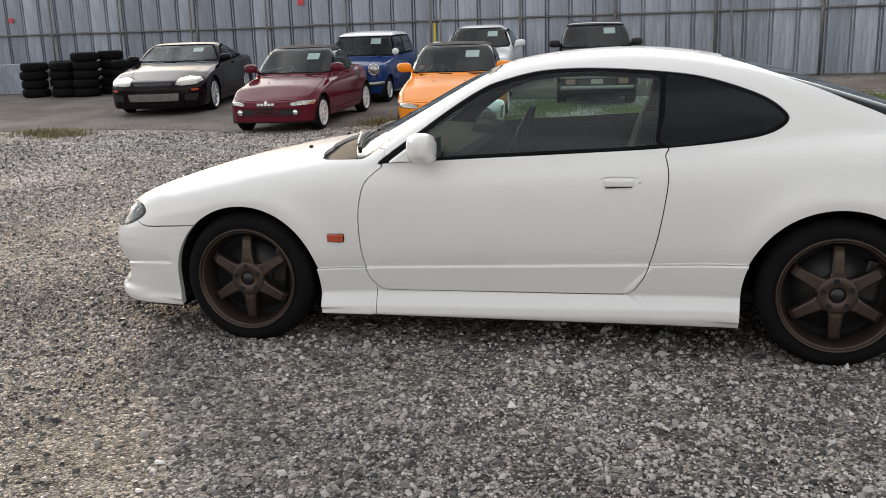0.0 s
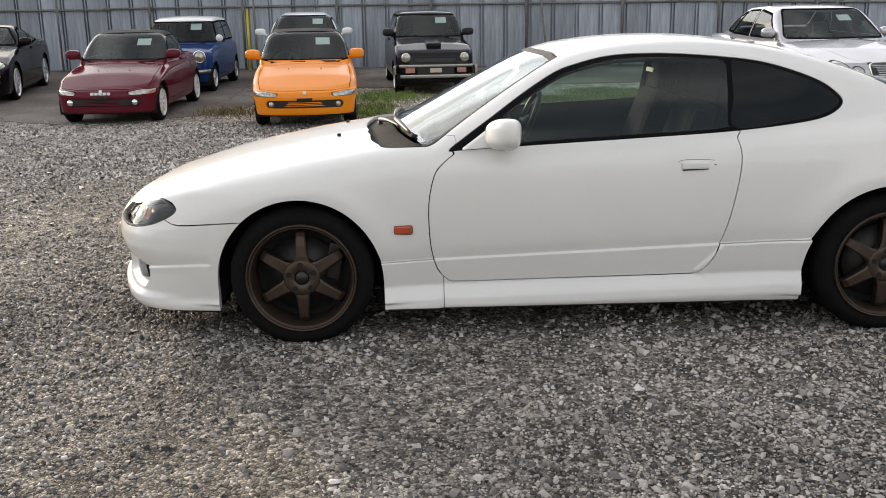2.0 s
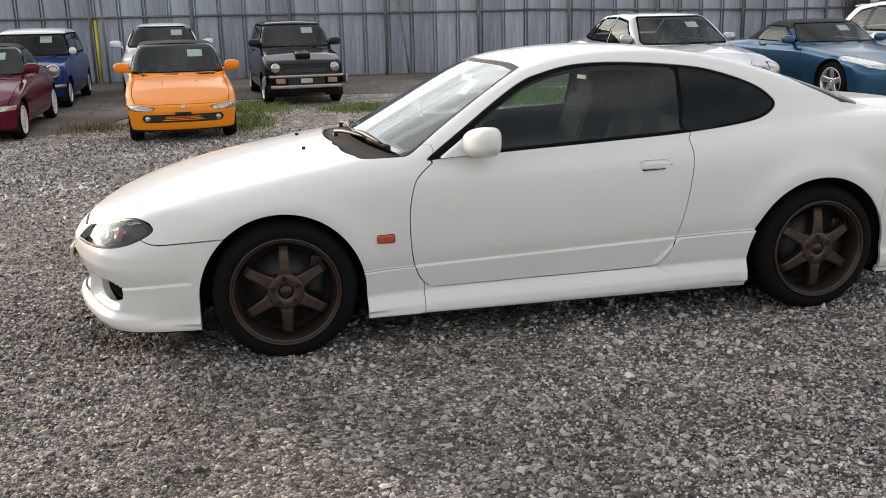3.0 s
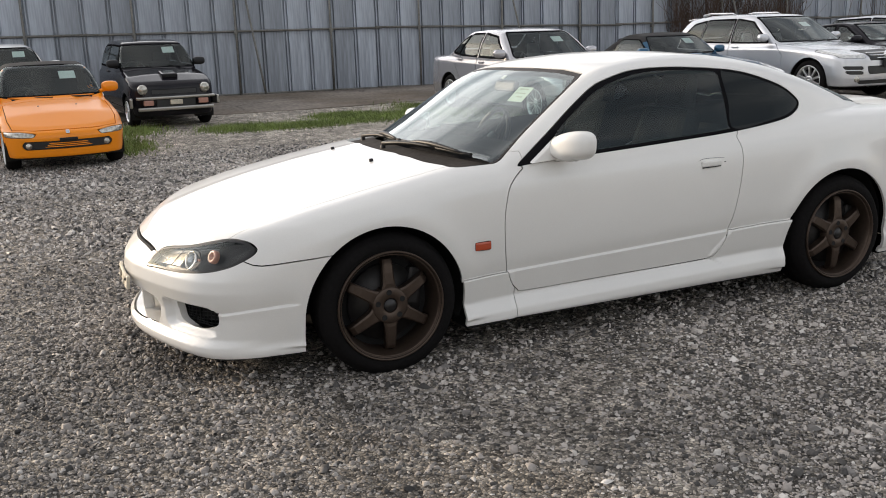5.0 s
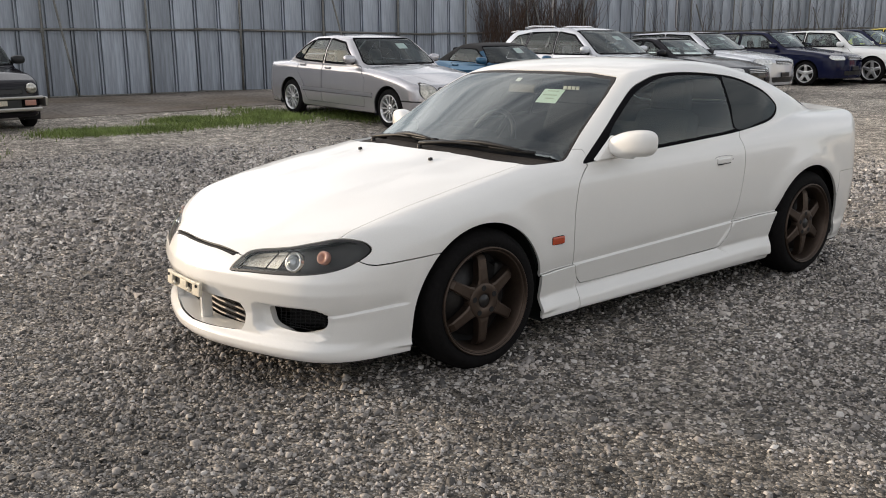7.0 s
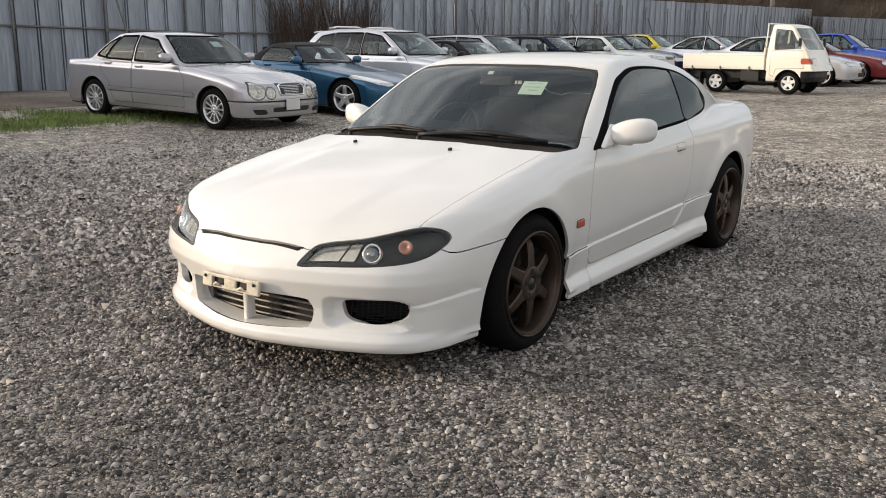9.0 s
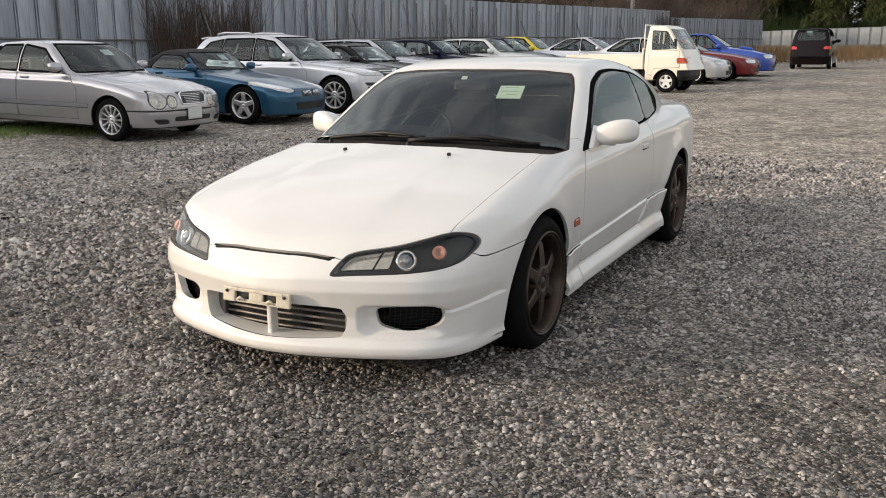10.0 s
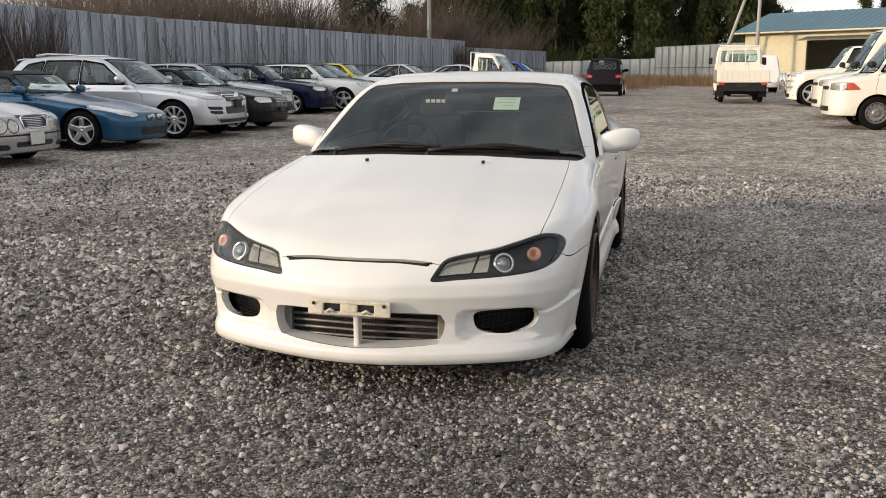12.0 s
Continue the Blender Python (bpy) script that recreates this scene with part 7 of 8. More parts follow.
def silver_saloon():
    s = lines(0.84, 2.833, 1.02, 0.90, 1.435, 0.70, 0.955, 0.58, 1.28, 2.40, 3.08, 0.985, 0.94, sill=0.20, belt=0.95, tumble=0.20, round_=0.75)
    s["bonnet"] = [(-0.70, -0.4), (-0.70, 0.26), (-0.45, 0.44), (0.52, 0.72), (0.58, -0.4)]
    car = parked("saloon", "silver four-door saloon with oval twin head lamps", s, (6.80, 8.35, 93), P_WARMSILVER, 0.315, 0.215, "many", M_ALLOY, 2.833,
                 [[(0.98, 0.99), (1.38, 1.29), (1.80, 1.345), (1.80, 0.99)], [(1.88, 0.99), (1.88, 1.345), (2.25, 1.33), (2.52, 1.0)], [(2.57, 1.01), (2.33, 1.31), (2.50, 1.23), (2.78, 1.03)]],
                 (1.40, [(0.72, 0.985), (0.74, 1.01), (0.60, 1.34), (0.56, 1.365)]),
                 rear=(2.2, [(0.60, 1.07), (0.60, 1.10), (0.55, 1.34), (0.50, 1.36)]),
                 doors=[[(0.62, 0.30), (0.62, 0.75), (0.80, 0.95), (1.84, 0.96), (1.84, 0.30)], [(1.86, 0.30), (1.86, 0.96), (2.60, 0.98), (2.62, 0.8), (2.42, 0.60), (2.36, 0.40), (2.30, 0.30)]],
                 fronts=[("head_lamp", M_HEAD, oval(0.655, 0.615, 0.125, 0.125), -0.1), ("head_lamp", M_HEAD, oval(0.435, 0.585, 0.088, 0.090), -0.3),
                         ("lamp_ring", M_CLAD, oval(0.655, 0.615, 0.132, 0.132), -0.1), ("lamp_ring", M_CLAD, oval(0.435, 0.585, 0.095, 0.097), -0.3),
                         ("bumper_slot", M_GRILLE, [(0.50, 0.27), (0.52, 0.335), (0.74, 0.345), (0.70, 0.27)], -0.2),
                         ("bumper_strip", M_SMOKE, [(-0.9, 0.452), (-0.9, 0.468), (0.9, 0.468), (0.9, 0.452)], -0.1),
                         ("grille", M_GRILLE, [(-0.24, 0.555), (-0.285, 0.70), (-0.26, 0.72), (0.26, 0.72), (0.285, 0.70), (0.24, 0.555)], -0.4),
                         ("bumper_vent", M_GRILLE, [(-0.40, 0.30), (-0.40, 0.365), (0.40, 0.365), (0.40, 0.30)], -0.4)],
                 sides=[("side_moulding", M_CLAD, [(0.40, 0.475), (0.40, 0.535), (2.46, 0.535), (2.46, 0.475)]), ("moulding_line", M_SMOKE, [(0.40, 0.468), (0.40, 0.477), (2.46, 0.477), (2.46, 0.468)])],
                 step=0.03, rows=120, seats=M_GREYSEAT, mirror=(0.98, 0.86, 1.05))
    for k in range(6):
        bm = bmesh.new()
        z = 0.57 + 0.024 * k
        tube(bm, [(-0.835 + 0.06 * (yy / 0.26) ** 2 + 0.10 * (z - 0.56), yy, z) for yy in np.linspace(-0.25, 0.25, 7)], 0.006, 6)
        part("grille_bar", bm, M_CHROME, car)
    bm = bmesh.new()
    tube(bm, [(-0.82, 0.25, 0.55), (-0.80, 0.295, 0.70), (-0.80, 0.25, 0.728), (-0.805, 0, 0.735), (-0.80, -0.25, 0.728), (-0.80, -0.295, 0.70), (-0.82, -0.25, 0.55), (-0.84, 0, 0.545), (-0.82, 0.25, 0.55)], 0.012, 6, False)
    part("grille_surround", bm, M_CHROME, car)
    add(car, "blank_plate", (0.02, 0.30, 0.165), (-0.858, 0.02, 0.405), M_PLATE, (0, 2, 0))


def blue_roadster():
    s = lines(0.88, 2.495, 0.80, 0.89, 1.27, 0.61, 0.88, 0.78, 1.30, 1.85, 2.45, 0.93, 0.88, sill=0.16, belt=0.87, tumble=0.18, round_=0.85, seal=0.014)
    s["bonnet"] = [(-0.70, -0.4), (-0.68, 0.40), (-0.46, 0.56), (0.70, 0.72), (0.78, -0.4)]
    car = parked("roadster", "teal blue two-seat roadster with a black soft top", s, (9.66, 8.28, 95), P_TEAL, 0.325, 0.225, "five", M_ALLOY, 2.495,
                 [[(1.00, 0.91), (1.35, 1.14), (1.80, 1.15), (2.0, 0.93)]],
                 (1.38, [(0.72, 0.91), (0.74, 0.935), (0.61, 1.17), (0.57, 1.19)]),
                 fronts=[("head_lamp", M_CLEAR, [(0.43, 0.575), (0.50, 0.665), (0.70, 0.735), (0.86, 0.745), (0.87, 0.68), (0.76, 0.59), (0.58, 0.55)], -0.1),
                         ("kidney_grille", M_GRILLE, [(0.03, 0.49), (0.05, 0.585), (0.24, 0.585), (0.30, 0.52), (0.24, 0.475)], -0.4),
                         ("intake", M_GRILLE, [(-0.42, 0.26), (-0.46, 0.37), (0.46, 0.37), (0.42, 0.26)], -0.4)],
                 doors=[[(0.66, 0.28), (0.66, 0.60), (0.82, 0.87), (1.90, 0.90), (1.95, 0.6), (1.80, 0.28)]],
                 tops=(lambda V: np.maximum(np.maximum(1.12 + 0.25 * V[:, 1] ** 2 - V[:, 0], 0.915 - V[:, 2]), V[:, 0] - 2.55), M_SOFT, "soft_top"),
                 step=0.03, rows=110, mirror=(1.02, 0.86, 0.95))
    for side in (1, -1):
        for k in range(6):
            bm = bmesh.new()
            yy = side * (0.06 + 0.036 * k)
            tube(bm, [(-0.892 + 0.09 * abs(yy), yy, 0.49), (-0.876 + 0.09 * abs(yy), yy, 0.58)], 0.006, 6)
            part("grille_bar", bm, M_CHROME, car)
        disc(car, "fog_lamp", (-0.74, side * 0.62, 0.34), 0.05, 0.03, M_HEAD, (0, 0, -20 * side))


def big_suv(label, at, body):
    s = lines(0.90, 2.855, 0.98, 0.945, 1.545, 0.80, 1.00, 0.60, 1.42, 2.75, 3.68, 1.02, 0.98, sill=0.25, belt=0.985, tumble=0.22, round_=0.8)
    s["roof"] = [(0.0, 0.2), (0.58, 0.97), (1.42, 1.47), (1.7, 1.53), (2.2, 1.545), (2.8, 1.535), (3.3, 1.47), (3.62, 1.10), (3.9, 0.2)]
    s["bonnet"] = [(-0.66, -0.4), (-0.65, 0.36), (-0.50, 0.50), (0.54, 0.76), (0.60, -0.4)]
    car = parked("suv", label, s, at, body, 0.355, 0.255, "ten", M_ALLOY, 2.855,
                 [[(1.02, 1.02), (1.50, 1.37), (1.92, 1.43), (1.92, 1.02)], [(1.99, 1.02), (1.99, 1.43), (2.70, 1.42), (2.76, 1.03)], [(2.83, 1.03), (2.77, 1.41), (3.10, 1.35), (3.38, 1.07)]],
                 (1.54, [(0.78, 1.03), (0.80, 1.05), (0.66, 1.44), (0.62, 1.46)]),
                 rear=(3.1, [(0.68, 1.08), (0.70, 1.11), (0.60, 1.36), (0.56, 1.38)]),
                 doors=[[(0.62, 0.38), (0.62, 0.80), (0.84, 1.00), (1.95, 1.005), (1.95, 0.38)], [(1.97, 0.38), (1.97, 1.005), (2.80, 1.01), (2.80, 0.80), (2.45, 0.66), (2.35, 0.38)]],
                 fronts=[("head_lamp", M_CLEAR, [(0.50, 0.735), (0.52, 0.875), (0.84, 0.895), (0.92, 0.86), (0.88, 0.745)], -0.1),
                         ("grille", M_GRILLE, [(-0.41, 0.70), (-0.46, 0.86), (0.46, 0.86), (0.41, 0.70)], -0.4),
                         ("intake", M_GRILLE, [(-0.44, 0.47), (-0.46, 0.60), (0.46, 0.60), (0.44, 0.47)], -0.4),
                         ("lower_grille", M_GRILLE, [(-0.62, 0.305), (-0.66, 0.365), (0.66, 0.365), (0.62, 0.305)], -0.4),
                         ("side_intake", M_GRILLE, [(0.54, 0.545), (0.54, 0.60), (0.86, 0.61), (0.85, 0.555)], -0.2),
                         ("side_intake", M_GRILLE, [(0.54, 0.465), (0.54, 0.52), (0.84, 0.53), (0.82, 0.475)], -0.2)],
                 step=0.032, rows=116, seats=M_GREYSEAT, mirror=(1.05, 0.90, 1.10))
    for z in (0.735, 0.780, 0.825):
        bm = bmesh.new()
        tube(bm, [(-0.885 + 0.09 * (yy / 0.44) ** 2 + 0.30 * (z - 0.70), yy, z) for yy in np.linspace(-0.43, 0.43, 9)], 0.013, 6)
        part("grille_bar", bm, M_CHROME, car)
    disc(car, "badge", (-0.872, 0, 0.785), 0.088, 0.03, M_CHROME)
    add(car, "plate_holder", (0.03, 0.30, 0.15), (-0.905, 0, 0.66), M_BLACK)
    for side in (1, -1):
        bm = bmesh.new()
        tube(bm, [(2.1, side * 0.60, 1.52), (2.2, side * 0.60, 1.56), (2.8, side * 0.60, 1.565), (3.0, side * 0.59, 1.52)], [0.012, 0.014, 0.018, 0.035], 8)
        part("roof_rail", bm, P_SILVER, car)
        disc(car, "fog_lamp", (-0.80, side * 0.66, 0.39), 0.055, 0.03, M_HEAD, (0, 0, -22 * side))
    bm = bmesh.new()
    box(bm, (0.22, 1.15, 0.03), (3.36, 0, 1.455), (0, 8, 0), 0.012)
    part("roof_spoiler", bm, body, car)
    return car


def plain_car(name, label, at, body, wb, fo, ro, hw, h, hz0, hz1, cowl, rx0, rx1, deck, dz, tz, style="five", rim_mat=None, belt=0.90, wheel_r=0.31, lamp=None, grille=None, step=0.05, rows=72, spec=None, chrome=True):
    step, rows = max(step, 0.055) if step > 0.045 else step, min(rows, 64) if step > 0.045 else rows
    s = lines(fo, wb, ro, hw, h, hz0, hz1, cowl, rx0, rx1, deck, dz, tz, belt=belt, tumble=0.18, **(spec or {}))
    x0, x1 = cowl + 0.38, deck - 0.35
    mid = (cowl + rx1) / 2 + 0.25
    zl, zh = belt + 0.05, h - 0.10
    panes = [[(x0, zl), (rx0 + 0.14, zh - 0.02), (mid, zh + 0.015), (mid, zl)], [(mid + 0.08, zl), (mid + 0.08, zh + 0.015), (rx1 + 0.02, zh - 0.01), (x1 if x1 > mid + 0.4 else rx1 + 0.25, zl + 0.02)]]
    lz = hz0 - 0.06
    lamp = lamp or [(0.50 * hw, lz - 0.05), (0.50 * hw, lz + 0.05), (0.86 * hw, lz + 0.08), (0.93 * hw, lz + 0.03), (0.88 * hw, lz - 0.05)]
    grille = grille or [(-0.36 * hw, lz - 0.05), (-0.38 * hw, lz + 0.04), (0.38 * hw, lz + 0.04), (0.36 * hw, lz - 0.05)]
    car = parked(name, label, s, at, body, wheel_r, wheel_r * 0.72, style, rim_mat or M_ALLOY, wb, panes,
                  (rx0 + 0.14, [(hw * 0.80, hz1 + 0.03), (hw * 0.82, hz1 + 0.06), (hw * 0.68, h - 0.085), (hw * 0.63, h - 0.065)]),
                  rear=(rx1 - 0.05, [(hw * 0.68, dz + 0.05), (hw * 0.68, dz + 0.08), (hw * 0.60, h - 0.10), (hw * 0.55, h - 0.08)]),
                  fronts=[("head_lamp", M_CLEAR, lamp, -fo + 0.75), ("grille", M_GRILLE, grille, -fo + 0.4),
                          ("lower_intake", M_GRILLE, [(-0.5 * hw, 0.27), (-0.55 * hw, 0.38), (0.55 * hw, 0.38), (0.5 * hw, 0.27)], -fo + 0.4)],
                  backs=[("tail_lamp", M_RED, [(0.62 * hw, tz - 0.22), (0.62 * hw, tz - 0.10), (hw, tz - 0.08), (hw, tz - 0.22)], wb + 0.3)],
                  doors=[[(cowl + 0.05, 0.30), (cowl + 0.05, belt - 0.2), (cowl + 0.25, belt), (mid + 0.04, belt + 0.01), (mid + 0.04, 0.30)]],
                  step=step, rows=rows, mirror=(cowl + 0.42, hw - 0.03, belt + 0.10))
    y1 = max(q[0] for q in grille)
    z0, z1 = min(q[1] for q in grille), max(q[1] for q in grille)
    for k in range(3):
        bm = bmesh.new()
        z = z0 + (z1 - z0) * (0.12 + 0.38 * k)
        tube(bm, [(-fo - 0.004 + 0.10 * abs(yy) ** 2 + (0.10 if z > 0.55 else 0.0) * (z - 0.5), yy, z) for yy in np.linspace(-y1, y1, 7)], 0.008, 6)
        part("grille_bar", bm, M_CHROME if chrome else M_SMOKE, car)
    add(car, "plate_holder", (0.03, 0.32, 0.10), (-fo - 0.006, 0, 0.44), M_SMOKE)
    for side in (1, -1):
        disc(car, "fog_lamp", (-fo + 0.16, side * hw * 0.72, 0.34), 0.045, 0.03, M_HEAD, (0, 0, -22 * side))
    return car


def kei_truck(label, at, body, size=1.0):
    """Small cab-over truck: rounded cab, drop-side bed, chassis."""
    x, y, rz = at
    t = thing("pickup_truck", label, "truck", "parked cars", pose(x, y, float(rise(x, y)), 0, 0, rz) @ Matrix.Scale(size, 4))
    s = dict(hw=0.70, zb=0.30, crown=0.02, k1=0.06, k2=0.06, k3=0.05, k4=0.02, wbow=0.10, rcrown=0.03, czb=0.55,
             plan=[(-0.6, 0.68), (0.0, 0.70), (0.7, 0.70)], sect=[(0.28, -0.03), (0.4, 0.0), (0.9, 0.0), (1.05, -0.02), (1.2, -0.05)],
             hood=[(-0.6, 1.04), (-0.3, 1.08), (0.7, 1.08)], nose=[(0.28, -0.50), (0.4, -0.56), (0.8, -0.53), (1.0, -0.44), (1.2, -0.3)],
             bow=[(0, 0), (0.4, 0.02), (0.6, 0.08), (0.7, 0.22)], tail=[(0.3, 0.56), (1.8, 0.51)], tbow=[(0, 0), (0.6, 0.0), (0.7, 0.02)],
             roof=[(-0.8, 0.2), (-0.46, 1.02), (-0.08, 1.58), (0.02, 1.635), (0.18, 1.66), (0.47, 1.655), (0.51, 1.50), (0.56, 0.5)],
             cplan=[(-0.4, -0.01), (0.7, 0.0)], csect=[(0.5, 0.69), (1.05, 0.685), (1.4, 0.655), (1.6, 0.62), (1.68, 0.58)], roof_soft=0.05)
    m = skin(body_field(s), (-0.25, 0.30, 0.75), 0.04, 90)
    shell = m
    sidew = lambda V: np.maximum(inside(V[:, 0], V[:, 2], row([(-0.28, 1.07), (0.00, 1.50), (0.38, 1.53), (0.38, 1.05)])), 0.3 - V[:, 1])
    frontw = lambda V: np.maximum(inside(V[:, 1], V[:, 2], row([(-0.6, 1.06), (0.60, 1.06), (0.56, 1.55), (-0.56, 1.55)])), V[:, 0] - 0.02)
    rearw = lambda V: np.maximum(inside(V[:, 1], V[:, 2], row([(-0.55, 1.18), (0.55, 1.18), (0.50, 1.51), (-0.50, 1.51)])), 0.4 - V[:, 0])
    archf = lambda V: arch(V, 0.0, 0.27, 0.32, 0.33)
    gl = []
    m = cut(m, archf)[1]
    shell = cut(shell, archf)[1]
    for f in (sidew, frontw, rearw):
        g, m = cut(m, f, 0.004)
        shell = cut(shell, f)[1]
        gl.append(g)
    lampf = lambda V: np.maximum(inside(V[:, 1], V[:, 2], row([(0.34, 0.70), (0.34, 0.86), (0.57, 0.86), (0.57, 0.70)])), V[:, 0] + 0.25)
    turnf = lambda V: np.maximum(inside(V[:, 1], V[:, 2], row([(0.58, 0.72), (0.58, 0.85), (0.75, 0.85), (0.75, 0.72)])), V[:, 0] + 0.28)
    lm, m = cut(m, lampf, 0.003)
    tn, m = cut(m, turnf, 0.003)
    bump, m = cut(m, lambda V: np.maximum(V[:, 2] - 0.55, V[:, 0] + 0.30), 0.003)
    dr, m = cut(m, lambda V: np.maximum(inside(V[:, 0], V[:, 2], row([(-0.36, 0.62), (-0.34, 1.03), (0.45, 1.03), (0.45, 0.45), (0.36, 0.42), (0.30, 0.60)])), 0.3 - V[:, 1]), 0.004)
    both = lambda h: joined(h, mirrored(h))
    sheet("cab", both(m), body, t, 0.02)
    # black skin added within the cab to darken its gaps
    sheet("inner_shell", both(shifted(shell, -0.03)), M_SHELL, t)
    sheet("front_bumper", both(bump), M_BLACK, t, 0.02)
    sheet("windscreen", both(gl[1]), M_CARGLASS, t)
    sheet("rear_screen", both(gl[2]), M_CARGLASS, t)
    for side in (1, -1):
        half = (lambda h: h) if side > 0 else mirrored
        sheet("door_window", half(gl[0]), M_CARGLASS, t)
        sheet("door", half(dr), body, t, 0.02)
        sheet("head_lamp", half(lm), M_HEAD, t, 0.01)
        sheet("indicator", half(tn), M_AMBER, t, 0.01)
        wheel(t, (0.0, side * 0.64, 0.27), 0.27, 0.15, 0.165, "five", M_WHITERIM, side, nuts=False)
        wheel(t, (1.85, side * 0.62, 0.27), 0.27, 0.15, 0.165, "five", M_WHITERIM, side, nuts=False)
        well(t, 0.0, 0.27, 0.34, 0.4, 0.66, side)
        add(t, "drop_side", (2.12, 0.03, 0.30), (1.65, side * 0.70, 0.76), body)
        add(t, "side_rail", (2.12, 0.04, 0.03), (1.65, side * 0.70, 0.925), body)
        add(t, "door_mirror", (0.05, 0.12, 0.20), (-0.27, side * 0.80, 1.22), M_BLACK, (0, 0, 0), 0.02)
        add(t, "tail_lamp", (0.04, 0.16, 0.07), (2.70, side * 0.58, 0.535), M_RED)
        add(t, "mudguard", (0.02, 0.22, 0.34), (2.24, side * 0.58, 0.33), M_BLACK)
        for k in range(3):
            add(t, "hook", (0.03, 0.03, 0.10), (0.95 + 0.75 * k, side * 0.722, 0.60), M_PIPE)
    add(t, "bed_floor", (2.12, 1.40, 0.05), (1.65, 0, 0.60), body)
    hb = add(t, "headboard", (0.04, 1.40, 0.50), (0.60, 0, 0.84), body)
    for k in range(15):
        add(hb, "rib", (0.010, 0.022, 0.20), (0.623, -0.63 + 0.09 * k, 1.0), body)
    tg = add(t, "tailgate", (0.03, 1.40, 0.33), (2.71, 0, 0.755), body)
    for k in range(9):
        add(tg, "rib", (0.008, 0.028, 0.24), (2.727, -0.6 + 0.15 * k, 0.755), body)
    add(t, "chassis", (2.7, 0.95, 0.22), (1.3, 0, 0.46), M_BLACK)
    add(t, "rear_bumper", (0.06, 1.25, 0.24), (2.66, 0, 0.45), M_BLACK)
    add(t, "axle_beam", (0.35, 1.05, 0.20), (1.85, 0, 0.33), M_BLACK)
    add(t, "plate_bar", (0.02, 0.32, 0.12), (2.695, 0, 0.50), M_SMOKE)
    add(t, "side_box", (0.45, 0.30, 0.28), (0.98, 0.45, 0.44), M_SMOKE)
    for yy in (-0.62, -0.2, 0.2, 0.62):
        bm = bmesh.new()
        tube(bm, [(0.60, yy, 1.05), (0.60, yy * 0.92, 1.66)], 0.016, 6)
        part("guard_bar", bm, body, t)
    bm = bmesh.new()
    tube(bm, [(0.60, -0.62, 1.05), (0.60, -0.57, 1.66), (0.60, 0.57, 1.66), (0.60, 0.62, 1.05)], 0.018, 6)
    part("guard_frame", bm, body, t)
    add(t, "seat_bench", (0.12, 1.1, 0.5), (0.36, 0, 0.95), M_CLOTH, (0, 10, 0), 0.05)
    return t


def cab_van(label, at, body, h=1.98, wb=2.33, wheel_style="steel", fo=0.98):
    s = lines(fo, wb, 1.2, 0.845, h, 0.98, 1.13, -0.18, 0.42, 3.2, 3.5, 1.3, 1.2, sill=0.26, belt=1.12, tumble=0.14, round_=0.8, k2=0.10)
    s["roof"] = [(-0.9, 0.3), (-0.24, 1.10), (0.36, h - 0.10), (0.62, h - 0.02), (1.6, h), (wb + 1.0, h - 0.03), (wb + 1.14, h - 0.3), (wb + 1.25, 0.3)]
    s["cplan"] = [(-0.2, -0.02), (0.5, 0), (wb + 1, -0.01)]
    return parked("van", label, s, at, body, 0.335, 0.21, wheel_style, M_DULLRIM, wb,
                  [[(0.05, 1.17), (0.42, 1.74), (1.05, 1.76), (1.05, 1.17)], [(1.2, 1.20), (1.2, 1.75), (2.3, 1.75), (2.3, 1.20)]],
                  (0.55, [(0.72, 1.15), (0.74, 1.18), (0.62, h - 0.17), (0.58, h - 0.14)]),
                  fronts=[("head_lamp", M_HEAD, [(0.46, 0.80), (0.48, 0.93), (0.74, 0.95), (0.90, 0.93), (0.90, 0.78)], -fo + 0.34),
                          ("lower_vent", M_BLACK, [(-0.5, 0.36), (-0.5, 0.46), (0.5, 0.46), (0.5, 0.36)], -fo + 0.30),
                          ("grille", M_GRILLE, [(-0.40, 0.80), (-0.40, 0.87), (0.40, 0.87), (0.40, 0.80)], -0.4)],
                  sides=[("indicator", M_AMBER, [(-fo + 0.30, 0.79), (-fo + 0.30, 0.95), (-fo + 0.46, 0.94), (-fo + 0.62, 0.80)])],
                  doors=[[(-0.02, 0.45), (-0.05, 0.80), (0.0, 1.12), (1.12, 1.13), (1.12, 0.45), (0.45, 0.42), (0.36, 0.60)]],
                  step=0.045, rows=96, mirror=(-0.18, 0.84, 1.30), mirror_mat=M_BLACK, wheel_w=0.2)


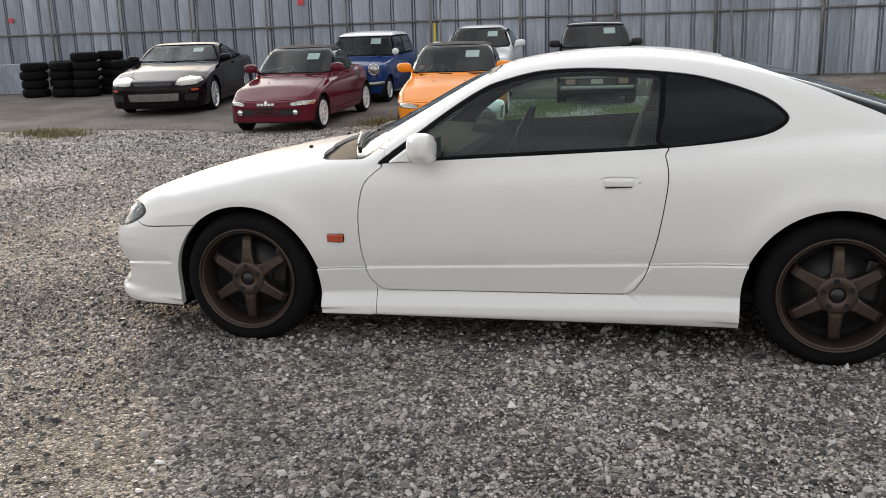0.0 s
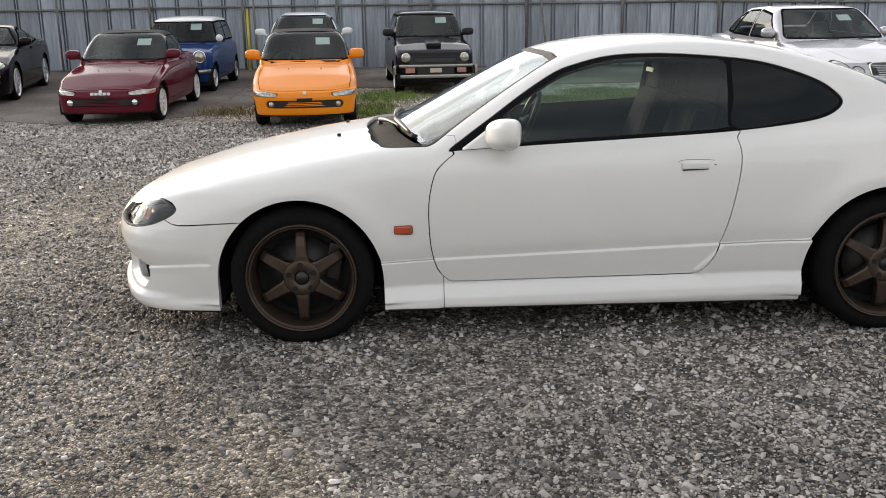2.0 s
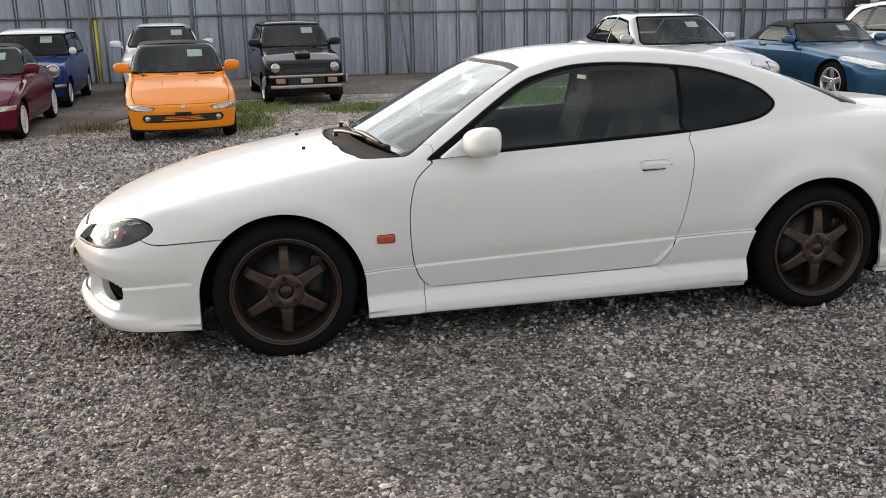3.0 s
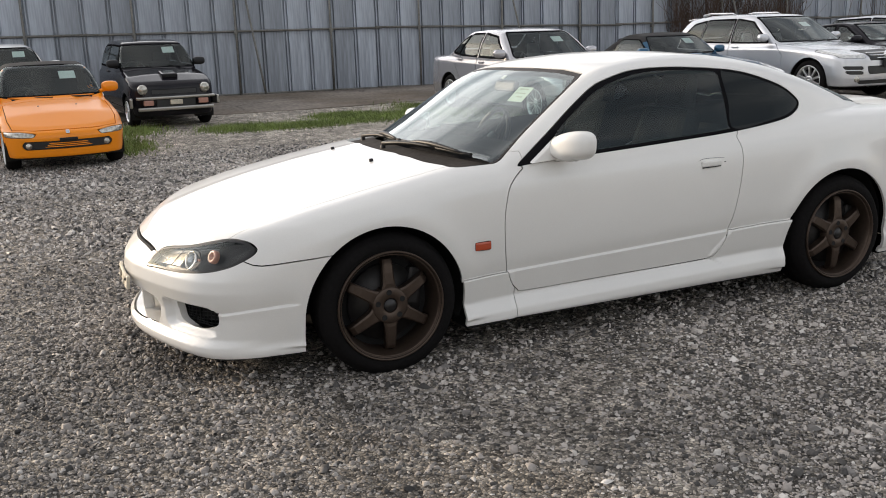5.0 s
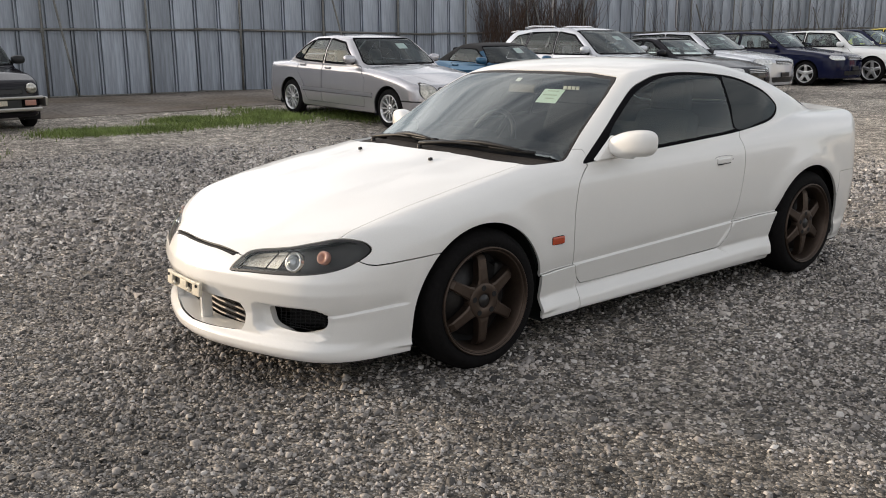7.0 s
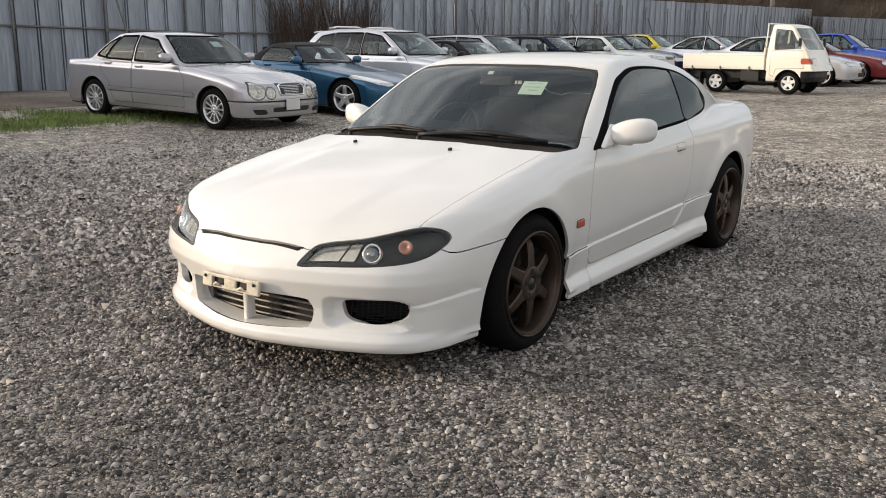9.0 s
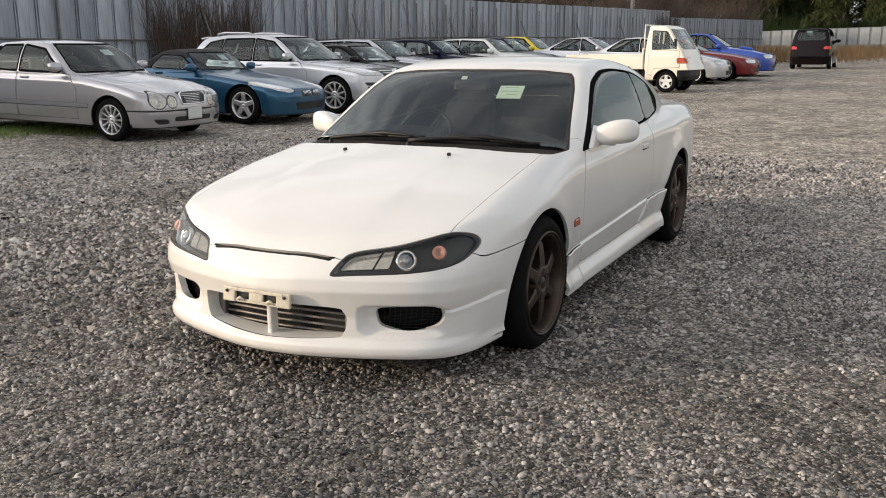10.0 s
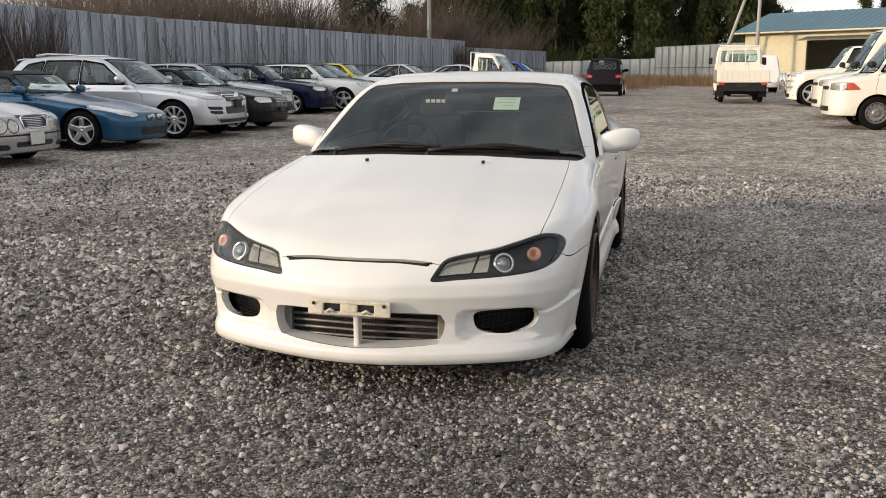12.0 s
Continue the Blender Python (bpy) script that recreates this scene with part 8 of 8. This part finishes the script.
def cars():
    kei_roadster("small orange roadster with black soft top facing the lot", (-0.97, 7.97, 95), P_ORANGE, False)
    kei_roadster("small maroon roadster with brown soft top and lettered nose", (-3.75, 8.62, 91), P_MAROON, True)
    black_coupe()
    round_mini()
    retro_round()
    kei_hatch()
    silver_saloon()
    blue_roadster()
    big_suv("large silver four-wheel-drive wagon with roof rails", (12.25, 8.05, 93), P_SILVER)
    plain_car("coupe", "dark grey coupe with bright wheels beside a silver wagon", (14.42, 7.96, 93), P_DGREY, 2.76, 0.80, 1.02, 0.89, 1.33, 0.70, 0.93, 0.55, 1.25, 2.1, 3.0, 1.02, 0.98, "ten", step=0.04, rows=96)
    plain_car("people_carrier", "silver people carrier parked behind a dark coupe", (16.95, 9.0, 92), P_SILVER, 2.72, 0.90, 0.95, 0.855, 1.44, 0.78, 0.98, 0.40, 1.15, 3.0, 3.45, 1.02, 0.98, belt=0.93, step=0.045, rows=84)
    plain_car("estate_car", "navy blue estate car with clear head lamps", (20.6, 9.25, 93), P_NAVY, 2.70, 0.92, 1.03, 0.88, 1.41, 0.76, 0.96, 0.48, 1.2, 2.9, 3.45, 1.0, 0.96, belt=0.92, step=0.045, rows=84)
    plain_car("suv", "white compact off-roader with black mirrors", (22.4, 8.4, 92), P_WHITE2, 2.64, 0.78, 0.80, 0.87, 1.40, 0.82, 0.96, 0.45, 1.05, 2.9, 3.25, 1.00, 0.96, belt=0.92, wheel_r=0.34, step=0.05)
    plain_car("saloon", "dark blue saloon parked along the fence", (25.0, 8.9, 92), P_NAVY, 2.60, 0.90, 1.0, 0.86, 1.42, 0.70, 0.95, 0.5, 1.2, 2.2, 2.9, 1.0, 0.96)
    plain_car("hatchback", "bright yellow hatchback parked along the fence", (28.6, 9.6, 92), P_YELLOW, 2.45, 0.80, 0.70, 0.84, 1.43, 0.72, 0.96, 0.45, 1.1, 2.3, 2.9, 1.0, 0.95)
    plain_car("saloon", "silver coupe seen behind a white truck bed", (26.8, 6.4, 90), P_SILVER, 2.65, 0.95, 1.0, 0.88, 1.38, 0.68, 0.92, 0.5, 1.3, 2.1, 3.0, 0.98, 0.94)
    kei_truck("white drop-side mini truck with a worn flat bed", (19.9, 3.35, 84), P_SUNWHITE)
    plain_car("saloon", "silver saloon with twin lamps beside a truck", (23.9, 3.6, 92), P_SILVER, 2.60, 0.92, 1.0, 0.85, 1.37, 0.66, 0.92, 0.5, 1.25, 2.1, 2.9, 0.98, 0.94)
    plain_car("coupe", "dark red coupe parked beside a blue saloon", (25.9, 3.1, 92), P_RED, 2.50, 0.92, 0.95, 0.84, 1.30, 0.64, 0.88, 0.5, 1.25, 2.0, 2.8, 0.95, 0.92)
    bl = plain_car("saloon", "bright blue saloon with a bonnet scoop", (28.9, 3.0, 92), P_RBLUE, 2.53, 0.90, 0.98, 0.865, 1.44, 0.70, 0.96, 0.45, 1.15, 2.15, 2.85, 1.02, 0.99)
    add(bl, "bonnet_scoop", (0.42, 0.55, 0.08), (0.05, 0, 0.93), P_RBLUE, (0, -8, 0), 0.03)
    plain_car("suv", "black small off-roader seen from behind", (38.9, 1.75, 180), P_BLACK, 2.40, 0.60, 0.60, 0.80, 1.62, 0.85, 1.02, 0.35, 0.9, 2.75, 2.95, 1.08, 1.0, belt=1.0, wheel_r=0.32)
    kei_truck("white drop-side mini truck seen from behind", (30.65, -3.37, 180), P_SUNWHITE, 1.16)
    kei_truck("white mini truck parked ahead of another", (37.8, -4.05, 180), P_SUNWHITE, 1.16)
    cab_van("white kei van parked at the end of a row", (46.2, -5.35, 180), P_WHITE2, 1.85, 2.0, fo=0.6)
    cab_van("white one-box van with steel wheels", (16.75, -5.16, -90), P_SUNWHITE, fo=0.93)
    cab_van("white tall van beside another van", (20.3, -5.50, -90), P_SUNWHITE, 2.18)
    ro = plain_car("off_roader", "white off-roader with big tyres and bull bar", (27.0, -5.35, -90), P_SUNWHITE, 2.55, 0.70, 0.85, 0.83, 1.85, 1.02, 1.16, 0.5, 1.0, 2.9, 3.2, 1.25, 1.1, belt=1.14, wheel_r=0.39)
    for z in (0.62, 0.80, 1.0):
        bm = bmesh.new()
        tube(bm, [(-0.66, -0.72, z), (-0.80, -0.55, z), (-0.83, 0, z), (-0.80, 0.55, z), (-0.66, 0.72, z)], 0.028, 8)
        part("bull_bar", bm, M_CHROME, ro)
    for side in (1, -1):
        for yy in (0.25, 0.62):
            bm = bmesh.new()
            tube(bm, [(-0.80, side * yy, 0.50), (-0.82, side * yy, 1.02)], 0.026, 8)
            part("bull_bar", bm, M_CHROME, ro)


cars()
